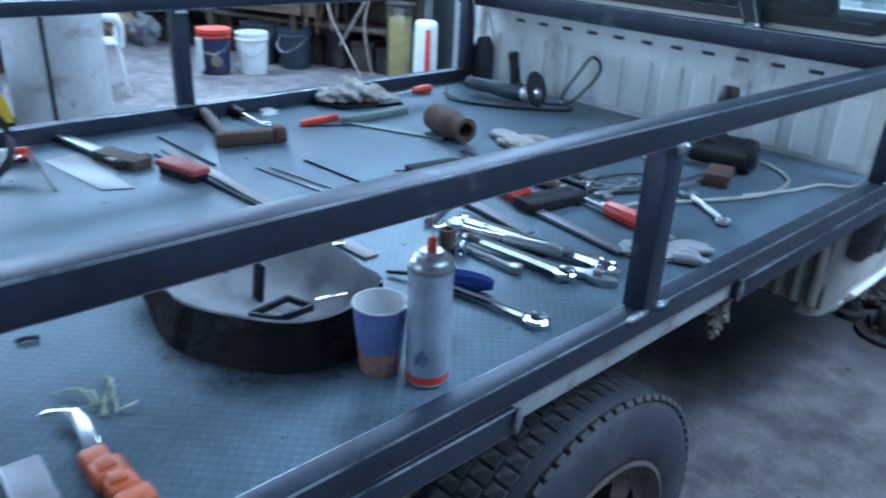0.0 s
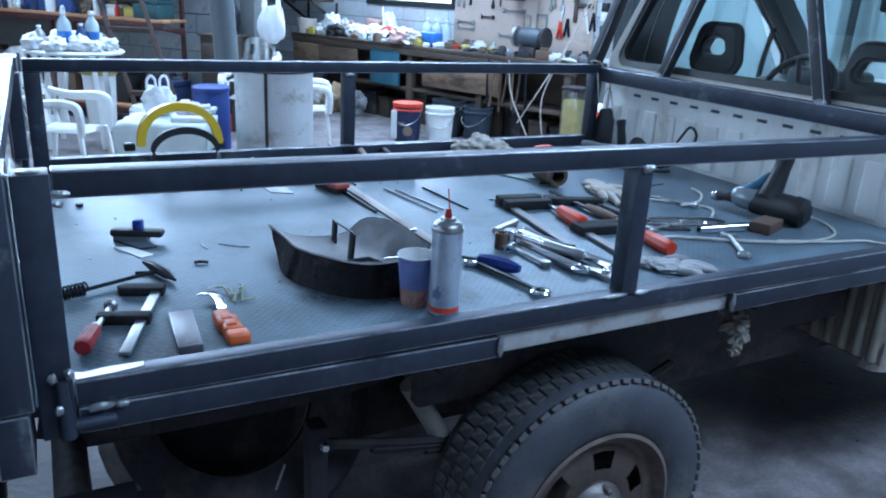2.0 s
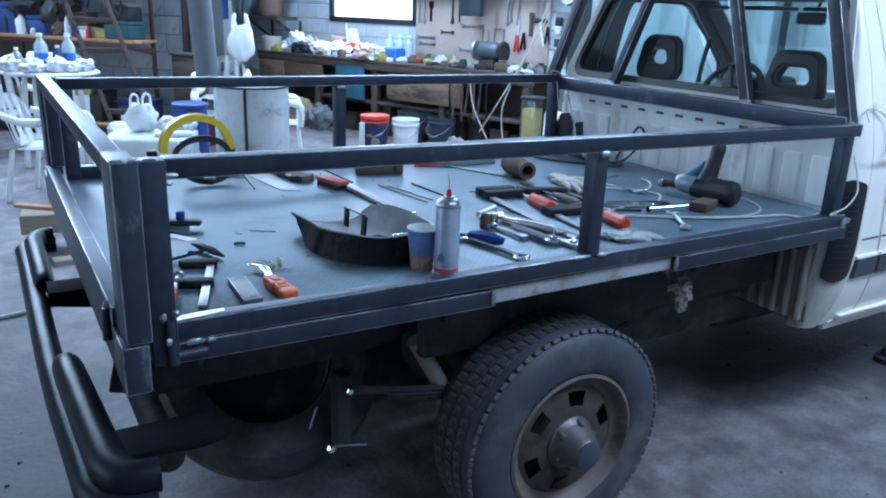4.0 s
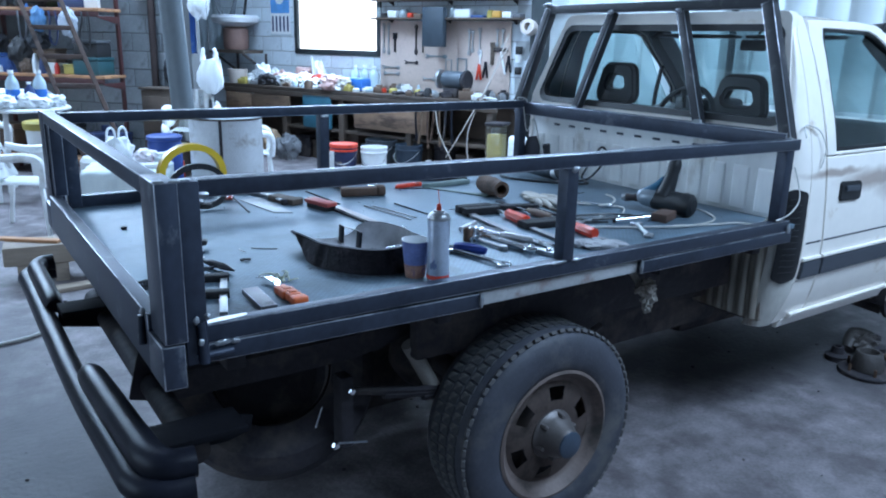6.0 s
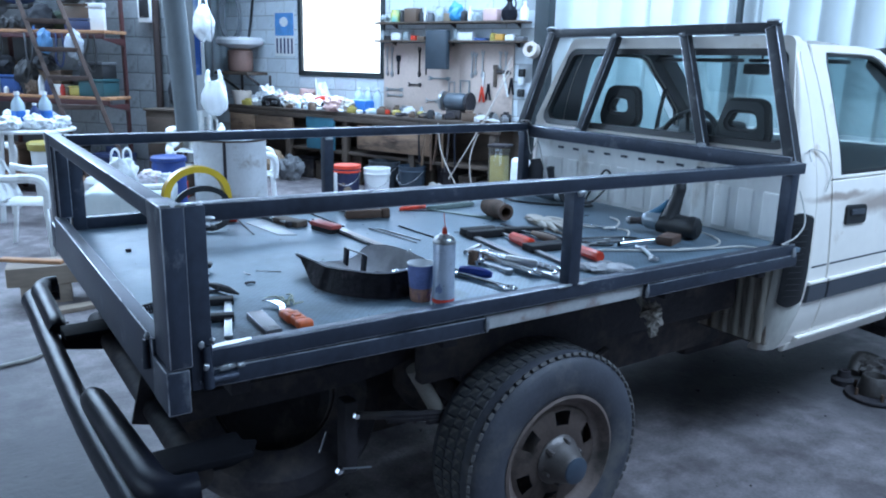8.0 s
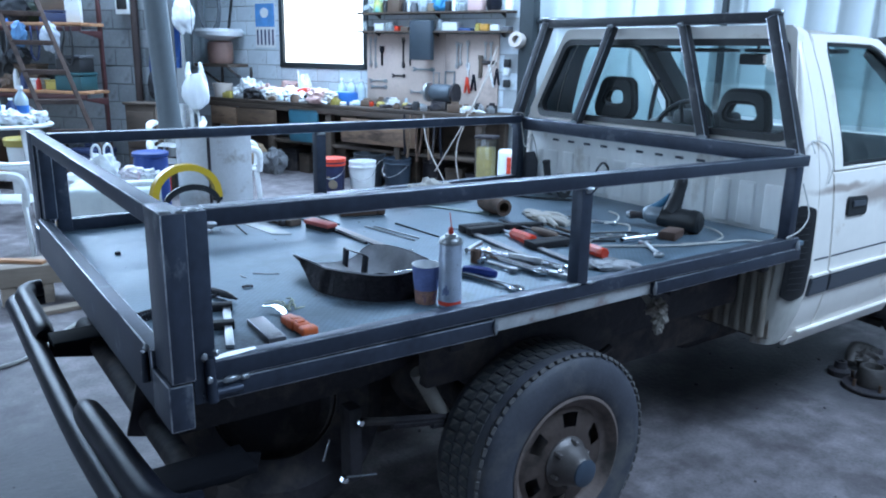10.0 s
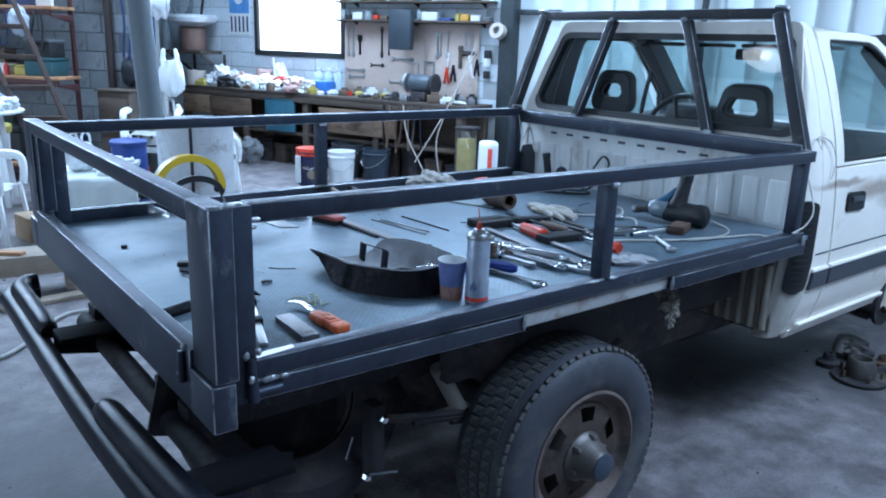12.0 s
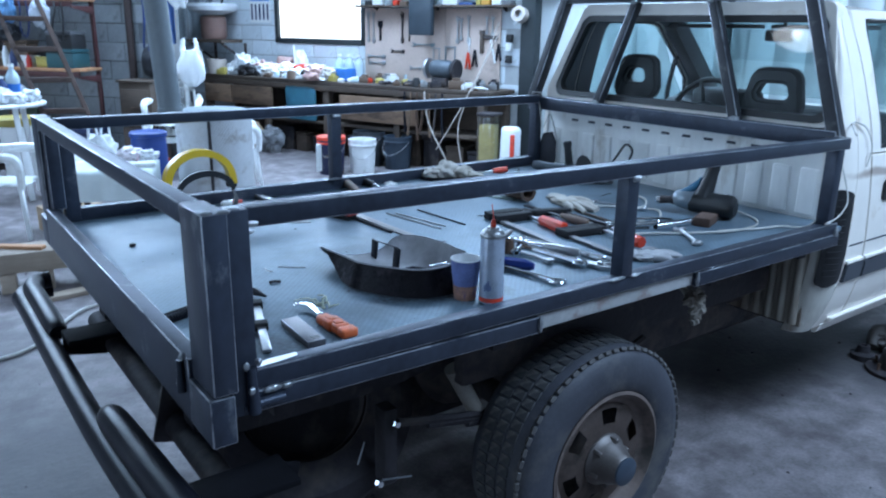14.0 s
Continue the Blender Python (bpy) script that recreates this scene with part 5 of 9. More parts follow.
M_SHIELD_IN = mat("dusty_shield_inside", (0.46, 0.46, 0.48), 0.40, 0, 0.25, 6, 0.05, 50, (0.26, 0.26, 0.28), 0.3, 5)
for nm, lift, mt in (("shell", 0.002, M_BLACK), ("inner_face", 0.0065, M_SHIELD_IN)):
    b = bmesh.new()
    nr, na = 12, 56
    rings = [[b.verts.new((0, 0, lift))]]
    for r in range(1, nr + 1):
        f = 1 - (1 - r / nr) ** 2
        ring = []
        for a in range(na):
            q = rim_at(a / na)
            h = lift + (q.z - lift) * f ** (11 if q.y < 0 else 4) if r < nr else q.z + (0.0015 if nm == "inner_face" else 0)
            k = 0.985 if nm == "inner_face" else 1.0
            ring.append(b.verts.new((q.x * f * k, q.y * f * k, h + (0.002 if k < 1 else 0))))
        rings.append(ring)
    for a in range(na):
        c = (a + 1) % na
        b.faces.new((rings[0][0], rings[1][a], rings[1][c]))
        for r in range(1, nr):
            b.faces.new((rings[r][a], rings[r + 1][a], rings[r + 1][c], rings[r][c]))
    bmesh.ops.solidify(b, geom=b.faces[:], thickness=0.002)
    bmesh.ops.recalc_face_normals(b, faces=b.faces)
    part(nm, b, mt, ws_t, smooth=60)
b = bmesh.new()
up_r, lo_r = [], []
for k in range(25):
    t = 0.03 + 0.40 * k / 24
    q, qa, qb = rim_at(t), rim_at(t - 0.01), rim_at(t + 0.01)
    d = (qb - qa)
    nrm = Vector((d.y, -d.x, 0)).normalized()
    if nrm.dot(Vector((q.x, q.y, 0))) < 0:
        nrm = -nrm
    fl = 0.030 * math.sin(math.pi * k / 24) ** 0.6
    up_r.append(b.verts.new(q + Vector((0, 0, -0.001))))
    lo_r.append(b.verts.new((q.x + nrm.x * fl, q.y + nrm.y * fl, 0.001 + (q.z - 0.001) * (1 - min(1.0, math.sin(math.pi * k / 24) * 2.2)))))
for k in range(24):
    b.faces.new((up_r[k], up_r[k + 1], lo_r[k + 1], lo_r[k]))
bmesh.ops.solidify(b, geom=b.faces[:], thickness=0.003)
bmesh.ops.recalc_face_normals(b, faces=b.faces)
part("side_wall", b, mat("sooty_black_board", (0.016, 0.014, 0.018), 0.85, 0, 0.5, 18, 0.4, 60, (0.05, 0.045, 0.05), 0.25, 14, spec=0.2), ws_t, "sooty black side wall curving out to the tray", smooth=60)
b = bm_new()
bar(b, (0.004, 0.137, 0.008), (0.002, 0.124, 0.072), 0.030, 0.006, 0.001, (1, 0, 0))
bar(b, (0.0, 0.006, 0.006), (0.004, 0.0, 0.078), 0.030, 0.006, 0.001, (1, 0, 0))
bar(b, (0.002, 0.126, 0.072), (0.004, -0.002, 0.078), 0.006, 0.003, 0.001)
part("handle", b, M_BLACK, ws_t, "black flat strap handle")
b = bm_new()
lens = [(-0.058, -0.072, 0.030), (0.024, -0.052, 0.026), (0.030, -0.120, 0.036), (-0.045, -0.135, 0.046)]
for k in range(4):
    bar(b, lens[k], lens[(k + 1) % 4], 0.007, 0.012, 0.001)
part("lens_frame", b, M_BLACK, ws_t)
b = bm_new()
bar(b, (0.032, -0.125, 0.050), (0.078, -0.150, 0.058), 0.010, 0.004, 0.001)
part("clip", b, M_CHROME, ws_t)
b = bm_new()
bar(b, (0.155, 0.000, 0.070), (0.172, -0.012, 0.074), 0.012, 0.005, 0.001)
part("clip", b, M_CHROME, ws_t)

# orange pruning knife
kn = thing("pruning_saw", T(0.094, 0.24), "small curved pruning blade with a chunky orange handle", "saw")
b = bm_new()
pr = [(-0.024, 0.113, 0.0015), (-0.012, 0.116, 0.006), (0.002, 0.110, 0.009), (0.011, 0.094, 0.010), (0.013, 0.070, 0.010), (0.009, 0.035, 0.009), (0.003, 0.0, 0.009)]
lft, rgt = [], []
for k, (x, y, w) in enumerate(pr):
    a, c = pr[max(k - 1, 0)], pr[min(k + 1, len(pr) - 1)]
    d = Vector((c[0] - a[0], c[1] - a[1])).normalized()
    lft.append((x - d.y * w, y + d.x * w))
    rgt.append((x + d.y * w, y - d.x * w))
prism(b, lft + rgt[::-1], 0.003, Matrix.Translation((0, 0, 0.014)), 0.0006)
part("blade", b, M_CHROME, kn, "bright curved blade")
b = bm_new()
for k, (y0, y1, w, h) in enumerate(((0.004, -0.035, 0.017, 0.024), (-0.03, -0.07, 0.021, 0.027), (-0.065, -0.10, 0.019, 0.026), (-0.095, -0.128, 0.022, 0.024))):
    box(b, -w + 0.003 * k, w + 0.003 * k, y1, y0, 0.0, h, 0.007, None, 3)
part("handle", b, M_ORANGE, kn)
b = bm_new()
box(b, -0.008, 0.012, -0.055, -0.03, 0.024, 0.029, 0.002)
box(b, -0.006, 0.014, -0.085, -0.065, 0.024, 0.029, 0.002)
part("grip_bar", b, M_ORANGE, kn)

# steel plate with a hole
pl = thing("steel_block", T(0.018, 0.194, ZB, -3), "bare flat steel bar offcut with a drilled hole", "steel bar")
b = bm_new()
box(b, -0.022, 0.022, -0.083, 0.083, 0, 0.017, 0.0012)
edge_slot(b, 0.0012)
part("bar", b, mat("bare_flat_bar", (0.13, 0.125, 0.135), 0.42, 0.55, 0.25, 18, 0.06, 80), pl).data.materials.append(M_EDGE)
# Black plate on the bar paints in the dark of the hole.
b = bm_new()
box(b, -0.004, 0.016, -0.070, -0.053, 0.0162, 0.0174)
part("hole", b, M_PLASTIC_BK, pl)


M_JAW = mat("black_cast_jaw", (0.010, 0.010, 0.012), 0.7, 0, 0.4, 20, 0.2, 80, (0.03, 0.03, 0.032), 0.2, 9, spec=0.25)


def f_clamp(p, q, side, length, handle_at, start=0.035, arm_b=0.62, label="", k=1.0, bar_mat=None, grip=None):
    """An F-clamp lying flat: bar from p to q; side: +1 or -1, where its jaws reach."""
    m, ln = between(p, q)
    c = thing("f_clamp", m, label or "steel F-clamp with a red handle", "clamp", "clamps on the tray")
    b = bm_new()
    box(b, 0, ln, -0.010 * k, 0.010 * k, 0.004, 0.012, 0.0012)
    part("bar", b, bar_mat or M_DULLMETAL, c, "bright flat steel bar" if bar_mat is None else "dull grey flat steel bar")
    b = bm_new()
    prism(b, [(-0.012 * k, -0.016 * side * k), (0.022 * k, -0.016 * side * k), (0.020 * k, length * side), (0.004, (length + 0.01) * side), (-0.012 * k, length * side)][::side], 0.02 * k, None, 0.003)
    part("fixed_jaw", b, M_JAW, c)
    b = bm_new()
    xa = ln * arm_b
    prism(b, [(xa - 0.014 * k, -0.016 * side * k), (xa + 0.016 * k, -0.016 * side * k), (xa + 0.013 * k, (length + 0.012) * side), (xa - 0.012 * k, (length + 0.012) * side)][::side], 0.021 * k, None, 0.003)
    part("sliding_jaw", b, M_JAW, c)
    b = bm_new()
    cyl(b, (xa - 0.06, length * side, 0.012), (xa + start + 0.02, length * side, 0.014), 0.006, None, 10)
    lathe(b, [(0, 0), (0.010, 0), (0.012, 0.012), (0, 0.012)], 12, Matrix.Translation((xa + start - 0.012, length * side, 0.016)) @ Matrix.Rotation(radians(90), 4, "Y"))
    lathe(b, [(0, 0), (0.012, 0), (0.014, 0.006), (0.010, 0.012), (0, 0.012)], 14, Matrix.Translation((xa - 0.06, length * side, 0.014)) @ Matrix.Rotation(radians(90), 4, "Y"))
    part("screw", b, M_DULLMETAL, c)
    b = bm_new()
    hm = Matrix.Translation((xa + start, length * side, 0.018)) @ Matrix.Rotation(radians(90), 4, "Y")
    lathe(b, [(0, 0), (0.011, 0.001), (0.0145, 0.010), (0.0160, handle_at * 0.5), (0.0168, handle_at * 0.8), (0.0168, handle_at - 0.006), (0.014, handle_at), (0, handle_at)], 8, hm @ Matrix.Diagonal((k ** 0.9, k ** 0.9, 1, 1)))
    part("handle", b, grip or M_RED, c, "worn red handle")
    return c


M_BARGREY = mat("dull_clamp_bar", (0.20, 0.20, 0.21), 0.5, 0.5, 0.25, 14, 0.05, 90)
f_clamp((0.0, 0.430), (-0.096, 0.138), -1, 0.072, 0.085, 0.062, 0.50, "F-clamp with black jaws and a scuffed dark red handle", grip=mat("scuffed_dark_red", (0.30, 0.022, 0.025), 0.45, 0, 0.3, 25, 0.06, 90, (0.06, 0.02, 0.02), 0.3, 18))
f_clamp((1.130, 0.835), (1.066, 0.381), 1, 0.125, 0.145, 0.090, 0.14, "large F-clamp with a red handle lying among tools", 1.45, M_BARGREY)
f_clamp((1.192, 0.512), (1.150, 0.200), 1, 0.145, 0.125, 0.090, 0.12, "F-clamp with a short red handle lying among tools", 1.3, M_BARGREY)

# chipping hammer with a coil-spring handle
ch = thing("chipping_hammer", between((0.018, 0.530), (-0.19, 0.455))[0], "black chipping hammer with a coiled wire handle", "hammer")
b = bm_new()
pts = [(-0.0, -0.075, 0.014), (0.0, -0.03, 0.016), (0, 0.03, 0.016), (0, 0.072, 0.012)]
sweep(b, pts, [0.004, 0.011, 0.011, 0.003], 8)
part("head", b, M_BLACK, ch)
b = bm_new()
cyl(b, (0, 0, 0.015), (0.17, 0, 0.010), 0.0045, None, 8)
part("shaft", b, M_BLACK, ch)
b = bm_new()
n = 140
sweep(b, [(0.165 + 0.11 * i / n, 0.013 * math.cos(2 * math.pi * 14 * i / n), 0.014 + 0.013 * math.sin(2 * math.pi * 14 * i / n)) for i in range(n + 1)], 0.0025, 5)
part("spring_grip", b, M_BLACK, ch)
b = bm_new()
cyl(b, (0, 0, 0.004), (0.04, 0, 0.004), 0.004, None, 8)
solo("steel_pin", b, M_BLACK, between((-0.03, 0.56), (0.0, 0.55))[0], "short dark steel pin", "pin")

# wire brush and bits at the back edge
wb = thing("wire_brush", between((-0.055, 0.835), (0.055, 0.785))[0], "worn wooden wire brush lying on the tray", "brush")
b = bm_new()
box(b, 0, 0.13, -0.018, 0.018, 0.014, 0.032, 0.006)
part("back", b, M_PLASTIC_BK, wb)
b = bm_new()
for i in range(12):
    for j in range(3):
        cyl(b, (0.008 + i * 0.0075, -0.010 + j * 0.010, 0.0), (0.008 + i * 0.0075, -0.010 + j * 0.010, 0.016), 0.003, 0.002, 5)
part("bristles", b, M_DULLMETAL, wb)
b = bm_new()
box(b, 0.055, 0.080, -0.012, 0.014, 0.030, 0.058, 0.006)
part("blue_knob", b, M_BLUE, wb, "small blue plastic knob")
b = bm_new()
prism(b, [(0, 0), (0.04, -0.012), (0.085, -0.085), (0.055, -0.10)], 0.002)
solo("white_tag", b, M_WHITEPL, T(-0.06, 0.77), "white plastic tag lying flat", "tag")
b = bm_new()
sweep(b, [(0, 0, 0.003), (0.05, -0.09, 0.003), (0.09, -0.085, 0.003)], 0.002, 6)
solo("bent_wire", b, M_BLACK, T(-0.05, 0.82), "short bent black wire", "wire")
b = bm_new()
sweep(b, [(0, 0, 0.005), (0.012, 0.002, 0.006), (0.03, -0.006, 0.005)], [0.005, 0.004, 0.004], 6)
solo("stub", b, M_UNDER, T(0.105, 0.582), "short dark stub of welding rod", "rod stub")
b = bm_new()
cyl(b, (0, 0, 0), (0, 0, 0.01), 0.010, None, 6)
solo("hex_nut", b, M_BLACK, T(-0.113, 1.184), "small black hex nut", "nut")
# dry sprig
sp = thing("dry_sprig", T(0.14, 0.33), "pale dry sprig of grass", "sprig")
rnd = random.Random(5)
for k in range(9):
    b = bm_new()
    a = rnd.uniform(-0.6, 1.8)
    l = rnd.uniform(0.03, 0.07)
    p0 = (rnd.uniform(-0.012, 0.02), rnd.uniform(-0.02, 0.03), 0.003)
    sweep(b, [p0, (p0[0] + l * 0.5 * math.cos(a), p0[1] + l * 0.5 * math.sin(a), 0.012 * rnd.random() + 0.004), (p0[0] + l * math.cos(a + 0.4), p0[1] + l * math.sin(a + 0.4), 0.004)], [0.002, 0.0025, 0.001], 5, 3)
    part("stalk", b, M_DRY, sp)

# face shield with yellow brow guard
fs = thing("face_shield", T(0.235, 1.47), "clear face shield with a yellow brow guard and black headband", "face shield")


def band(n, f, radial, w, depth):
    """A bowed strip of section w by depth along f; radial gives its width direction."""
    b = bmesh.new()
    rows = []
    for i in range(n + 1):
        p, r = Vector(f(i / n)), Vector(radial(i / n)).normalized()
        y = Vector((0, 1, 0))
        rows.append([b.verts.new(p + r * sa * w / 2 + y * sb * depth / 2) for sa, sb in ((-1, -1), (1, -1), (1, 1), (-1, 1))])
    for a, c in zip(rows, rows[1:]):
        for k in range(4):
            b.faces.new((a[k], a[(k + 1) % 4], c[(k + 1) % 4], c[k]))
    b.faces.new(rows[0])
    b.faces.new(rows[-1][::-1])
    bmesh.ops.recalc_face_normals(b, faces=b.faces)
    return b


part("brow_guard", band(30, lambda t: (-0.008 - 0.126 * math.cos(math.pi * t), 0.02, 0.112 + 0.128 * math.sin(math.pi * t) ** 0.85), lambda t: (-math.cos(math.pi * t), 0, math.sin(math.pi * t) + 0.05), 0.026, 0.045), M_YELLOW, fs, "yellow plastic brow guard")
part("front_band", band(26, lambda t: (0.004 - 0.107 * math.cos(math.pi * t), -0.01, 0.088 + 0.075 * math.sin(math.pi * t)), lambda t: (-0.5 * math.cos(math.pi * t), 0, 1), 0.024, 0.012), M_PLASTIC_BK, fs)
part("head_band", band(26, lambda t: (0.004 - 0.107 * math.cos(math.pi * t), -0.01 - 0.10 * math.sin(math.pi * t), 0.085 - 0.068 * math.sin(math.pi * t)), lambda t: (-0.8 * math.cos(math.pi * t), 0, -1), 0.024, 0.010), M_PLASTIC_BK, fs)
b = bm_new()
blob(b, (0.004, -0.112, 0.018), (0.026, 0.014, 0.015), 2, 0.15, 2, 2, 0.001)
part("ratchet_knob", b, M_PLASTIC_BK, fs)
for s in (-1, 1):
    b = bm_new()
    box(b, -0.016 + s * 0.150 - 0.018, -0.016 + s * 0.150 + 0.018, 0.055, 0.095, 0.085, 0.112, 0.006)
    part("pivot", b, M_PLASTIC_BK, fs)
b = bmesh.new()
g = []
for i in range(17):
    a = -1 + 2 * i / 16
    g.append([b.verts.new((0.02 + 0.185 * a, 0.09 - 0.10 * j / 4 - 0.03 * j / 4 * 0, 0.004 + (0.085 - 0.02 * j) * a * a * 0.9 + 0.004 * j)) for j in range(5)])
for i in range(16):
    for j in range(4):
        b.faces.new((g[i][j], g[i + 1][j], g[i + 1][j + 1], g[i][j + 1]))
bmesh.ops.solidify(b, geom=b.faces[:], thickness=0.0012)
v = part("visor", b, M_CLEAR, fs, "clear plastic visor")
v.visible_shadow = False

# things along the far side
tb = thing("glue_tube", T(0.395, 1.50, ZB + 0.0, 155), "small white tube with a red cap", "tube")
b = bm_new()
lathe(b, [(0, 0), (0.018, 0.002), (0.018, 0.04), (0, 0.041)], 16, Matrix.Translation((0, 0, 0.019)) @ Matrix.Rotation(radians(90), 4, "Y"))
part("cap", b, M_RED, tb)
b = bm_new()
lathe(b, [(0.016, 0.041), (0.016, 0.075), (0.008, 0.085), (0, 0.086)], 16, Matrix.Translation((0, 0, 0.019)) @ Matrix.Rotation(radians(90), 4, "Y"))
part("body", b, M_WHITEPL, tb)


def rod(p, q, r=0.004, material=None, label="thin dark steel rod", name="steel_rod", z=0.0, group="rods on the tray"):
    b = bm_new()
    m, ln = between(p, q)
    cyl(b, (0, 0, r + z), (ln, 0, r + z), r, None, 8)
    return solo(name, b, material or M_BLACK, m, label, "rod", group)


rod((0.415, 1.58), (0.369, 1.229), 0.003)
rod((0.743, 1.52), (0.752, 1.195), 0.0035)
b = bm_new()
m, ln = between((0.712, 1.40), (0.728, 0.50))
box(b, 0, ln, -0.017, 0.017, 0, 0.006, 0.001)
solo("flat_steel_bar", b, mat("brownish_flat_bar", (0.17, 0.155, 0.15), 0.42, 0.5, 0.2, 12, 0.05, 60), m, "long flat steel bar lying across the tray", "steel bar")
rod((0.664, 1.36), (0.690, 0.86), 0.0045, M_BLACK, "long dark steel rod")
rod((0.83, 1.12), (0.872, 0.81), 0.003, M_DULLMETAL, "thin bare welding rod")
rod((0.86, 1.10), (0.905, 0.83), 0.003, M_DULLMETAL, "thin bare welding rod")
rod((0.965, 1.10), (0.982, 0.81), 0.003, M_BLACK, "thin dark welding rod")
b = bm_new()
prism(b, [(0.417, 1.471), (0.454, 1.18), (0.520, 1.149), (0.512, 1.496)][::-1], 0.003, None, 0.0006)
solo("steel_sheet_offcut", b, mat("offcut_steel", (0.27, 0.28, 0.285), 0.4, 0.5, 0.15, 9), T(0, 0, ZB), "thin bare steel sheet offcut lying flat", "steel sheet")
sq = thing("try_square", between((0.585, 1.31), (0.535, 1.66))[0], "steel try square with a dark block stock", "try square")
b = bm_new()
box(b, -0.010, 0.018, -0.050, 0.045, 0.0, 0.024, 0.002)
part("stock", b, M_UNDER, sq)
b = bm_new()
box(b, 0.02, 0.33, 0.0, 0.035, 0.012, 0.016, 0.0008)
cyl(b, (0.02, 0.032, 0.016), (0.33, 0.034, 0.016), 0.007, None, 10)
part("blade", b, M_DULLMETAL, sq)
hm = thing("claw_hammer", between((0.87, 1.345), (0.945, 1.64))[0], "old hammer with a rusty head and wooden handle", "hammer")
b = bm_new()
sweep(b, [(-0.02, 0, 0.022), (0.1, 0, 0.022), (0.22, 0, 0.022), (0.305, 0, 0.021)], [0.012, 0.014, 0.017, 0.018], 10, 3)
part("handle", b, M_HANDLEWOOD, hm)
b = bm_new()
box(b, -0.028, 0.012, -0.13, 0.035, 0.002, 0.040, 0.006)
box(b, -0.034, 0.018, -0.165, -0.125, 0.0, 0.046, 0.010, None, 3)
part("head", b, M_RUST, hm)
sd = thing("grinder_key", between((1.045, 1.69), (1.046, 1.40))[0], "black-handled screwdriver with a bright shaft", "screwdriver")
b = bm_new()
lathe(b, [(0, 0), (0.016, 0.004), (0.018, 0.05), (0.014, 0.10), (0.010, 0.115), (0, 0.115)], 10, Matrix.Translation((0, 0, 0.018)) @ Matrix.Rotation(radians(90), 4, "Y"))
part("handle", b, M_PLASTIC_BK, sd)
b = bm_new()
cyl(b, (0.112, 0, 0.018), (0.25, 0, 0.008), 0.006, None, 10)
blob(b, (0.262, 0, 0.014), (0.016, 0.016, 0.013), 4, 0.1, 2, 2)
part("shaft", b, M_CHROME, sd)
b = bm_new()
for k in range(3):
    box(b, -0.03 + k * 0.02, 0.02 + k * 0.02, -0.02 + 0.012 * k, 0.012 + 0.012 * k, 0.0 + 0.002 * k, 0.002 + 0.002 * k, m=Matrix.Rotation(0.4 * k, 4, "Z"))
solo("paper_scraps", b, M_PAPER, T(1.15, 1.59), "small heap of white paper scraps", "paper")
rg_t = thing("cotton_rag", T(1.455, 1.56), "crumpled cream cotton rag on a dark tray", "rag")
b = bm_new()
for k, (x, y, r, h) in enumerate(((0, 0, 0.07, 0.04), (0.06, -0.04, 0.06, 0.035), (-0.06, 0.03, 0.055, 0.03), (0.02, 0.05, 0.05, 0.045), (0.09, -0.10, 0.04, 0.02))):
    blob(b, (x, y, 0.016 + h * 0.5), (r, r * 0.8, h), k, 0.28, 1.9, 4, 0.013, 0.14)
part("folds", b, M_CLOTH, rg_t, smooth=60)
b = bm_new()
prism(b, [(-0.12, 0.06), (-0.08, -0.06), (0.14, -0.12), (0.12, 0.07)], 0.012, None, 0.003)
part("tray", b, M_BLACK, rg_t)
fold = thing("folding_saw", T(1.14, 1.402), "folding saw with a red handle and thin dark blade", "saw")
b = bm_new()
prism(b, [(0, -0.008), (0.155, 0.0), (0.165, 0.018), (0.15, 0.030), (0.02, 0.016)], 0.018, None, 0.004)
part("handle", b, M_RED, fold)
b = bm_new()
prism(b, [(0.0, -0.004), (0.012, 0.006), (0.165, -0.085), (0.16, -0.092)], 0.003)
part("blade", b, M_BLACK, fold)
an = thing("angle_bracket", T(1.27, 1.30), "grey-green painted steel angle bracket", "bracket")
b = bm_new()
prism(b, [(0.0, 0.06), (0.035, 0.04), (0.175, -0.25), (0.14, -0.265)][::-1], 0.006, None, 0.001)
prism(b, [(0.0, 0.06), (0.03, 0.04), (0.27, 0.045), (0.26, 0.085)], 0.02, Matrix.Translation((0, 0, 0.001)), 0.002)
part("angle", b, mat("grey_green_paint", (0.17, 0.22, 0.21), 0.55, 0.2, 0.2, 9), an)
s2 = thing("screwdriver", between((1.82, 1.545), (1.58, 1.56))[0], "screwdriver with a short red handle", "screwdriver")
b = bm_new()
lathe(b, [(0, 0), (0.014, 0.003), (0.016, 0.04), (0.012, 0.085), (0, 0.086)], 8, Matrix.Translation((0, 0, 0.016)) @ Matrix.Rotation(radians(90), 4, "Y"))
part("handle", b, M_RED, s2)
b = bm_new()
cyl(b, (0.085, 0, 0.016), (0.22, 0, 0.006), 0.004, None, 8)
part("shaft", b, M_DULLMETAL, s2)
rb = thing("scrubbing_brush", between((0.636, 1.24), (0.672, 1.08))[0], "red-backed wooden hand brush", "brush")
b = bm_new()
box(b, 0, 0.15, -0.028, 0.028, 0.018, 0.036, 0.006)
part("back", b, mat("faded_red_paint", (0.36, 0.06, 0.05), 0.5, 0, 0.2, 12), rb)
b = bm_new()
for i in range(14):
    for j in range(5):
        cyl(b, (0.012 + i * 0.0097, -0.020 + j * 0.010, 0), (0.012 + i * 0.0097, -0.020 + j * 0.010, 0.02), 0.004, None, 5)
part("bristles", b, M_PLASTIC_BK, rb)
b = bm_new()
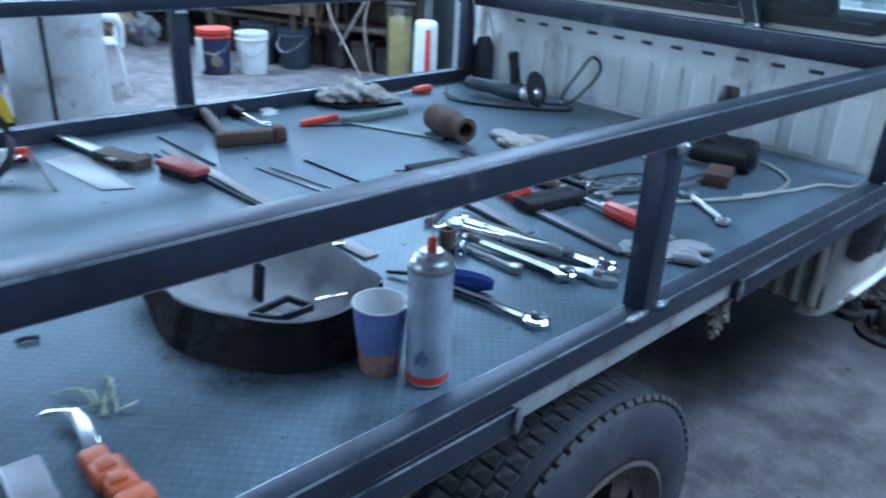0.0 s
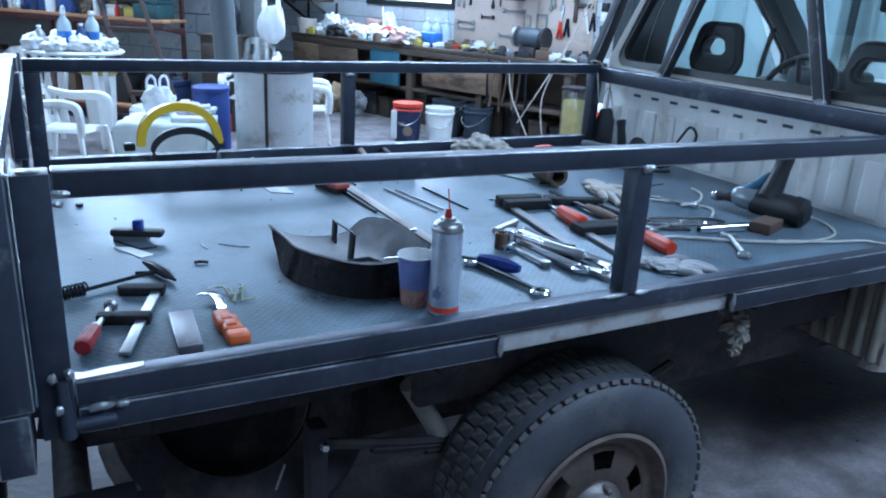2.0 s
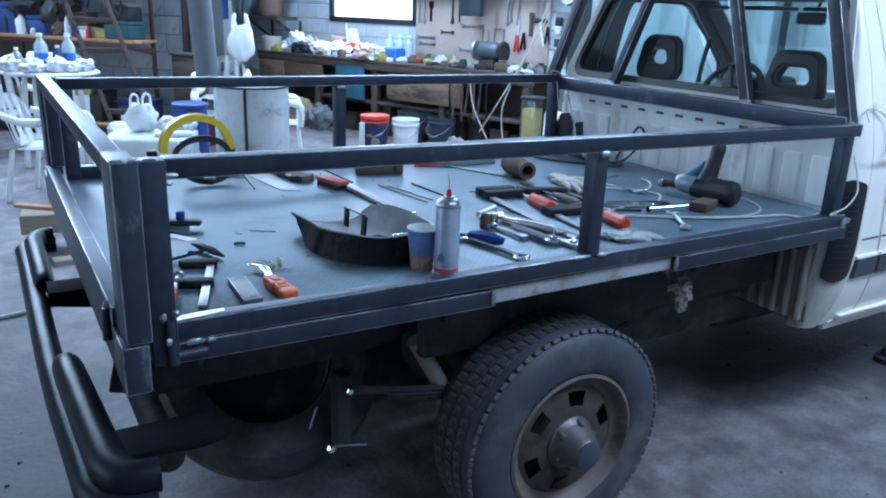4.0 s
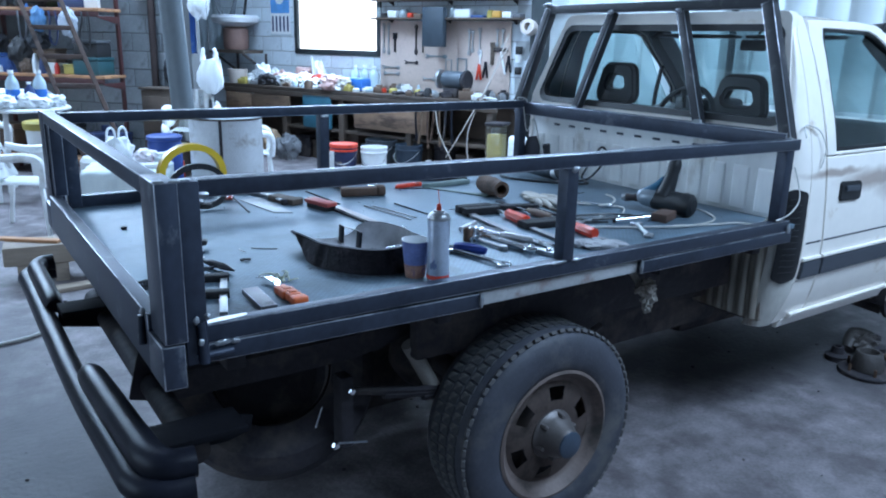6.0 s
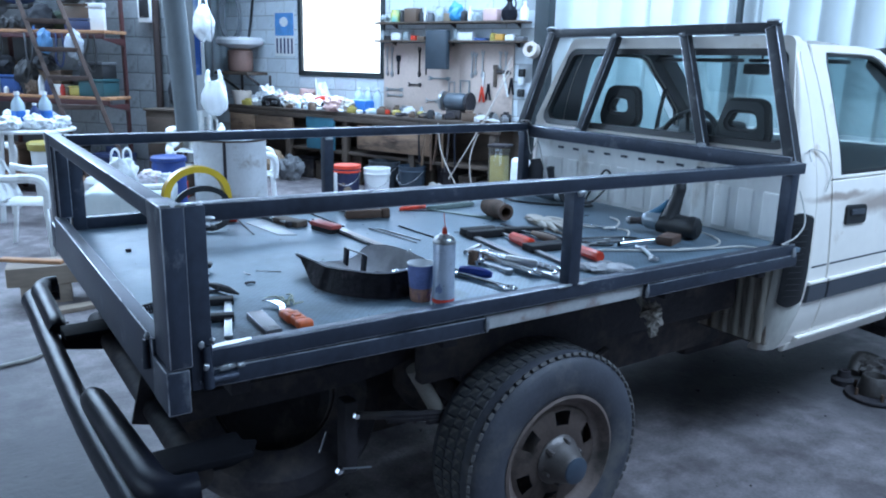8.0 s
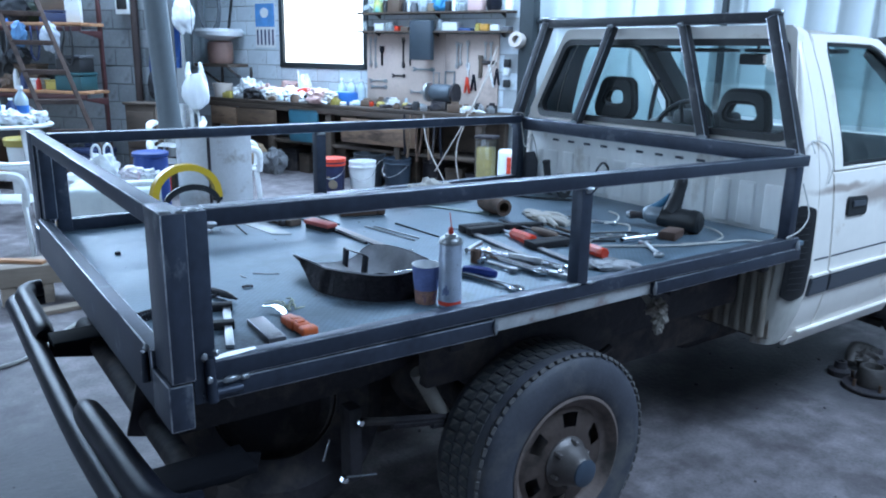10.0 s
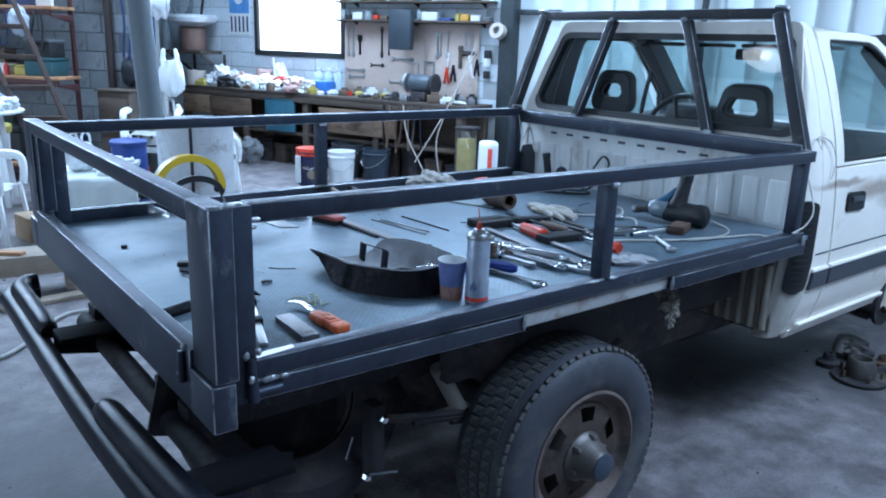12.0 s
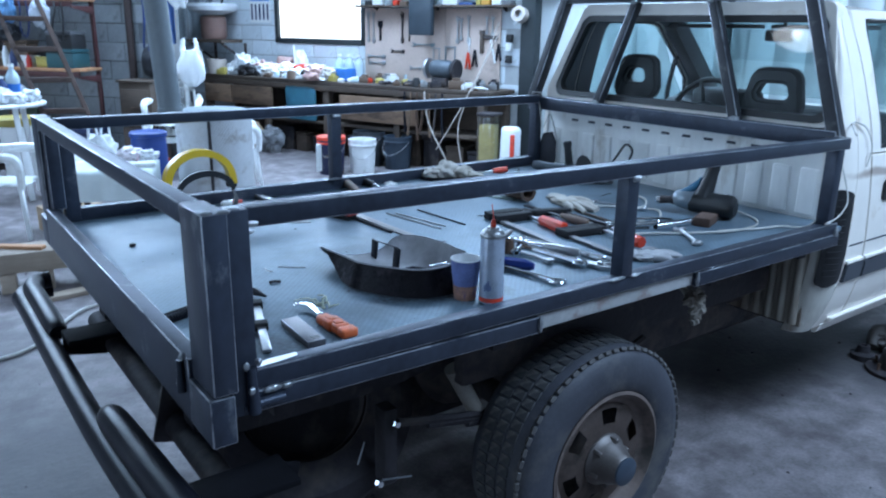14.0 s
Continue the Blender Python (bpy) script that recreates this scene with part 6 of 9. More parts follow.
box(b, 0, 0.16, -0.03, 0.03, 0, 0.025, 0.003)
solo("wood_offcut", b, M_WOOD_DK, between((0.55, 1.43), (0.60, 1.27))[0], "dark rectangular wood offcut", "wood offcut")
# rusty pipe fitting with a pale rag
pf = thing("rusty_fitting", between((1.470, 1.14), (1.425, 0.90))[0] @ Matrix.Diagonal((1.3, 1.1, 1.1, 1)), "short rusty iron pipe fitting lying on its side", "pipe fitting")
b = bm_new()
lathe(b, [(0.02, 0.0), (0.036, 0.0), (0.040, 0.02), (0.036, 0.05), (0.040, 0.07), (0.036, 0.10), (0.030, 0.12), (0.034, 0.14), (0.022, 0.14), (0.02, 0.0)], 20, Matrix.Translation((0, 0, 0.040)) @ Matrix.Rotation(radians(90), 4, "Y"))
part("body", b, M_RUST, pf)


def glove(p, q, material, label, k=1.0, seed=0):
    """A limp glove: cuff at p, fingers towards q."""
    m, ln = between(p, q)
    g = thing("work_glove", m, label, "glove", "gloves on the tray")
    b = bm_new()
    blob(b, (ln * 0.36, 0, 0.011), (ln * 0.30, 0.048 * k, 0.015), seed, 0.22, 2.2, 4, 0.0006, 0.22)
    blob(b, (ln * 0.10, 0.004, 0.010), (ln * 0.16, 0.036 * k, 0.013), seed + 1, 0.22, 2.4, 4, 0.0006, 0.22)
    part("palm", b, material, g, smooth=60)
    for i in range(4):
        y0 = (-0.030 + 0.020 * i) * k
        b = bm_new()
        l2 = ln * (1.0, 0.96, 0.90, 0.80)[(i + seed) % 4]
        sweep(b, [(ln * 0.52, y0 * 0.8, 0.011), (ln * 0.72, y0 * 1.3, 0.015), (l2, y0 * 1.7 + 0.008 * (-1) ** i, 0.009)], [0.013 * k, 0.012 * k, 0.008 * k], 8, 4)
        part("finger", b, material, g, smooth=60)
    b = bm_new()
    sweep(b, [(ln * 0.30, 0.03 * k, 0.010), (ln * 0.45, 0.065 * k, 0.014), (ln * 0.60, 0.075 * k, 0.009)], [0.015 * k, 0.012 * k, 0.008 * k], 8, 4)
    part("thumb", b, material, g, smooth=60)
    return g


glove((1.60, 0.985), (1.515, 0.675), M_CLOTH, "limp pale cotton work glove beside the rusty fitting", 1.15, 3)
# dark files and handles in the heap
fl = thing("file", between((1.342, 0.525), (1.360, 0.88))[0], "flat file with a dark wooden handle", "file")
b = bm_new()
lathe(b, [(0, 0), (0.012, 0.002), (0.016, 0.03), (0.015, 0.10), (0.010, 0.15), (0, 0.15)], 12, Matrix.Translation((0, 0, 0.017)) @ Matrix.Rotation(radians(90), 4, "Y"))
part("handle", b, M_HANDLEWOOD, fl)
b = bm_new()
box(b, 0.145, 0.37, -0.010, 0.010, 0.010, 0.016, 0.001)
part("blade", b, M_BLACK, fl)
b = bm_new()
prism(b, [(1.262, 0.800), (1.300, 0.765), (1.440, 0.715), (1.462, 0.730), (1.450, 0.755), (1.330, 0.800), (1.285, 0.835)], 0.022, None, 0.003)
solo("clamp_jaw", b, M_JAW, T(0, 0, ZB), "black cast clamp jaw lying loose among the tools", "clamp jaw")
rod((1.43, 0.78), (1.415, 0.46), 0.007, M_BLACK, "dark steel bar among the clamps")
rod((1.50, 0.75), (1.46, 0.48), 0.006, M_WOOD_DK, "thin wooden stick among the clamps", "wooden_stick")
rod((1.04, 0.62), (0.93, 0.56), 0.010, M_DULLMETAL, "short steel socket extension", "socket_extension")


def spanner(p, q, r=0.011, label="chrome combination spanner", ring=True, head=0.022, name="spanner", material=None, z=0.0):
    m, ln = between(p, q)
    s = thing(name, m @ Matrix.Translation((0, 0, z)), label, "spanner", "spanners on the tray")
    b = bm_new()
    sweep(b, [(0.01, 0, 0.009), (ln * 0.2, 0, 0.010), (ln * 0.8, 0, 0.010), (ln - 0.01, 0, 0.009)], [r * 0.9, r * 0.75, r * 0.75, r * 0.9], 8)
    part("shank", b, material or M_CHROME, s)
    b = bm_new()
    k = 18
    o = [(head * math.cos(2 * math.pi * i / k), head * math.sin(2 * math.pi * i / k)) for i in range(k)]
    if ring:
        sweep(b, [(ln + head * 0.8 * math.cos(2 * math.pi * i / k), head * 0.8 * math.sin(2 * math.pi * i / k), 0.009) for i in range(k + 1)], 0.007, 8)
    else:
        prism(b, o, 0.016, Matrix.Translation((ln, 0, 0.002)), 0.003)
    part("ring_end", b, material or M_CHROME, s)
    b = bm_new()
    jaw = [(-0.016, -0.021), (0.004, -0.024), (0.016, -0.012), (0.018, 0.012), (0.004, 0.024), (-0.016, 0.021), (-0.018, 0.010), (-0.002, 0.009), (-0.002, -0.009), (-0.018, -0.010)]
    prism(b, jaw, 0.011, Matrix.Translation((-0.004, 0, 0.004)), 0.0015)
    part("open_end", b, material or M_CHROME, s)
    return s


spanner((0.742, 0.345), (0.788, 0.120), 0.010, "chrome combination spanner lying near the tray edge")
spanner((0.930, 0.505), (0.962, 0.200), 0.015, "long chrome spanner in the tool heap", True, 0.021, z=0.006)
spanner((0.998, 0.515), (1.052, 0.175), 0.016, "large chrome spanner in the tool heap", True, 0.025, z=0.006)
spanner((0.965, 0.47), (1.00, 0.30), 0.009, "dark oily spanner in the tool heap", True, 0.016, material=M_BLACK)
spanner((0.90, 0.43), (0.91, 0.28), 0.008, "small dull spanner in the tool heap", False, 0.014, material=M_DULLMETAL)
spanner((1.585, 0.300), (1.487, 0.155), 0.010, "dull steel spanner lying alone", True, 0.016, material=M_DULLMETAL)
spanner((1.44, 0.50), (1.60, 0.42), 0.008, "small bright chrome spanner", True, 0.015)
spanner((1.40, 0.43), (1.55, 0.45), 0.007, "small dull steel spanner", False, 0.014, material=M_DULLMETAL)
spanner((1.66, 0.78), (1.74, 0.60), 0.008, "chrome socket spanner near the polisher", True, 0.014)
# socket ratchet lying over the heap
ra = thing("socket_ratchet", between((0.925, 0.470), (1.012, 0.235))[0] @ Matrix.Translation((0, 0, 0.016)), "chrome socket ratchet with a knurled steel grip", "ratchet", "spanners on the tray")
b = bm_new()
lathe(b, [(0, 0), (0.019, 0), (0.021, 0.006), (0.021, 0.020), (0.017, 0.026), (0, 0.026)], 20)
part("head", b, M_CHROME, ra)
b = bm_new()
cyl(b, (0.016, 0, 0.013), (0.115, 0, 0.013), 0.009, 0.008, 12)
part("shaft", b, M_CHROME, ra)
b = bm_new()
lathe(b, [(0, 0), (0.011, 0.002), (0.0135, 0.02), (0.0125, 0.07), (0.0145, 0.115), (0.010, 0.125), (0, 0.125)], 14, Matrix.Translation((0.112, 0, 0.0135)) @ Matrix.Rotation(radians(90), 4, "Y"))
part("grip", b, M_DULLMETAL, ra)
b = bm_new()
lathe(b, [(0.007, 0), (0.0125, 0), (0.0125, 0.034), (0.007, 0.034), (0.007, 0)], 14, Matrix.Translation((0, 0, 0.0125)) @ Matrix.Rotation(radians(90), 4, "Y"))
solo("socket", b, M_CHROME, T(0.872, 0.395, ZB, 40), "short chrome socket lying on its side", "socket")
# adjustable spanner
ad = thing("adjustable_spanner", between((0.965, 0.245), (1.035, 0.125))[0], "worn steel adjustable spanner", "spanner", "spanners on the tray")
b = bm_new()
prism(b, [(0.0, -0.008), (0.075, -0.012), (0.10, -0.03), (0.14, -0.026), (0.13, -0.006), (0.105, -0.004), (0.105, 0.012), (0.135, 0.012), (0.14, 0.03), (0.11, 0.038), (0.075, 0.014), (0.0, 0.008)], 0.016, None, 0.003)
part("body", b, M_DULLMETAL, ad)
b = bm_new()
cyl(b, (0.088, -0.012, 0.016), (0.105, -0.012, 0.016), 0.009, None, 12)
part("knurl", b, M_CHROME, ad)
# blue ratchet handle with sockets
rt = thing("blue_screwdriver", between((0.752, 0.345), (0.826, 0.222))[0], "thick blue plastic screwdriver handle", "screwdriver")
b = bm_new()
lathe(b, [(0, 0), (0.014, 0.003), (0.019, 0.03), (0.019, 0.08), (0.014, 0.105), (0.010, 0.115), (0, 0.116)], 8, Matrix.Translation((0, 0, 0.019)) @ Matrix.Rotation(radians(90), 4, "Y"))
part("handle", b, M_BLUE, rt)
b = bm_new()
cyl(b, (0, 0, 0.018), (-0.09, 0, 0.008), 0.005, None, 8)
part("shaft", b, M_CHROME, rt)
b = bm_new()
lathe(b, [(0.012, 0), (0.017, 0), (0.017, 0.045), (0.012, 0.045), (0.012, 0)], 16)
solo("socket", b, M_RUST, T(0.880, 0.445), "rusty brown socket standing upright", "socket")
# tubular socket key
b = bm_new()
lathe(b, [(0.009, 0), (0.0135, 0), (0.0135, 0.225), (0.009, 0.225), (0.009, 0)], 16, Matrix.Translation((0, 0, 0.0135)) @ Matrix.Rotation(radians(90), 4, "Y"))
solo("tube_spanner", b, M_CHROME, between((1.53, 0.368), (1.752, 0.338))[0], "bright tubular box spanner", "spanner", "spanners on the tray")
b = bm_new()
box(b, -0.056, 0.056, -0.032, 0.032, 0, 0.034, 0.004)
solo("wood_block", b, mat("brown_block", (0.10, 0.055, 0.04), 0.7, 0, 0.25, 9), T(1.770, 0.325, ZB, 20), "small reddish-brown wood block", "wood block")
# thin pale glove by the post
glove((1.165, 0.205), (1.285, 0.065), mat("thin_grey_glove", (0.28, 0.28, 0.29), 0.45, 0, 0.25, 14, 0.4, 60), "thin pale grey glove crumpled by the post", 1.0, 6)
# angle grinder by the left of the cab
ag = thing("angle_grinder", between((1.935, 1.38), (1.985, 1.12))[0], "grey and black angle grinder with an upright side handle", "angle grinder")
b = bm_new()
lathe(b, [(0, -0.10), (0.022, -0.10), (0.026, -0.06), (0.024, 0.0), (0.032, 0.06), (0.034, 0.13), (0.030, 0.15), (0, 0.15)], 16, Matrix.Translation((0.03, 0, 0.045)) @ Matrix.Rotation(radians(90), 4, "Y"))
part("body", b, mat("grinder_grey", (0.07, 0.085, 0.10), 0.35, 0.3, 0.15, 12), ag)
b = bm_new()
blob(b, (0.20, 0, 0.045), (0.045, 0.038, 0.035), 3, 0.06, 2, 3)
part("gear_head", b, M_DULLMETAL, ag)
b = bm_new()
lathe(b, [(0, -0.004), (0.062, -0.004), (0.064, 0.0), (0.062, 0.004), (0, 0.004)], 32, Matrix.Translation((0.225, 0.0, 0.066)) @ Matrix.Rotation(radians(72), 4, "Y"))
part("disc_guard", b, M_PLASTIC_BK, ag)
b = bm_new()
lathe(b, [(0, 0), (0.014, 0.0), (0.020, 0.02), (0.018, 0.10), (0.022, 0.125), (0.016, 0.132), (0, 0.132)], 14, Matrix.Translation((0.14, 0.0, 0.055)) @ Matrix.Rotation(radians(-10), 4, "Y"))
part("side_handle", b, M_PLASTIC_BK, ag)
b = bm_new()
sweep(b, [(1.86, 1.50, ZB + 0.02), (1.80, 1.42, ZB + 0.006), (1.82, 1.30, ZB + 0.006), (1.92, 1.15, ZB + 0.006), (2.05, 1.05, ZB + 0.006), (2.10, 1.14, ZB + 0.02), (2.12, 1.09, ZB + 0.12), (2.125, 1.04, ZB + 0.185), (2.125, 1.0, ZB + 0.15), (2.12, 1.05, ZB + 0.07), (2.08, 1.12, ZB + 0.006), (2.0, 1.3, ZB + 0.005), (2.08, 1.5, ZB + 0.006)], 0.0055, 6, 6)
solo("black_cable", b, M_PLASTIC_BK, Matrix(), "black mains cable looped against the cab", "cable")
# big angle polisher
po = thing("angle_polisher", Matrix.Translation((1.885, 0.412, ZB)) @ Matrix.Diagonal((0.87, 0.87, 0.90, 1)), "black and blue angle polisher with an upright grip", "polisher")
b = bm_new()
sweep(b, [(-0.016, 0.062, 0.056), (-0.008, 0.030, 0.056), (0.004, -0.018, 0.055), (0.006, -0.026, 0.055), (0.020, -0.085, 0.054), (0.022, -0.092, 0.054), (0.030, -0.124, 0.053), (0.033, -0.135, 0.053)], [0.046, 0.047, 0.048, 0.052, 0.051, 0.055, 0.050, 0.036], 22)
part("motor", b, M_PLASTIC_BK, po)
b = bm_new()
sweep(b, [(-0.014, 0.058, 0.060), (-0.026, 0.088, 0.064), (-0.040, 0.120, 0.060), (-0.047, 0.136, 0.056)], [0.047, 0.047, 0.040, 0.026], 18, 3)
part("gear_case", b, mat("polisher_metal", (0.26, 0.30, 0.33), 0.32, 0.5, 0.15, 12), po, "dull silver gear case")
b = bm_new()
sweep(b, [(-0.046, 0.134, 0.054), (-0.058, 0.160, 0.051), (-0.075, 0.200, 0.046)], [0.022, 0.016, 0.020], 12)
part("spindle", b, M_UNDER, po)
b = bm_new()
sweep(b, [(-0.072, 0.192, 0.048), (-0.080, 0.212, 0.045)], [0.021, 0.014], 12)
part("spindle_nut", b, M_CHROME, po)
b = bm_new()
sweep(b, [(-0.004, 0.014, 0.080), (0.010, 0.008, 0.125), (0.026, 0.002, 0.185), (0.034, 0.000, 0.222), (0.038, -0.001, 0.250)], [0.046, 0.037, 0.030, 0.032, 0.024], 16, 4)
part("grip", b, M_PLASTIC_BK, po)
b = bm_new()
sweep(b, [(-0.040, 0.100, 0.088), (-0.024, 0.066, 0.112), (-0.010, 0.046, 0.138), (0.004, 0.034, 0.166)], [0.018, 0.019, 0.014, 0.006], 12, 3)
part("blue_shell", b, mat("polisher_blue", (0.04, 0.13, 0.21), 0.35, 0.1, 0.1, 12), po, "steel-blue plastic shell")
b = bm_new()
sweep(b, [(1.30, 0.43, ZB + 0.006), (1.40, 0.47, ZB + 0.012), (1.50, 0.43, ZB + 0.010), (1.62, 0.40, ZB + 0.012), (1.70, 0.43, ZB + 0.006), (1.62, 0.50, ZB + 0.006), (1.46, 0.52, ZB + 0.010), (1.40, 0.46, ZB + 0.008), (1.52, 0.39, ZB + 0.006)], 0.0042, 6, 6)
solo("black_wire", b, M_PLASTIC_BK, Matrix(), "tangled thin black wire beside the polisher", "wire")
for k, pts in enumerate((((1.97, 0.42, 0.03), (2.02, 0.30, 0.006), (1.92, 0.20, 0.006), (1.75, 0.19, 0.006), (1.55, 0.28, 0.006), (1.40, 0.36, 0.006), (1.30, 0.30, 0.006)), ((2.10, 0.01, 0.075), (2.07, 0.035, 0.05), (2.03, 0.07, 0.006), (1.97, 0.13, 0.006), (1.85, 0.16, 0.006), (1.70, 0.22, 0.006)), ((1.93, 0.80, 0.006), (1.90, 0.72, 0.006), (1.80, 0.64, 0.006), (1.64, 0.56, 0.03)), ((1.60, 0.93, 0.01), (1.58, 0.80, 0.008), (1.72, 0.66, 0.006), (1.78, 0.56, 0.006), (1.70, 0.48, 0.006)))):
    b = bm_new()
    sweep(b, [(x, y, ZB + z) for x, y, z in pts], 0.0045, 6, 6)
    solo("loose_string", b, M_CORD, Matrix(), "thin pale cord trailing across the tray", "cord", "cords on the tray")
b = bm_new()
sweep(b, [(2.02, -0.008, 1.012), (2.10, -0.012, 1.03), (2.16, -0.008, 1.075), (2.19, 0.02, 1.13), (2.185, 0.045, 1.20)], 0.003, 6, 5)
sweep(b, [(2.16, 0.0, 1.325), (2.235, 0.058, 1.357), (2.281, 0.060, 1.358), (2.341, 0.050, 1.334), (2.383, 0.040, 1.268), (2.372, 0.036, 1.225), (2.359, 0.036, 1.185)], 0.0025, 6, 5)
solo("tie_wire", b, M_CORD, Matrix(), "thin wire tied to the rail beside the cab", "wire")
b = bm_new()
sweep(b, [(2.12, 1.66, 1.35), (2.10, 1.62, 1.28), (2.11, 1.60, 1.18), (2.13, 1.57, 1.25), (2.12, 1.50, 1.12)], 0.003, 6, 5)
sweep(b, [(2.13, 1.70, 1.34), (2.08, 1.66, 1.36), (2.10, 1.62, 1.36), (2.14, 1.64, 1.33)], 0.003, 6, 5)
solo("tie_wire", b, M_CORD, Matrix(), "thin wire knotted round the rail corner", "wire")
b = bm_new()
prism(b, [(-0.045, 0), (0.045, 0), (0.05, 0.11), (0.03, 0.17), (-0.02, 0.18), (-0.045, 0.13)], 0.016, Matrix.Rotation(radians(90), 4, "Z") @ Matrix.Rotation(radians(90), 4, "X"), 0.004)
solo("rubber_flap", b, M_RUBBER, T(2.15, 1.60, ZB, 20), "black rubber flap standing against the cab", "rubber flap")

# ---------- the workshop behind ----------
M_BLUEDK = mat("dark_blue_plastic", (0.02, 0.045, 0.14), 0.45, 0, 0.2, 8)
M_BLUEBR = mat("bright_blue_plastic", (0.03, 0.16, 0.50), 0.4, 0, 0.1, 8)
PAL_BK = mat("black_canvas", (0.02, 0.022, 0.028), 0.85, 0, 0.25, 9, 0.3, 60)
M_PLANK = mat("bright_shelf_plank", (0.44, 0.22, 0.11), 0.75, 0, 0.3, 5, 0.15, 40, (0.16, 0.08, 0.05), 0.3, 4, stretch=(0.25, 1, 1), rand=0.15)
M_CARD = mat("cardboard", (0.36, 0.25, 0.16), 0.85, 0, 0.15, 5, 0.1, 60)
M_SACK = mat("woven_sack", (0.52, 0.50, 0.47), 0.85, 0, 0.15, 9, 0.3, 90, (0.35, 0.31, 0.27), 0.3, 6)
M_MESHDRUM = mat("perforated_sheet", (0.58, 0.60, 0.62), 0.5, 0.3, 0.12, 5, 0, 60, (0.33, 0.30, 0.28), 0.2, 4)
nt = M_MESHDRUM.node_tree
tco = nt.nodes.new("ShaderNodeTexCoord")
wav = []
for sx in (1, -1):
    mp2 = nt.nodes.new("ShaderNodeMapping")
    mp2.inputs["Rotation"].default_value = (0, 0, radians(38 * sx))
    nt.links.new(tco.outputs["UV"], mp2.inputs[0])
    wv = nt.nodes.new("ShaderNodeTexWave")
    wv.inputs["Scale"].default_value = 15.0
    nt.links.new(mp2.outputs[0], wv.inputs["Vector"])
    wav.append(wv)
mm = nt.nodes.new("ShaderNodeMath")
mm.operation = "MULTIPLY"
nt.links.new(wav[0].outputs["Fac"], mm.inputs[0])
nt.links.new(wav[1].outputs["Fac"], mm.inputs[1])
bpn = nt.nodes.new("ShaderNodeBump")
bpn.inputs["Strength"].default_value, bpn.inputs["Distance"].default_value = 0.28, 0.012
nt.links.new(mm.outputs[0], bpn.inputs["Height"])
nt.links.new(bpn.outputs[0], nt.nodes["Principled BSDF"].inputs["Normal"])

# hanging lamp
hl = thing("pendant_lamp", Matrix.Translation((-1.05, 2.63, 3.80)), "hanging workshop lamp with a white shade, lit", "lamp")
b = bm_new()
lathe(b, [(0.03, 0.16), (0.05, 0.14), (0.20, 0.0), (0.205, 0.0), (0.055, 0.145), (0.03, 0.165)], 28)
part("shade", b, glow_mat("lit_lamp_shade", (0.85, 0.93, 1.0), 4), hl)
b = bm_new()
lathe(b, [(0, 0.02), (0.04, 0.03), (0.05, 0.06), (0.03, 0.11), (0, 0.12)], 16)
part("bulb", b, glow_mat("lit_bulb", (0.85, 0.93, 1.0), 12), hl)
b = bm_new()
cyl(b, (0, 0, 0.16), (0, 0, 0.70), 0.006, None, 6)
part("cord", b, M_PLASTIC_BK, hl)


# monobloc chairs
def plastic_chair(m, first=[None]):
    if first[0]:
        return copy_thing(first[0], m)
    c = thing("plastic_chair", m, "white plastic garden armchair", "chair", "white plastic chairs")
    first[0] = c
    b = bmesh.new()
    g = []
    for i in range(9):
        x = -0.22 + 0.44 * i / 8
        g.append([b.verts.new((x, -0.22 + 0.44 * j / 8, 0.43 - 0.015 * (1 - (x / 0.22) ** 2) + (0.01 if j == 0 else 0) - (0.012 if j < 1 else 0))) for j in range(9)])
    for i in range(8):
        for j in range(8):
            b.faces.new((g[i][j], g[i + 1][j], g[i + 1][j + 1], g[i][j + 1]))
    bmesh.ops.solidify(b, geom=b.faces[:], thickness=0.02)
    part("seat", b, M_WHITEPL, c, smooth=60)
    b = bmesh.new()
    g = []
    for i in range(13):
        s = -1 + 2 * i / 12
        g.append([b.verts.new((0.23 * s * (1 - 0.12 * (j / 6) ** 2), 0.20 + 0.12 * j / 6 - 0.05 * s * s, 0.44 + (0.42 - 0.10 * abs(s) ** 3) * j / 6)) for j in range(7)])
    for i in range(12):
        for j in range(6):
            if i % 3 == 1 and 1 <= j <= 4:
                continue
            b.faces.new((g[i][j], g[i + 1][j], g[i + 1][j + 1], g[i][j + 1]))
    bmesh.ops.solidify(b, geom=b.faces[:], thickness=0.012)
    bmesh.ops.recalc_face_normals(b, faces=b.faces)
    part("backrest", b, M_WHITEPL, c, smooth=60)
    for sx in (-1, 1):
        b = bm_new()
        sweep(b, [(sx * 0.26, -0.24, 0.42), (sx * 0.275, -0.25, 0.56), (sx * 0.28, -0.22, 0.645), (sx * 0.28, -0.12, 0.665), (sx * 0.27, 0.08, 0.66), (sx * 0.24, 0.24, 0.70)], [0.030, 0.032, 0.038, 0.040, 0.036, 0.028], 8, 4)
        part("armrest", b, M_WHITEPL, c)
        for yy, fx, fy in ((-0.22, 0.27, -0.26), (0.2, 0.26, 0.27)):
            b = bm_new()
            bar(b, (sx * 0.23, yy, 0.43), (sx * fx, fy, 0.0), 0.045, 0.03, 0.008, (0, 1, 0))
            part("leg", b, M_WHITEPL, c)
    return c


plastic_chair(pose(-0.02, 5.62, 0, 0, 0, 62))
plastic_chair(pose(-0.25, 7.95, 0, 0, 0, 10))
plastic_chair(pose(2.22, 6.40, 0, 0, 0, 72))
plastic_chair(pose(1.92, 7.32, 0.18, 0, 0, -25))
plastic_chair(pose(1.90, 7.28, 0.0, 0, 0, -25))

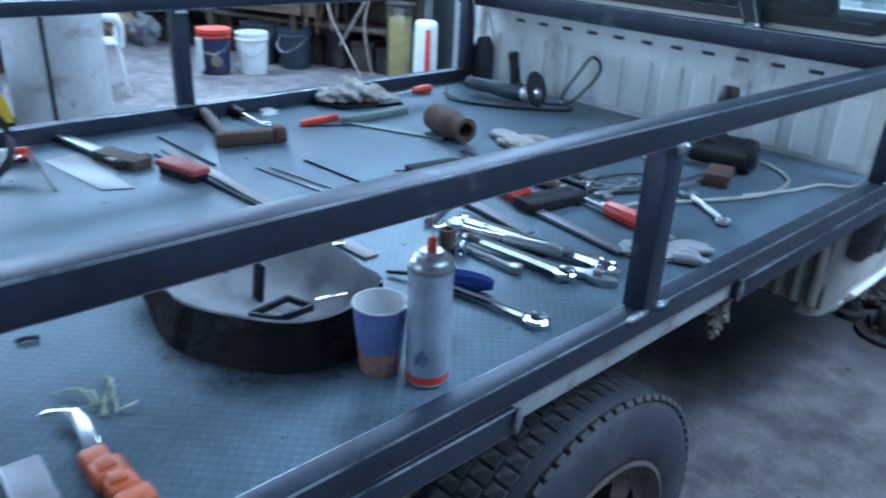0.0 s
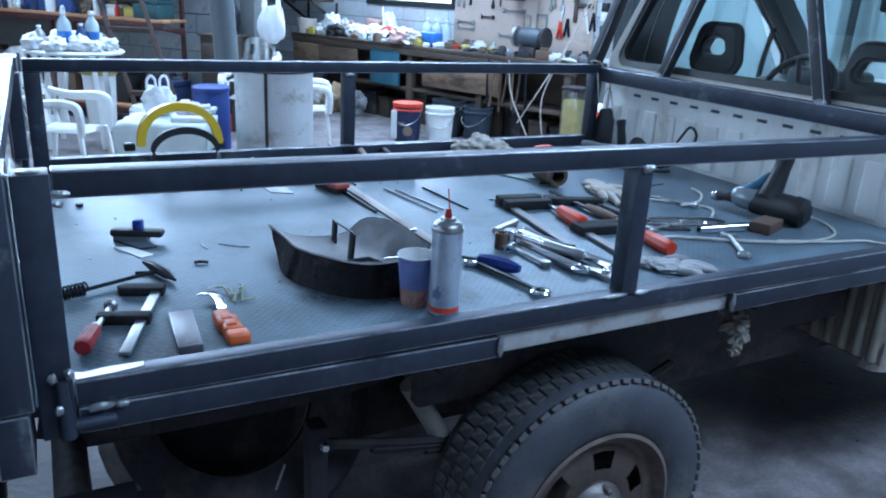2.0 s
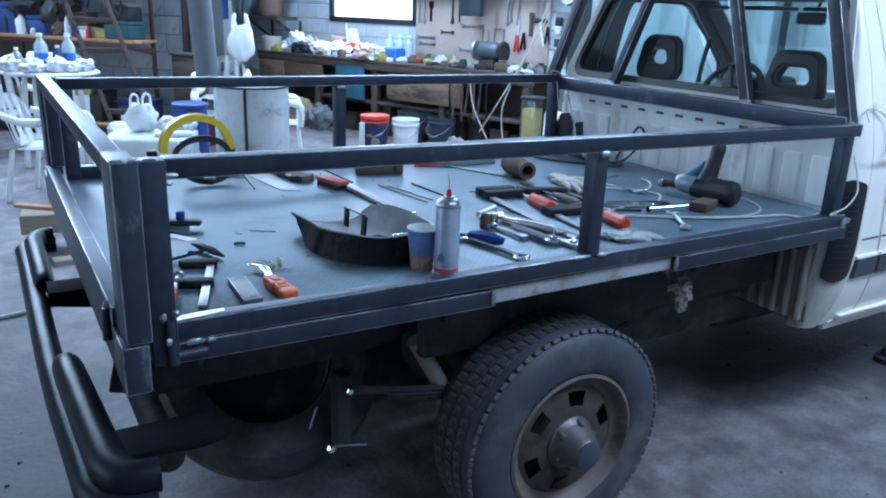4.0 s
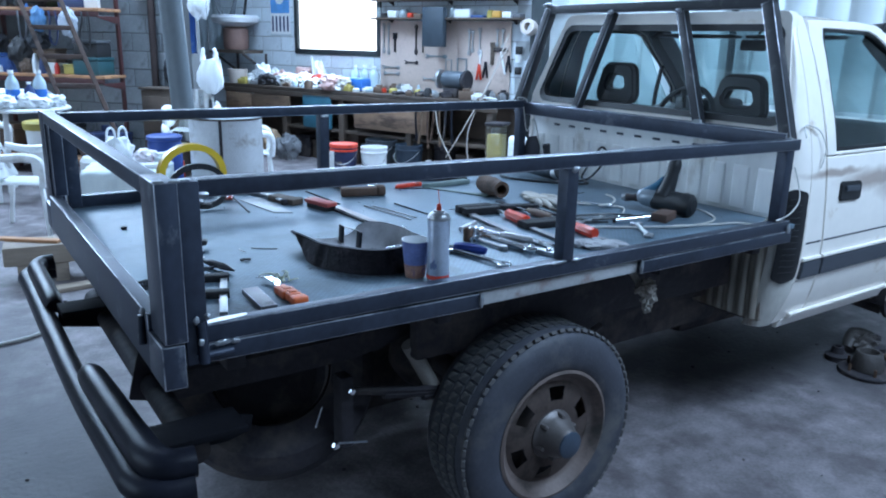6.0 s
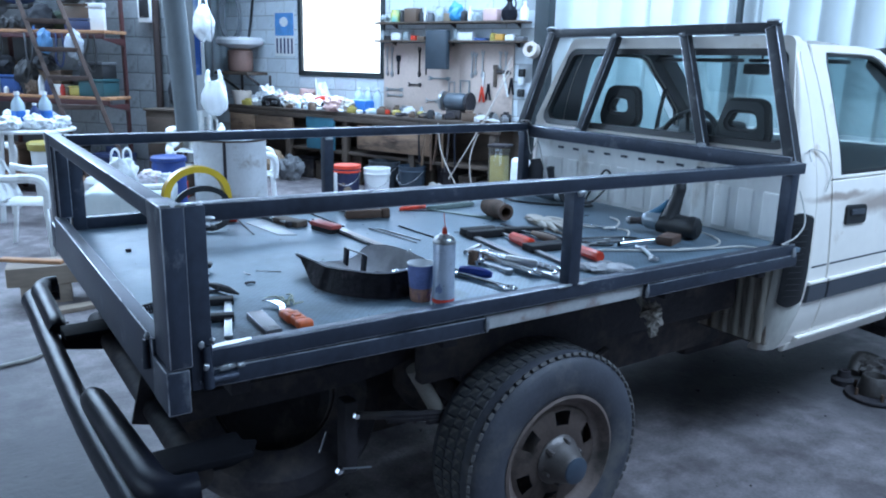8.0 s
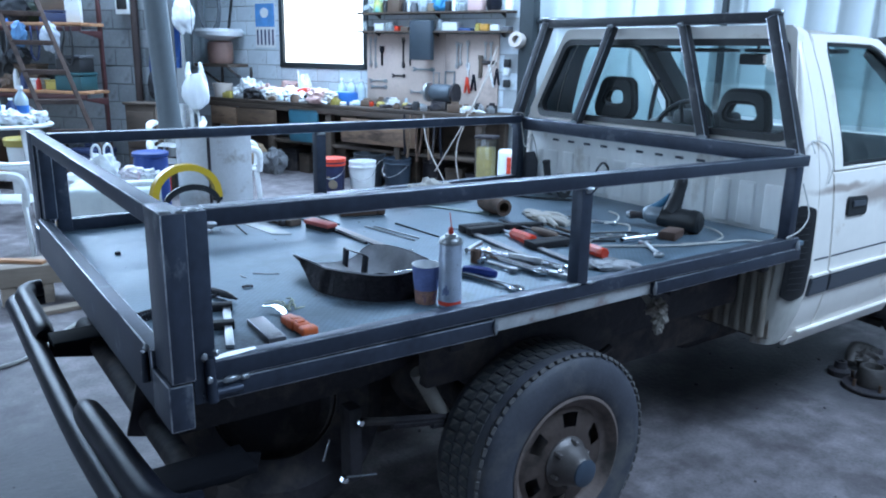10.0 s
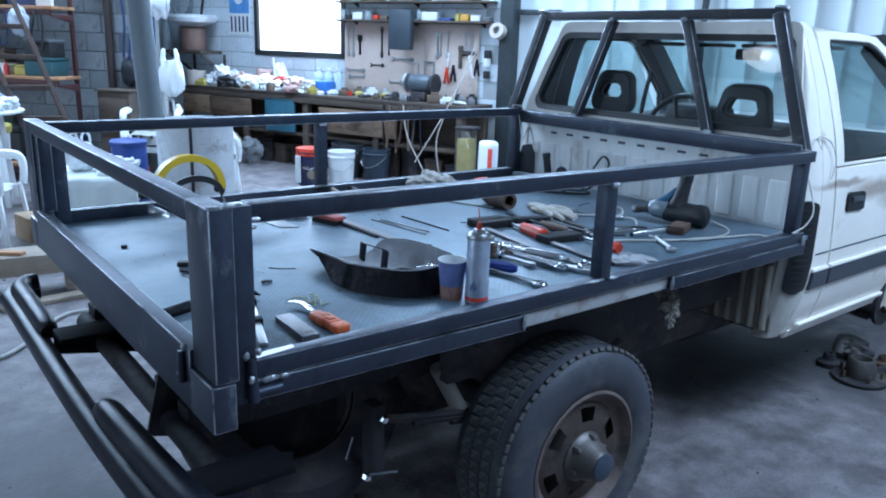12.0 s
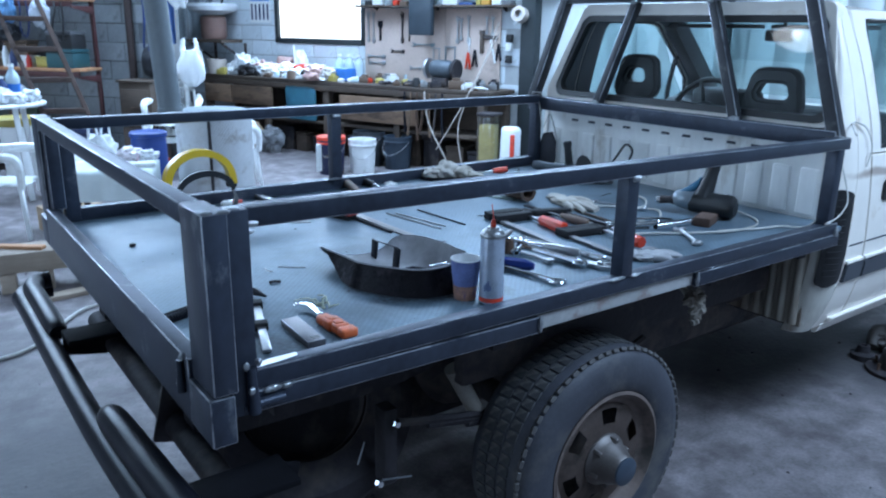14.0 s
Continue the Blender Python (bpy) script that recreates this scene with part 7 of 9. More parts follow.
# round plastic table with bottles
tab = thing("plastic_table", pose(0.16, 7.12, 0), "round white plastic table with bottles and bags", "table")
b = bm_new()
lathe(b, [(0, 0.93), (0.43, 0.93), (0.45, 0.915), (0.44, 0.895), (0, 0.90)], 36)
part("tabletop", b, M_WHITEPL, tab)
for a in (0.5, 2.07, 3.64, 5.21):
    b = bm_new()
    bar(b, (0.28 * math.cos(a), 0.28 * math.sin(a), 0.90), (0.36 * math.cos(a), 0.36 * math.sin(a), 0), 0.05, 0.05, 0.01, (0, 1, 0))
    part("leg", b, M_WHITEPL, tab)


def bottle(m, r, h, material, capm, label, grp=""):
    t = thing("bottle", m, label, "bottle", grp)
    b = bm_new()
    lathe(b, [(0, 0), (r, 0.002), (r, h * 0.62), (r * 0.85, h * 0.72), (r * 0.35, h * 0.86), (r * 0.35, h * 0.93), (0, h * 0.93)], 16)
    part("body", b, material, t)
    b = bm_new()
    lathe(b, [(r * 0.42, h * 0.91), (r * 0.42, h), (0, h)], 12)
    part("cap", b, capm, t)
    if "blue label" in label:
        b = bm_new()
        lathe(b, [(r * 1.01, h * 0.22), (r * 1.02, h * 0.23), (r * 1.02, h * 0.48), (r * 1.01, h * 0.49)], 16)
        part("label", b, M_BLUEBR, t, "blue paper label")
    return t


M_PET = mat("cloudy_bottle", (0.42, 0.52, 0.58), 0.2, 0, 0.08, 9, 0.03, 40)
for x, y, h, mt, lab in ((0.16, 6.95, 0.36, M_PET, "clear water bottle with a blue label"), (0.40, 6.95, 0.36, M_PET, "clear water bottle with a blue label"), (0.30, 6.90, 0.25, M_BLUEDK, "dark can with a white cap"), (-0.05, 7.0, 0.22, M_DULLMETAL, "shiny steel vacuum flask")):
    bottle(pose(x - 0.08, y, 0.93), 0.062 if mt is M_PET else 0.050, h, mt, M_WHITEPL, lab)
for k, (x, y, r) in enumerate(((0.20, 6.82, 0.12), (0.44, 6.92, 0.10), (-0.02, 6.82, 0.11), (0.33, 6.80, 0.08), (-0.18, 7.0, 0.12), (0.08, 7.2, 0.14), (0.36, 7.25, 0.12))):
    b = bm_new()
    blob(b, (0, 0, r * 0.55), (r, r * 0.9, r * 0.75), k + 50, 0.3, 2.2, 3, 0.001, 0.35)
    solo("carrier_bag", b, M_BAG, pose(x, y, 0.93), "crumpled white carrier bag on the table", "plastic bag", "bags on the table", smooth=50)

# low table with a cloth, bag and tray
lt = thing("side_table", pose(0.66, 4.86, 0, 0, 0, -20), "small dark wooden side table", "table")
for x in (-0.24, 0.24):
    for y in (-0.2, 0.2):
        b = bm_new()
        box(b, x - 0.022, x + 0.022, y - 0.022, y + 0.022, 0, 0.585, 0.004)
        part("leg", b, M_WOOD_DK, lt)
b = bm_new()
box(b, -0.29, 0.29, -0.25, 0.25, 0.585, 0.61, 0.004)
part("tabletop", b, M_WOOD_DK, lt)
b = bmesh.new()
g = []
n = 26
for i in range(n + 1):
    row = []
    for j in range(n + 1):
        u, v = -1 + 2 * i / n, -1 + 2 * j / n
        x, y = u * 0.44, v * 0.40
        ox, oy = max(0, abs(x) - 0.30), max(0, abs(y) - 0.26)
        d = min(0.26, max(ox, oy) * 1.6)
        cx = math.copysign(min(abs(x), 0.30) + 0.02 * (ox > 0) + 0.012 * math.sin(14 * v) * (ox > 0), x)
        cy = math.copysign(min(abs(y), 0.26) + 0.02 * (oy > 0) + 0.012 * math.sin(15 * u) * (oy > 0), y)
        row.append(b.verts.new((cx, cy, 0.614 - d)))
    g.append(row)
for i in range(n):
    for j in range(n):
        b.faces.new((g[i][j], g[i + 1][j], g[i + 1][j + 1], g[i][j + 1]))
solo("tablecloth", b, mat("pale_cloth", (0.66, 0.72, 0.72), 0.85, 0, 0.06, 7, 0.2, 60), pose(0.66, 4.86, 0, 0, 0, -20), "pale blue-white cloth draped over the side table", "tablecloth", smooth=60)
cb = thing("carrier_bag", pose(0.62, 5.0, 0.615, 0, 0, 15), "white carrier bag with pink print standing full", "plastic bag")
b = bm_new()
blob(b, (0, 0, 0.11), (0.13, 0.10, 0.13), 61, 0.18, 2.0, 4, 0.0, 0.25)
part("bag", b, M_BAG, cb, smooth=50)
b = bm_new()
for s in (-0.05, 0.05):
    sweep(b, [(s - 0.035, 0, 0.2), (s - 0.03, 0, 0.27), (s, 0, 0.30), (s + 0.03, 0, 0.27), (s + 0.035, 0, 0.2)], 0.010, 6, 4)
part("handle", b, M_BAG, cb)
b = bm_new()
blob(b, (0, 0, 0.06), (0.10, 0.09, 0.07), 66, 0.25, 2.2, 3, 0.0, 0.3)
solo("carrier_bag", b, mat("pink_print_bag", (0.72, 0.66, 0.70), 0.4, 0, 0.1, 9, 0.3, 30, (0.62, 0.16, 0.25), 0.22, 9), pose(0.82, 4.90, 0.615), "crumpled white bag with pink print", "plastic bag", smooth=50)
b = bm_new()
box(b, -0.14, 0.14, -0.06, 0.06, 0, 0.035, 0.012)
solo("food_tray", b, M_WHITEPL, pose(0.80, 4.70, 0.615, 0, 0, -15), "white foam tray with a blue edge", "tray")
b = bm_new()
blob(b, (0, 0, 0.05), (0.09, 0.07, 0.05), 71, 0.3, 2, 3, 0.0, 0.3)
solo("food_bag", b, M_BAG, pose(0.93, 4.86, 0.615), "small crumpled white bag", "plastic bag", smooth=50)

# barrels, drum, boxes on the floor
M_BARREL = mat("barrel_blue", (0.008, 0.040, 0.20), 0.5, 0, 0.15, 8, 0.02, 50, (0.02, 0.06, 0.22), 0.2, 5)
bb_t = thing("blue_barrel", pose(1.09, 5.38, 0), "small blue plastic barrel with a lid", "barrel")
b = bm_new()
lathe(b, [(0, 0), (0.13, 0), (0.145, 0.03), (0.148, 0.3), (0.145, 0.72), (0.13, 0.76), (0, 0.76)], 32)
part("body", b, M_BARREL, bb_t)
b = bm_new()
lathe(b, [(0.14, 0.745), (0.154, 0.75), (0.154, 0.78), (0.14, 0.79), (0, 0.785)], 32)
part("lid", b, M_BARREL, bb_t)
b = bm_new()
box(b, 0.144, 0.154, -0.035, 0.035, 0.40, 0.55)
part("sticker", b, M_RED, bb_t)
dr = thing("mesh_drum", pose(1.465, 4.80, 0, 0, 0, -12), "grey perforated sheet metal drum with riveted seams", "drum")
b = bmesh.new()
uvl = b.loops.layers.uv.new("UVMap")
seg = 48
lo = [b.verts.new((0.303 * math.cos(2 * math.pi * i / seg), 0.303 * math.sin(2 * math.pi * i / seg), 0.02)) for i in range(seg)]
hi = [b.verts.new((0.303 * math.cos(2 * math.pi * i / seg), 0.303 * math.sin(2 * math.pi * i / seg), 0.985)) for i in range(seg)]
for i in range(seg):
    j = (i + 1) % seg
    f = b.faces.new((lo[i], lo[j], hi[j], hi[i]))
    for lp, (uu, vv) in zip(f.loops, ((i, 0), (i + 1, 0), (i + 1, 1), (i, 1))):
        lp[uvl].uv = (uu / seg * 2.0, vv * 0.95)
ob = part("wall", b, M_MESHDRUM, dr)
for k, a in enumerate((255, 15, 135)):
    bb = bm_new()
    box(bb, -0.012, 0.012, -0.004, 0.004, 0.0, 0.99, 0.002, Matrix.Rotation(radians(a + 90), 4, "Z") @ Matrix.Translation((0, -0.305, 0)))
    part("seam_strip", bb, M_UNDER, dr)
for z in (0.01, 0.99):
    b = bm_new()
    sweep(b, [(0.303 * math.cos(2 * math.pi * i / 40), 0.303 * math.sin(2 * math.pi * i / 40), z) for i in range(41)], 0.010, 8)
    part("rim_ring", b, M_RUST, dr)
b = bm_new()
lathe(b, [(0, 1.0), (0.22, 1.0), (0.305, 0.990), (0.318, 0.998), (0.24, 1.014), (0, 1.018)], 36)
part("lid", b, M_GREYPAINT, dr, "dished grey metal lid")
b = bm_new()
lathe(b, [(0, 0), (0.17, 0), (0.19, 0.02), (0.20, 0.42), (0.17, 0.46), (0.06, 0.48), (0.06, 0.53), (0, 0.53)], 24)
solo("white_jerrycan", b, M_WHITEPL, pose(0.75, 6.55, 0), "white plastic drum with a screw neck", "plastic drum")
b = bm_new()
box(b, -0.2, 0.2, -0.17, 0.17, 0, 0.42, 0.012)
solo("storage_box", b, mat("pale_box", (0.50, 0.52, 0.53), 0.6, 0, 0.1, 5), pose(1.02, 6.7, 0, 0, 0, -15), "pale grey storage box on the floor", "box")
b = bm_new()
box(b, -0.22, 0.22, -0.16, 0.16, 0, 0.20, 0.006)
solo("cardboard_box", b, M_CARD, pose(0.44, 5.5, 0, 0, 0, 10), "brown cardboard box on the floor", "box")
b = bm_new()
box(b, -0.1, 0.1, -0.08, 0.08, 0, 0.10, 0.01)
solo("green_tub", b, mat("lime_tub", (0.30, 0.42, 0.05), 0.5, 0, 0.1, 6), pose(0.62, 5.25, 0), "lime green plastic tub under the table", "tub")
rnd = random.Random(11)
M_TIMBER = mat("weathered_timber", (0.36, 0.29, 0.23), 0.85, 0, 0.25, 5, 0.25, 40, (0.20, 0.16, 0.13), 0.35, 5, stretch=(0.25, 1, 1), rand=0.12)
tb_t = thing("timber_skid", pose(0.0, 4.05, 0, 0, 0, -8), "short weathered timber beam on two wooden blocks", "timber")
b = bm_new()
box(b, -0.34, 0.42, -0.14, 0.14, 0.135, 0.265, 0.008)
part("beam", b, M_TIMBER, tb_t)
for x in (-0.22, 0.0, 0.28):
    b = bm_new()
    box(b, x - 0.045, x + 0.045, -0.12, 0.12, 0.0, 0.135, 0.006)
    part("block", b, M_TIMBER, tb_t)
b = bm_new()
box(b, -0.22, 0.22, -0.03, 0.03, 0, 0.022, 0.003)
solo("pale_batten", b, M_PLANK, pose(-0.18, 4.10, 0.265, 0, 0, -38), "pale sawn batten lying on the timber", "batten")
b = bm_new()
box(b, -0.3, 0.3, -0.05, 0.05, 0, 0.03, 0.003)
solo("loose_board", b, M_TIMBER, pose(0.1, 3.72, 0, 0, 0, 5), "weathered board lying on the floor", "board")
b = bm_new()
sweep(b, [(-1.6, 2.2, 0.012), (-1.0, 2.75, 0.012), (-0.5, 2.85, 0.012), (-0.25, 2.95, 0.012), (0.1, 3.4, 0.012), (0.4, 3.3, 0.012)], 0.010, 8, 6)
solo("hose", b, M_CORD, Matrix(), "pale air hose lying on the floor", "hose")
# brake parts on the floor by the front axle
M_HUBIRON = mat("greasy_grey_iron", (0.075, 0.066, 0.062), 0.6, 0.25, 0.4, 10, 0.2, 60, (0.05, 0.042, 0.04), 0.4, 8)
bp_t = thing("brake_hub", pose(3.31, 0.150, 0, 0, 0, 12), "greasy wheel hub on its brake disc lying on the floor", "wheel hub")
b = bm_new()
lathe(b, [(0.05, 0.004), (0.135, 0.004), (0.138, 0.010), (0.136, 0.020), (0.130, 0.024), (0.07, 0.026), (0.05, 0.02)], 40)
part("disc", b, M_UNDER, bp_t, "dark brake disc")
b = bm_new()
lathe(b, [(0.038, 0.030), (0.078, 0.028), (0.080, 0.050), (0.072, 0.085), (0.066, 0.120), (0.060, 0.126), (0.048, 0.126), (0.042, 0.10), (0.038, 0.030)], 32)
part("drum", b, M_HUBIRON, bp_t, "pale greasy iron hub drum")
for i in range(5):
    a = 2 * math.pi * i / 5
    bb = bm_new()
    cyl(bb, (0.104 * math.cos(a), 0.104 * math.sin(a), 0.024), (0.104 * math.cos(a), 0.104 * math.sin(a), 0.062), 0.008, None, 8)
    part("stud", bb, M_RUST, bp_t)
b = bm_new()
lathe(b, [(0.05, 0.0), (0.135, 0.0), (0.138, 0.012), (0.13, 0.022), (0.08, 0.024), (0.075, 0.05), (0.05, 0.05), (0.05, 0.0)], 36)
solo("brake_disc", b, M_UNDER, pose(3.52, 0.02, 0.0), "greasy dark brake disc lying on the floor", "brake disc")
b = bm_new()
sweep(b, [(0, 0, 0.04), (0.08, 0.05, 0.10), (0.18, 0.04, 0.08), (0.25, 0.10, 0.03)], [0.03, 0.045, 0.035, 0.025], 10, 4)
blob(b, (0.10, 0.0, 0.07), (0.09, 0.06, 0.06), 7, 0.3, 2.4, 3, 0.0, 0.3)
solo("brake_caliper", b, M_HUBIRON, pose(3.46, 0.34, 0, 0, 0, -20), "greasy brake caliper lying on the floor", "caliper")
for k, (x, y, s_) in enumerate(((3.47, 0.20, 0.055), (3.62, 0.16, 0.05), (3.36, 0.34, 0.06), (3.66, 0.30, 0.07))):
    b = bm_new()
    lathe(b, [(0.3 * s_, 0), (s_, 0), (s_ * 1.05, s_ * 0.5), (s_ * 0.6, s_ * 0.7), (s_ * 0.5, s_ * 1.3), (0.3 * s_, s_ * 1.3), (0.3 * s_, 0)], 14)
    solo("brake_part", b, (M_HUBIRON, M_RUST, M_UNDER, M_UNDER)[k], pose(x, y, 0.0, 0, 0, 40 * k), "greasy loose brake part lying on the floor", "brake part", "brake parts on the floor")
# column, pipe, and things on the rack wall
b = bm_new()
lathe(b, [(0.078, 1.04), (0.086, 1.035), (0.086, 4.5)], 32)
lathe(b, [(0.084, 1.035), (0.093, 1.035), (0.093, 1.065), (0.084, 1.065)], 32)
# it hangs a little out of plumb
DUCT = Matrix.Translation((1.064, 4.60, 1.035)) @ Matrix.Rotation(radians(-3.0), 4, Vector((0.265, 0.964, 0))) @ Matrix.Translation((0, 0, -1.035))
solo("round_duct", b, mat("column_paint", (0.17, 0.20, 0.22), 0.55, 0.1, 0.12, 2.5, 0.05, 30), DUCT, "grey painted round steel duct coming down from the roof", "duct", kind="structure")
hb = thing("hanging_bag", pose(2.15, 7.35, 1.05, 0, 0, -30), "full white carrier bag hung by its handles", "plastic bag")
b = bm_new()
lathe(b, [(0.0, -0.06), (0.07, -0.05), (0.135, 0.02), (0.150, 0.10), (0.135, 0.20), (0.115, 0.30), (0.105, 0.34), (0.0, 0.335)], 40)
for v in b.verts:
    n3 = noise.noise_vector(v.co * 9) * 0.03 + noise.noise_vector(Vector((v.co.x * 26, v.co.y * 26, v.co.z * 6))) * 0.02
    v.co = Vector((v.co.x + n3.x, v.co.y * 0.62 + n3.y, v.co.z + n3.z * 0.5))
part("bag", b, M_BAG, hb, smooth=60)
for s in (-1, 1):
    b = bm_new()
    sweep(b, [(s * 0.072, 0, 0.32), (s * 0.076, 0.003, 0.38), (s * 0.066, 0, 0.44), (s * 0.058, 0, 0.47)], [0.036, 0.027, 0.022, 0.012], 10, 4)
    part("handle", b, M_BAG, hb, smooth=60)
b = bm_new()
sweep(b, [(2.15, 7.35, 4.5), (2.15, 7.35, 1.50), (2.17, 7.36, 1.46)], 0.003, 6)
solo("hanging_wire", b, M_UNDER, Matrix(), "thin wire hanging from the roof", "wire")
b = bm_new()
cyl(b, (0, 0, 0), (0.03, 0.02, 2.30), 0.042, None, 16)
solo("rusty_pipe", b, mat("dark_brown_pipe", (0.045, 0.03, 0.028), 0.6, 0.2, 0.25, 6), pose(1.66, 7.93, 0), "dark brown pipe leaning on the block wall", "pipe")
b = bm_new()
box(b, -0.24, -0.06, 0.50, 0.61, 2.04, 2.34, 0.006)
fb = thing("fuse_box", RACK, "pale-framed electric box with a dark front on the block wall", "fuse box")
part("body", b, M_WHITEPL, fb)
b = bm_new()
box(b, -0.215, -0.085, 0.492, 0.499, 2.09, 2.325, 0.002)
part("front", b, M_PLASTIC_BK, fb, "dark front panel")

b = bm_new()
sweep(b, [(0.10, 0.56, 2.6), (0.13, 0.54, 2.2), (0.18, 0.52, 1.8), (0.14, 0.53, 1.42), (0.20, 0.52, 1.36), (0.24, 0.53, 1.7), (0.22, 0.56, 2.3)], 0.014, 8, 6)
solo("blue_hose", b, M_BLUEDK, RACK, "bright blue hose looped on the block wall", "hose")
b = bm_new()
blob(b, (0.20, 0.52, 1.24), (0.10, 0.07, 0.17), 84, 0.15, 2.0, 3, None, 0.2)
sweep(b, [(0.17, 0.54, 1.36), (0.19, 0.57, 1.44), (0.22, 0.54, 1.36)], 0.010, 6, 4)
solo("dark_bag", b, PAL_BK, RACK, "dark canvas bag hung on the block wall", "bag", smooth=50)
b = bmesh.new()
g = [[b.verts.new((0.435 + 0.012 * math.sin(i * 1.7), 0.60 + 0.10 * i / 8, 1.45 + 1.9 * j / 6)) for j in range(7)] for i in range(9)]
for i in range(8):
    for j in range(6):
        b.faces.new((g[i][j], g[i + 1][j], g[i + 1][j + 1], g[i][j + 1]))
bmesh.ops.solidify(b, geom=b.faces[:], thickness=0.004)
solo("wall_end_sheet", b, mat("blue_tarp", (0.02, 0.10, 0.34), 0.5, 0, 0.25, 5, 0.15, 20, (0.30, 0.36, 0.42), 0.35, 3), RACK, "faded blue tarpaulin hung over the wall's end", "tarpaulin", smooth=60)
cbn = thing("low_cabinet", RACK, "dark brown wooden cabinet against the block wall", "cabinet")
b = bm_new()
box(b, -0.05, 0.34, 0.26, 0.58, 0, 1.03, 0.008)
part("body", b, M_WOOD_DK, cbn)
b = bm_new()
box(b, -0.07, 0.36, 0.24, 0.59, 1.034, 1.06, 0.006)
part("top", b, M_WOOD_DK, cbn)
for z0 in (0.12, 0.56):
    b = bm_new()
    box(b, -0.03, 0.32, 0.245, 0.258, z0, z0 + 0.40, 0.004)
    dd = part("drawer", b, M_WOOD_DK, cbn)
    bb = bm_new()
    cyl(bb, (0.10, 0.235, z0 + 0.2), (0.19, 0.235, z0 + 0.2), 0.008, None, 8)
    part("pull", bb, M_RUST, dd)

# store rack
STORE = RACK @ Matrix.Translation((-0.22, 0, 0))
rk = thing("store_rack", STORE, "dark red steel store rack with wooden shelves, full of boxes", "rack")
M_REDSTEEL = mat("dark_red_steel", (0.075, 0.025, 0.025), 0.55, 0.1, 0.25, 8)
for x in (-0.14, -1.75, -3.4):
    for y in ((0.36,) if x > -1 else (0.03, 0.36)):
        b = bm_new()
        box(b, x - 0.02, x + 0.02, y - 0.02, y + 0.02, 0, 3.2, 0.004)
        part("upright", b, M_REDSTEEL, rk)
SH = (0.18, 1.15, 1.89, 2.75)
for z in SH:
    for k in range(3):
        b = bm_new()
        box(b, -3.4, -0.10, 0.0 + k * 0.13, 0.122 + k * 0.13, z, z + 0.035, 0.004)
        part("plank", b, M_PLANK, rk)
    b = bm_new()
    box(b, -3.4, -0.12, 0.004, 0.03, z - 0.06, z - 0.004, 0.003)
    part("beam", b, M_REDSTEEL, rk)
    b = bm_new()
    prism(b, [(0.0, -0.05), (0.36, -0.05), (0.36, -0.14), (0.0, -0.07)], 0.02, Matrix.Translation((-0.13, 0, z)) @ Matrix.Rotation(radians(90), 4, "Z") @ Matrix.Rotation(radians(90), 4, "X"), 0.002)
    part("arm", b, M_REDSTEEL, rk)
PAL = [mat("store_" + n, c, 0.55, 0, 0.15, 6, 0.05, 40) for n, c in (("navy", (0.02, 0.035, 0.10)), ("black", (0.02, 0.02, 0.022)), ("teal", (0.02, 0.075, 0.085)), ("white", (0.68, 0.70, 0.70)), ("brown", (0.13, 0.085, 0.06)), ("blue", (0.025, 0.07, 0.22)), ("grey", (0.10, 0.105, 0.115)), ("red", (0.45, 0.03, 0.02)), ("tan", (0.22, 0.17, 0.12)), ("yellow", (0.40, 0.32, 0.08)), ("green", (0.035, 0.06, 0.04)))]


def crate(m, sx, sy, sz, material, label, lidm=None):
    t = thing("storage_case", m, label, "box", "boxes on the rack")
    b = bm_new()
    box(b, -sx / 2, sx / 2, -sy / 2, sy / 2, 0, sz * 0.8, 0.01)
    part("body", b, material, t)
    b = bm_new()
    box(b, -sx / 2 - 0.006, sx / 2 + 0.006, -sy / 2 - 0.006, sy / 2 + 0.006, sz * 0.8 + 0.003, sz, 0.008)
    part("lid", b, lidm or material, t)
    return t


def rack_at(x, y, z, rz=0):
    return STORE @ pose(x, y, z, 0, 0, rz)


crate(rack_at(-0.34, 0.14, 1.186), 0.34, 0.28, 0.20, PAL[2], "teal plastic case on the rack")
crate(rack_at(-0.34, 0.14, 1.386), 0.32, 0.24, 0.19, PAL[1], "black toolbox on a teal case", PAL[6])
crate(rack_at(-0.95, 0.15, 1.186, 3), 0.30, 0.22, 0.12, PAL[3], "white box on the rack")
crate(rack_at(-0.60, 0.15, 1.186, -8), 0.20, 0.18, 0.11, PAL[9], "yellow-green box on the rack")
crate(rack_at(-0.98, 0.20, 1.31, 6), 0.28, 0.22, 0.16, PAL[4], "brown cardboard box on the rack")
crate(rack_at(-1.45, 0.2, 1.186), 0.42, 0.3, 0.22, PAL[5], "blue storage case on the rack")
crate(rack_at(-2.05, 0.2, 1.186), 0.45, 0.3, 0.36, PAL[5], "blue plastic crate on the rack")
crate(rack_at(-2.6, 0.2, 1.186), 0.45, 0.3, 0.26, PAL[3], "white box on the rack")
crate(rack_at(-2.6, 0.2, 1.45), 0.40, 0.3, 0.24, PAL[7], "red box stacked on the rack")
crate(rack_at(-3.1, 0.2, 1.186), 0.40, 0.3, 0.40, PAL[0], "navy storage case on the rack")
crate(rack_at(-0.30, 0.14, 1.926), 0.22, 0.05, 0.30, PAL[3], "white carton standing on the rack")
crate(rack_at(-0.55, 0.25, 1.926), 0.36, 0.28, 0.13, PAL[0], "dark blue case on the rack")
crate(rack_at(-0.56, 0.25, 2.056), 0.36, 0.28, 0.16, PAL[4], "brown box stacked on the rack")
crate(rack_at(-1.35, 0.2, 1.926), 0.4, 0.3, 0.28, PAL[1], "black case on the rack")
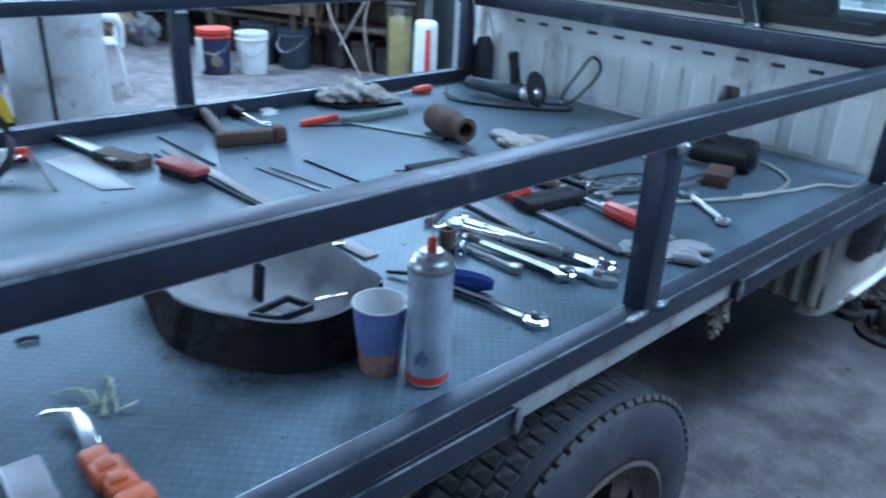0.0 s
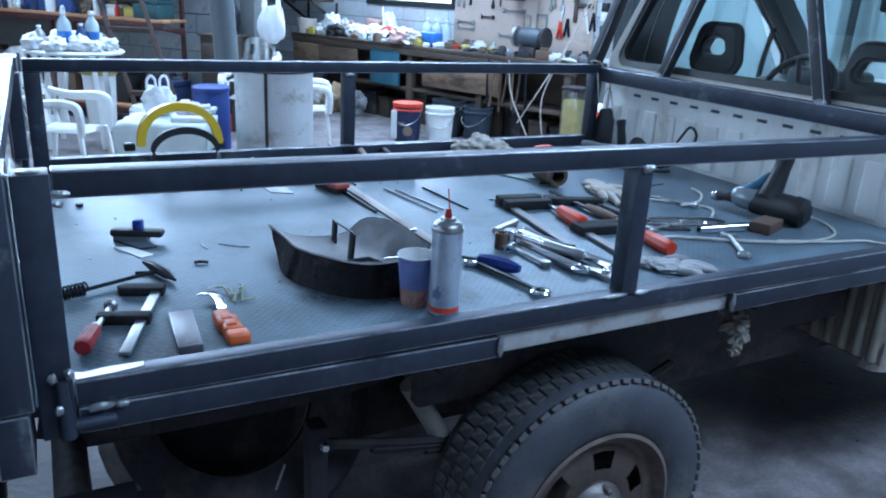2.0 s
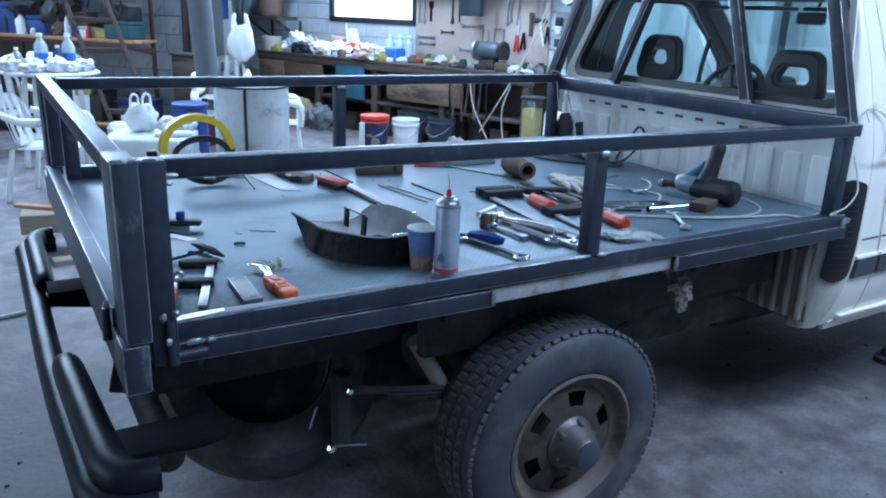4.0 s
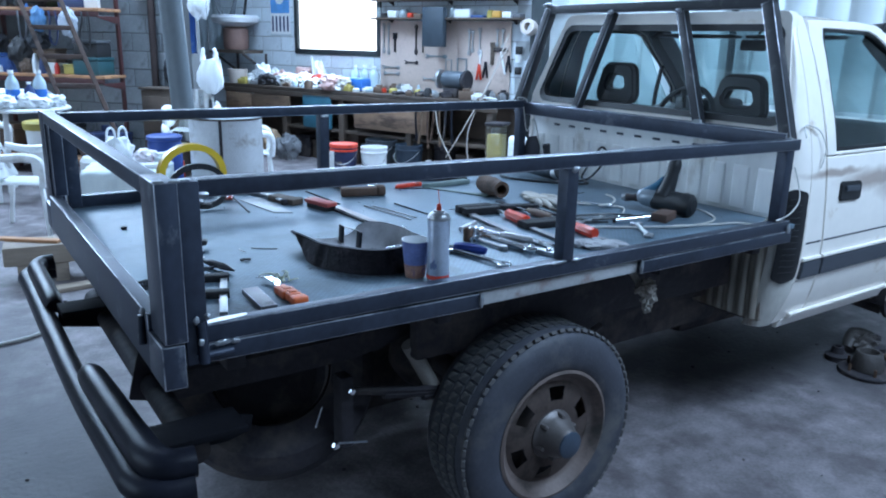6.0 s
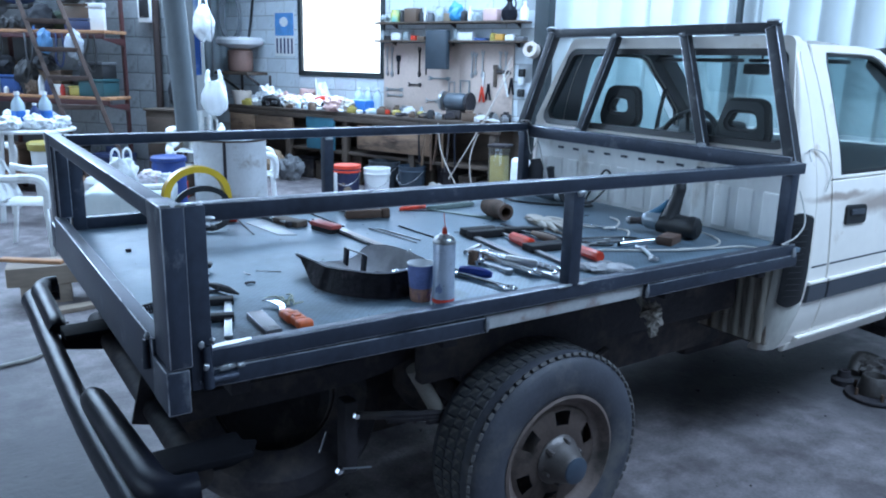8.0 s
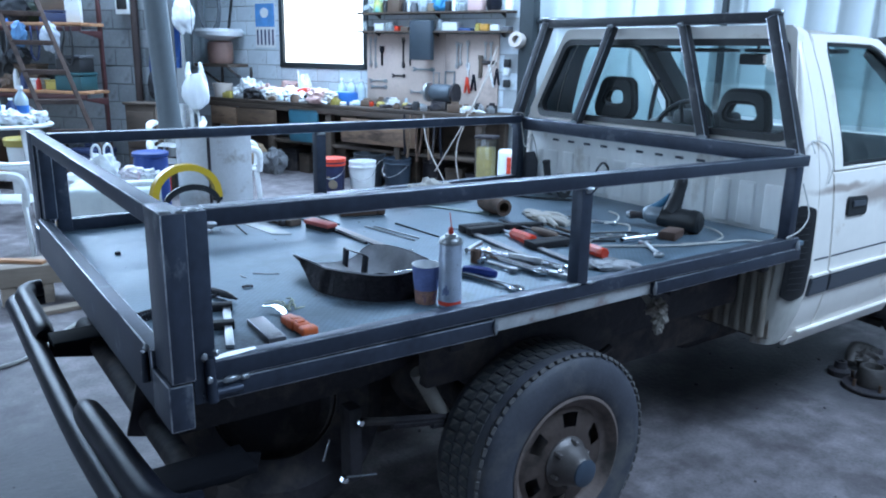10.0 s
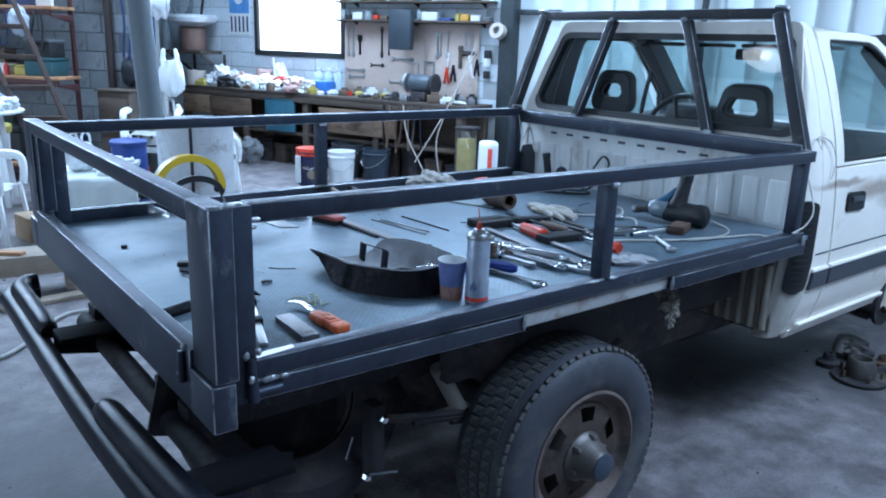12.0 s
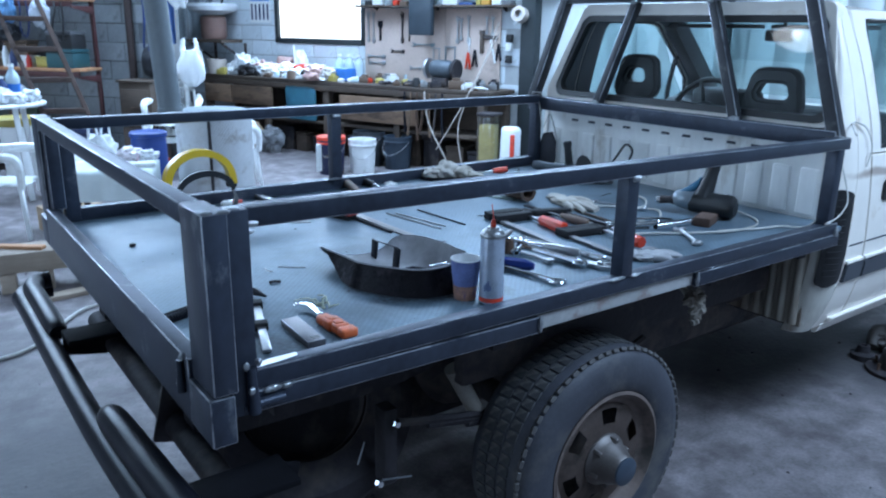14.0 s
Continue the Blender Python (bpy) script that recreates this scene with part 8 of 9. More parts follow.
crate(rack_at(-1.95, 0.2, 1.926), 0.4, 0.3, 0.34, PAL[10], "green crate on the rack")
crate(rack_at(-2.5, 0.2, 1.926), 0.45, 0.3, 0.26, PAL[4], "brown cardboard box on the rack")
crate(rack_at(-3.1, 0.2, 1.926), 0.45, 0.3, 0.3, PAL[5], "blue plastic crate on the rack")
crate(rack_at(-0.3, 0.25, 0.216), 0.4, 0.3, 0.3, PAL[0], "dark blue case on the bottom shelf")
crate(rack_at(-1.0, 0.25, 0.216), 0.5, 0.3, 0.4, PAL[1], "black case on the bottom shelf")
crate(rack_at(-1.8, 0.25, 0.216), 0.5, 0.3, 0.35, PAL[4], "brown box on the bottom shelf")
crate(rack_at(-2.6, 0.25, 0.216), 0.5, 0.3, 0.45, PAL[6], "grey case on the bottom shelf")
rk_rnd = random.Random(77)
for zs, hmax, xs in ((1.186, 0.50, (-0.50, -3.3)), (1.926, 0.55, (-0.35, -3.3)), (0.216, 0.7, (-0.15, -3.3)), (2.786, 0.35, (-0.15, -3.3))):
    x = xs[0]
    while x > xs[1]:
        w = rk_rnd.uniform(0.07, 0.18)
        h = rk_rnd.uniform(0.08, hmax * 0.75)
        y = rk_rnd.uniform(0.32, 0.34)
        mt = rk_rnd.choice((0, 5, 1, 3, 0, 4, 5, 6, 8, 2, 1, 7, 6) if zs == 1.186 else (0, 0, 1, 1, 1, 4, 10, 6, 6, 2, 0, 7, 4))
        nm = ("navy", "black", "teal", "white", "brown", "blue", "grey", "red", "tan", "yellow", "green")[mt]
        if rk_rnd.random() < 0.45:
            b = bm_new()
            lathe(b, [(0, 0), (w / 2, 0), (w / 2, h * 0.8), (w * 0.38, h * 0.9), (w * 0.38, h), (0, h)], 14)
            solo("storage_tin", b, PAL[mt], rack_at(x - w / 2, y, zs), nm + " tin at the back of the rack", "tin", "tins on the rack")
        else:
            b = bm_new()
            box(b, -w / 2, w / 2, -0.05, 0.05, 0, h, 0.006)
            box(b, -w * 0.4, w * 0.4, -0.054, -0.045, h * 0.3, h * 0.6, 0.002)
            solo("storage_carton", b, PAL[mt], rack_at(x - w / 2, y, zs, rk_rnd.uniform(-6, 6)), nm + " carton at the back of the rack", "box", "cartons on the rack")
        x -= w + rk_rnd.uniform(0.01, 0.07)
for zs, hmax in ((1.186, 0.40), (1.926, 0.45)):
    x = -0.74 if zs < 1.5 else -1.2
    while x > -3.2:
        w = rk_rnd.uniform(0.05, 0.14)
        h = rk_rnd.uniform(0.07, hmax * 0.6)
        mt = rk_rnd.choice((0, 3, 5, 0, 6, 4, 3, 5, 7, 8) if zs < 1.5 else (0, 1, 1, 0, 6, 4, 1, 10))
        nm = ("navy", "black", "teal", "white", "brown", "blue", "grey", "red", "tan", "yellow", "green")[mt]
        b = bm_new()
        if rk_rnd.random() < 0.5:
            lathe(b, [(0, 0), (w / 2, 0), (w / 2, h * 0.7), (w * 0.3, h * 0.85), (w * 0.2, h), (0, h)], 14)
            solo("oil_bottle", b, PAL[mt], rack_at(x - w / 2, 0.045, zs), nm + " plastic bottle along the rack's front edge", "bottle", "bottles on the rack")
        else:
            blob(b, (0, 0, h * 0.35), (w * 0.7, 0.045, h * 0.5), 300 + len(bpy.data.objects), 0.3, 3, 3, 0.0, 0.3)
            solo("rag", b, PAL[mt], rack_at(x - w / 2, 0.05, zs), nm + " crumpled rag on the rack", "rag", "rags on the rack", smooth=50)
        x -= w + rk_rnd.uniform(0.02, 0.16)
for k in range(4):
    b = bm_new()
    sweep(b, [(0, 0, 0), (0.02, -0.02, -0.10), (0.03 * (k - 1), -0.02, -0.30), (0.05, 0, -0.42 + 0.05 * k), (0.09, 0.01, -0.20), (0.07, 0.02, 0)], 0.011, 7, 5)
    solo("cable_loop", b, PAL[(1, 0, 6, 1)[k]], rack_at(-0.32 - 0.43 * k, -0.012, 1.885), ("black", "navy", "grey", "black")[k] + " cable loop hung on the rack's front beam", "cable", "cables on the rack")
for k, (x, z, w, h) in enumerate(((-1.02, 1.926, 0.20, 0.30), (-1.38, 2.21, 0.30, 0.20), (-0.62, 2.22, 0.16, 0.16), (-1.75, 1.926, 0.24, 0.34), (-0.50, 2.786, 0.26, 0.22), (-1.05, 2.786, 0.30, 0.26), (-1.30, 1.186, 0.16, 0.42), (-1.02, 1.46, 0.16, 0.20), (-2.05, 1.926, 0.26, 0.50), (-2.5, 1.926, 0.28, 0.46), (-1.55, 2.10, 0.22, 0.40), (-1.75, 1.40, 0.26, 0.30), (-2.3, 1.40, 0.26, 0.36))):
    b = bm_new()
    blob(b, (0, 0, h * 0.45), (w, 0.10, h * 0.55), 190 + k, 0.2, 2.0, 4, 0.0, 0.3)
    solo("stuffed_sack", b, (PAL_BK, PAL[0], PAL[1], PAL_BK)[k % 4], rack_at(x, 0.10, z), ("black canvas sack", "navy cloth sack", "black plastic sack", "black canvas sack")[k % 4] + " stuffed on the rack", "sack", "sacks on the rack", smooth=50)
b = bm_new()
blob(b, (0, 0, 0.11), (0.13, 0.11, 0.12), 91, 0.15, 2, 3, 0.0, 0.1)
solo("green_ball_bag", b, PAL[10], rack_at(-0.88, 0.22, 1.926), "dark green stuffed bag on the rack", "bag", smooth=50)
bottle(rack_at(-1.10, 0.1, 1.926), 0.05, 0.2, M_BLUEBR, M_WHITEPL, "blue bottle on the rack")
M_HAZY = mat("hazy_bag", (0.40, 0.44, 0.50), 0.3, 0, 0.2, 12, 0.3, 30)
M_GREYSACK = mat("dirty_grey_sack", (0.17, 0.175, 0.185), 0.7, 0, 0.35, 8, 0.4, 50, (0.07, 0.065, 0.06), 0.35, 6)
M_PALEBLUE = mat("pale_blue_bag", (0.09, 0.22, 0.40), 0.3, 0, 0.25, 12, 0.3, 30)
for k, (x, z, r) in enumerate(((-0.46, 1.60, 0.11), (-0.86, 1.64, 0.095))):
    hbg = thing("hung_bag", rack_at(x, -0.06, z), "clear bag hung from the rack shelf" if k == 0 else "blue bag hung from the rack shelf", "plastic bag")
    b = bm_new()
    blob(b, (0, 0, 0.16), (r, r * 0.7, r * 1.5), 95 + k, 0.2, 2, 3, None, 0.3)
    part("bag", b, M_HAZY if k == 0 else M_PALEBLUE, hbg, smooth=50)
    b = bm_new()
    cyl(b, (0, 0.02, 0.25), (0, 0.05, 1.88 - z), 0.012, 0.006, 6)
    part("tie", b, M_BAG, hbg)
tub = thing("yellow_tub", rack_at(-0.62, -0.45, 0.0), "yellow and white plastic tub stack", "tub")
b = bm_new()
lathe(b, [(0, 0), (0.14, 0), (0.17, 0.62), (0.16, 0.62), (0, 0.60)], 24)
part("tub", b, M_WHITEPL, tub)
b = bm_new()
lathe(b, [(0.16, 0.60), (0.19, 0.61), (0.20, 0.68), (0.18, 0.70), (0, 0.69)], 24)
part("lid", b, PAL[9], tub)

# wooden ladder
M_LADDER = mat("dark_red_brown_wood", (0.075, 0.052, 0.045), 0.85, 0, 0.3, 5, 0.15, 40, (0.025, 0.018, 0.016), 0.3, 4, spec=0.2)
ld = thing("wooden_ladder", Matrix(), "dark wooden ladder leaning on the store rack", "ladder")


def ladder_pt(s, z):
    return Vector((0.72 - 0.208 * z + s * 0.38, 6.50 + 0.616 * z - s * 0.10, z))


for s in (0, 1):
    b = bm_new()
    bar(b, ladder_pt(s, 0.0), ladder_pt(s, 2.9), 0.045, 0.085, 0.006, (0, 1, 0.4))
    part("stile", b, M_LADDER, ld)
for k in range(9):
    b = bm_new()
    z = 0.25 + 0.29 * k
    bar(b, ladder_pt(0, z), ladder_pt(1, z), 0.10, 0.05, 0.004)
    part("rung", b, M_LADDER, ld)

# ---------- workbench ----------
M_WOOD_MID = mat("worn_brown_board", (0.20, 0.125, 0.080), 0.75, 0, 0.4, 5, 0.15, 40, (0.060, 0.038, 0.028), 0.45, 5, stretch=(0.25, 1, 1), rand=0.2)
be = thing("workbench", WALL, "long dark wooden workbench with drawers and open bays", "workbench")
BT = 0.98
for k in range(4):
    b = bm_new()
    box(b, -2.62, 2.2, -0.66 + k * 0.16, -0.505 + k * 0.16, BT - 0.05, BT, 0.005)
    part("plank", b, M_WOOD_DK, be)
b = bm_new()
box(b, -2.6, 2.2, -0.665, -0.625, BT - 0.12, BT - 0.052, 0.004)
part("apron", b, M_WOOD_DK, be)
for x in (-2.55, -1.35, -0.25, 0.9, 2.1):
    for y in (-0.6, -0.06):
        b = bm_new()
        box(b, x - 0.045, x + 0.045, y - 0.045, y + 0.045, 0, BT - 0.12, 0.006)
        part("leg", b, M_WOOD_DK, be)
b = bm_new()
box(b, -1.3, 2.1, -0.62, -0.1, 0.42, 0.46, 0.004)
part("lower_shelf", b, M_WOOD_DK, be)
for x0, x1, z0, z1, mt, nm in ((-2.58, -2.03, 0.60, 0.855, M_WOOD_MID, "drawer"), (-2.0, -1.22, 0.60, 0.855, M_WOOD_MID, "drawer"), (-0.95, -0.42, 0.46, 0.90, mat("dark_teal_board", (0.03, 0.13, 0.18), 0.6, 0, 0.25, 5, 0.05, 40), "teal_door"), (0.0, 1.22, 0.52, 0.83, M_WOOD_MID, "drawer")):
    b = bm_new()
    box(b, x0, x1, -0.665, -0.63, z0, z1, 0.006)
    d = part(nm, b, mt, be)
    if nm == "teal_door":
        continue
    bb = bm_new()
    cyl(bb, ((x0 + x1) / 2 - 0.05, -0.685, (z0 + z1) / 2), ((x0 + x1) / 2 + 0.05, -0.685, (z0 + z1) / 2), 0.008, None, 8)
    part("pull", bb, M_RUST, d)
b = bm_new()
box(b, -2.55, 2.1, -0.05, -0.02, 0.0, 0.92)
part("back_board", b, M_WOOD_DK, be)

ub = random.Random(44)
for k in range(11):
    u = -1.28 + 0.31 * k
    w, h = ub.uniform(0.2, 0.28), ub.uniform(0.22, 0.40)
    t = thing("dark_box", W(u + 0.14, 0.34, 0.0, ub.uniform(-8, 8)), ("black greasy tool box stowed under the bench", "dark brown wooden box stowed under the bench")[k % 2], "box", "boxes under the bench")
    b = bm_new()
    box(b, -w / 2, w / 2, -0.16, 0.16, 0, h * 0.82, 0.008)
    part("body", b, (M_UNDER, M_WOOD_DK)[k % 2], t)
    b = bm_new()
    box(b, -w / 2 - 0.006, w / 2 + 0.006, -0.166, 0.166, h * 0.82 + 0.003, h, 0.006)
    part("lid", b, (M_UNDER, M_WOOD_DK)[k % 2], t)

# buckets and bins before the bench
def bucket(m, r, h, material, label, lid=None, parts=()):
    t = thing("bucket", m, label, "bucket", "buckets before the bench")
    b = bm_new()
    lathe(b, [(0, 0.0), (r * 0.86, 0.0), (r * 0.88, 0.01), (r, h - 0.02), (r * 1.03, h - 0.02), (r * 1.03, h), (r * 0.96, h), (r * 0.84, 0.02), (0, 0.02)], 32)
    part("body", b, material, t)
    b = bm_new()
    lathe(b, [(r * 1.01, h - 0.075), (r * 1.05, h - 0.07), (r * 1.05, h - 0.055), (r * 1.01, h - 0.05)], 32)
    part("rib_ring", b, lid or material, t)
    b = bm_new()
    sweep(b, [(-r * 1.04, 0, h - 0.06), (-r * 0.8, -r * 0.8, h - 0.16), (0, -r * 1.10, h - 0.22), (r * 0.8, -r * 0.8, h - 0.16), (r * 1.04, 0, h - 0.06)], 0.004, 6, 4)
    part("bail", b, M_DULLMETAL, t)
    if lid:
        b = bm_new()
        lathe(b, [(r * 0.98, h - 0.03), (r * 1.06, h - 0.03), (r * 1.06, h + 0.01), (r * 0.9, h + 0.012), (0, h + 0.005)], 32)
        part("lid", b, lid, t)
    return t


M_BUCKETBK = mat("dark_printed_bucket", (0.020, 0.026, 0.075), 0.4, 0, 0.3, 14, 0, 60, (0.30, 0.22, 0.12), 0.12, 9)
bk = bucket(pose(3.47, 6.57, 0, 0, 0, -35), 0.160, 0.43, M_BUCKETBK, "dark printed paint bucket with a red lid", M_RED)
b = bm_new()
for k in range(5):
    box(b, -0.155 + k * 0.012, -0.147 + k * 0.012, -0.168, -0.10, 0.05, 0.36)
part("label_stripes", b, M_WHITEPL, bk)
b = bm_new()
lathe(b, [(0, 0), (0.055, 0), (0.05, 0.006), (0, 0.008)], 20, Matrix.Translation((0.03, -0.150, 0.14)) @ Matrix.Rotation(radians(90), 4, "X"))
part("label_badge", b, PAL[8], bk)
bucket(pose(3.79, 6.40, 0, 0, 0, -35), 0.160, 0.405, M_WHITEPL, "white plastic bucket with a wire bail")
bucket(W(0.55, 0.75, 0), 0.20, 0.42, mat("grey_bin", (0.035, 0.042, 0.05), 0.5, 0, 0.15, 6), "dark grey bin before the bench")
bucket(W(1.0, 0.75, 0), 0.17, 0.40, mat("blue_grey_bin", (0.03, 0.045, 0.065), 0.5, 0, 0.15, 6), "blue-grey bin before the bench")
for k, (u, v, s) in enumerate(((-1.55, 0.75, 0.2), (-1.12, 0.80, 0.19), (-1.95, 0.8, 0.18))):
    b = bm_new()
    blob(b, (0, 0, s * 0.8), (s, s * 0.85, s * 1.15), 101 + k, 0.22, 1.8, 4, 0.0, 0.38)
    solo("sack", b, (M_CARD, M_GREYSACK, M_SACK)[k], W(u, v, 0), ("slumped brown paper sack before the bench", "slumped grey plastic sack before the bench", "slumped pale sack before the bench")[k], "sack", "sacks on the floor", smooth=50)
b = bm_new()
box(b, -0.16, 0.16, -0.14, 0.14, 0, 0.3, 0.005)
solo("cardboard_box", b, M_CARD, W(-2.25, 0.85, 0, 10), "brown cardboard box before the bench", "box")
# glass box with yellow packing, sack with red stripes
jr = thing("clear_container", W(2.26, 0.72, 0, 8) @ Matrix.Diagonal((1.05, 1.05, 1.18, 1)), "tall clear container half full of yellow packing", "container")
b = bm_new()
box(b, -0.10, 0.10, -0.10, 0.10, 0.0, 0.62, 0.01)
v = part("tank", b, M_CLEAR, jr)
v.visible_shadow = False
b = bm_new()
box(b, -0.085, 0.085, -0.085, 0.085, 0.015, 0.54, 0.02, None, 3)
for v in b.verts:
    v.co += 0.012 * noise.noise_vector(v.co * 14)
part("packing", b, mat("mustard_packing", (0.34, 0.27, 0.10), 0.8, 0, 0.35, 9, 0.3, 40), jr)
b = bm_new()
box(b, -0.11, 0.11, -0.11, 0.11, 0.624, 0.65, 0.006)
part("lid", b, M_UNDER, jr)
sk = thing("striped_sack", W(2.55, 0.75, 0, 0), "white sack with a red stripe standing by the column", "sack")
b = bm_new()
box(b, -0.11, 0.11, -0.07, 0.07, 0, 0.64, 0.05, None, 4)
for v in b.verts:
    v.co += 0.03 * noise.noise_vector(v.co * 6) * min(1, v.co.z * 8)
part("sack", b, M_BAG, sk, smooth=50)
for x in (0.07,):
    b = bm_new()
    box(b, x - 0.024, x + 0.024, -0.090, -0.068, 0.12, 0.56, 0.003)
    part("stripe", b, M_RED, sk)
# loose canes and hoses by the bench end
M_CANE = mat("dusty_conduit", (0.42, 0.37, 0.33), 0.6, 0, 0.25, 20, 0.1, 60)
for k, pts in enumerate((((1.95, 0.75, 0.05), (1.85, 0.72, 0.6), (2.0, 0.5, 1.2), (2.05, 0.2, 1.75)), ((1.6, 0.8, 0.3), (1.9, 0.75, 0.8), (2.02, 0.4, 1.35), (2.0, 0.1, 1.62)), ((1.35, 0.7, 0.95), (1.45, 0.75, 0.6), (1.7, 0.8, 0.25), (1.85, 0.8, 0.02)))):
    b = bm_new()
    sweep(b, [(u, -v, z) for u, v, z in pts], 0.008, 6, 6)
    solo("white_conduit", b, M_CANE, WALL, "pale flexible conduit hanging by the bench", "conduit", "conduits by the bench")
for k in range(7):
    b = bm_new()
    u = 1.05 + 0.09 * k
    sweep(b, [(u, -0.68, 0.93), (u + 0.01, -0.70, 0.7), (u + 0.03 * (-1) ** k, -0.70, 0.45 - 0.04 * (k % 3))], [0.010, 0.012, 0.016], 6, 4)
    solo("hanging_tool", b, (M_BLACK, M_WOOD_MID, M_UNDER, M_RUST)[(k % 3) if k not in (2, 3) else 3], WALL, ("black", "wooden-handled", "greasy dark", "rusty")[(k % 3) if k not in (2, 3) else 3] + " tool hanging on the bench front", "tool", "tools hanging on the bench")

# bench top clutter
M_PINKBAG = mat("faded_pink_bag", (0.52, 0.33, 0.30), 0.4, 0, 0.2, 8, 0.3, 30)
rnd = random.Random(21)
for k in range(22):
    u = -2.35 + 2.35 * (k + rnd.random() * 0.7) / 22
    r = rnd.uniform(0.055, 0.135)
    i = (0, 4, 1, 3, 0, 2, 5, 0, 4, 1, 2)[k % 11]
    b = bm_new()
    blob(b, (0, 0, r * 0.6), (r * rnd.uniform(0.9, 1.5), r, r * rnd.uniform(0.7, 1.2)), 120 + k, 0.30, 2.4, 3, 0.0, 0.24)
    solo("crumpled_bag", b, (M_BAG, M_PAPER, PAL[1], PAL[6], M_CLOTH, M_PINKBAG)[i], W(u, 0.40 + rnd.uniform(-0.2, 0.18), BT), ("crumpled white plastic bag", "crumpled white paper bag", "crumpled black bag", "crumpled grey bag", "crumpled beige cloth bag", "crumpled faded pink bag")[i] + " on the bench", "bag", "bags on the bench", smooth=50)
for k, (u, v, rx, h) in enumerate(((-2.02, 0.42, 0.17, 0.30), (-1.98, 0.20, 0.13, 0.22), (-1.55, 0.36, 0.24, 0.17), (-1.25, 0.30, 0.20, 0.20), (-1.12, 0.16, 0.12, 0.36), (-1.42, 0.14, 0.22, 0.26), (-0.72, 0.30, 0.22, 0.19), (-0.55, 0.52, 0.15, 0.15), (-0.35, 0.55, 0.13, 0.12))):
    b = bm_new()
    blob(b, (0, 0, h * 0.45), (rx, rx * 0.7, h * 0.56), 160 + k, 0.30, 2.2, 4, 0.0, 0.30)
    solo("stuffed_bag", b, M_PINKBAG if k == 5 else M_BAG, W(u, v, BT), ("stuffed white carrier bag piled on the bench", "stuffed faded pink bag piled on the bench")[k == 5], "bag", "bags on the bench", smooth=50)
b = bm_new()
cyl(b, (0, 0, 0.0), (-0.05, 0.0, 0.42), 0.016, 0.012, 8)
solo("white_tube", b, M_WHITEPL, W(-1.15, 0.22, BT), "thin white tube standing among the bags", "tube")
b = bm_new()
blob(b, (0, 0, 0.05), (0.20, 0.07, 0.05), 171, 0.2, 2, 3, 0.0, 0.2)
solo("red_tool_roll", b, M_RED, W(-0.86, 0.36, BT + 0.09), "red cloth tool roll lying on the bags", "tool roll", smooth=50)
b = bm_new()
lathe(b, [(0, 0), (0.12, 0), (0.15, 0.2), (0.14, 0.2), (0.11, 0.02), (0, 0.02)], 24)
solo("tub", b, mat("beige_tub", (0.48, 0.42, 0.38), 0.6, 0, 0.1, 6), W(-2.48, 0.5, BT), "beige plastic tub on the bench", "tub")
for k in range(3):
    bottle(W(-0.34 + 0.17 * k, 0.25, BT), 0.065, 0.33, M_PET, M_WHITEPL, "cloudy plastic bottle on the bench", "bottles on the bench")
b = bm_new()
box(b, -0.13, 0.13, -0.1, 0.1, 0, 0.17, 0.03)
solo("blue_jug", b, M_BLUEBR, W(-0.13, 0.40, BT), "blue plastic jug on the bench", "jug")
b = bm_new()
blob(b, (0, 0, 0.07), (0.10, 0.08, 0.08), 141, 0.2, 2, 3, 0.0, 0.2)
solo("red_cloth", b, M_RED, W(-0.95, 0.3, BT + 0.0), "bundled red cloth on the bench", "cloth", smooth=50)
b = bm_new()
box(b, -0.07, 0.07, -0.04, 0.04, 0, 0.06, 0.01)
solo("red_packet", b, M_RED, W(0.26, 0.42, BT), "red packet on the bench", "packet")
bench_labels = {0: "black tool case on the bench", 1: "grey metal part on the bench", 2: "small white box on the bench", 3: "yellow tool on the bench", 4: "brown wooden box on the bench", 5: "dark greasy motor part on the bench", 6: "small blue packet on the bench", 7: "small red packet on the bench", 8: "cloudy plastic pot on the bench"}
cols = (PAL[1], M_DULLMETAL, PAL[3], PAL[9], PAL[4], M_UNDER, M_BLUEBR, M_RED, M_PET)
for k in range(120):
    u = -2.3 + 4.4 * (k + rnd.random() * 0.8) / 120
    v = rnd.uniform(0.10, 0.60)
    i = rnd.choice((0, 0, 1, 2, 2, 3, 4, 5, 5, 1, 4, 0, 8))
    sx, sy, sz = rnd.uniform(0.03, 0.09), rnd.uniform(0.03, 0.07), rnd.uniform(0.03, 0.10)
    b = bm_new()
    shape = rnd.random()
    if shape < 0.45:
        box(b, -sx, sx, -sy, sy, 0, sz, 0.008)
        box(b, -sx * 0.5, sx * 0.6, -sy * 0.6, sy * 0.5, sz - 0.004, sz * 1.35, 0.006)
    elif shape < 0.75:
        lathe(b, [(0, 0), (sx * 0.7, 0), (sx * 0.75, sz * 0.7), (sx * 0.5, sz * 1.1), (0, sz * 1.15)], 16)
    else:
        sweep(b, [(-sx * 1.4, 0, 0.02), (0, sy * 0.3, 0.03), (sx * 1.5, -sy * 0.3, 0.02)], [0.018, 0.022, 0.012], 8, 4)
    solo("bench_item", b, cols[i], W(u, v, BT, rnd.uniform(-60, 60)), bench_labels[i], ("case", "metal part", "box", "tool", "box", "motor part", "packet", "packet", "pot")[i], "clutter on the bench")
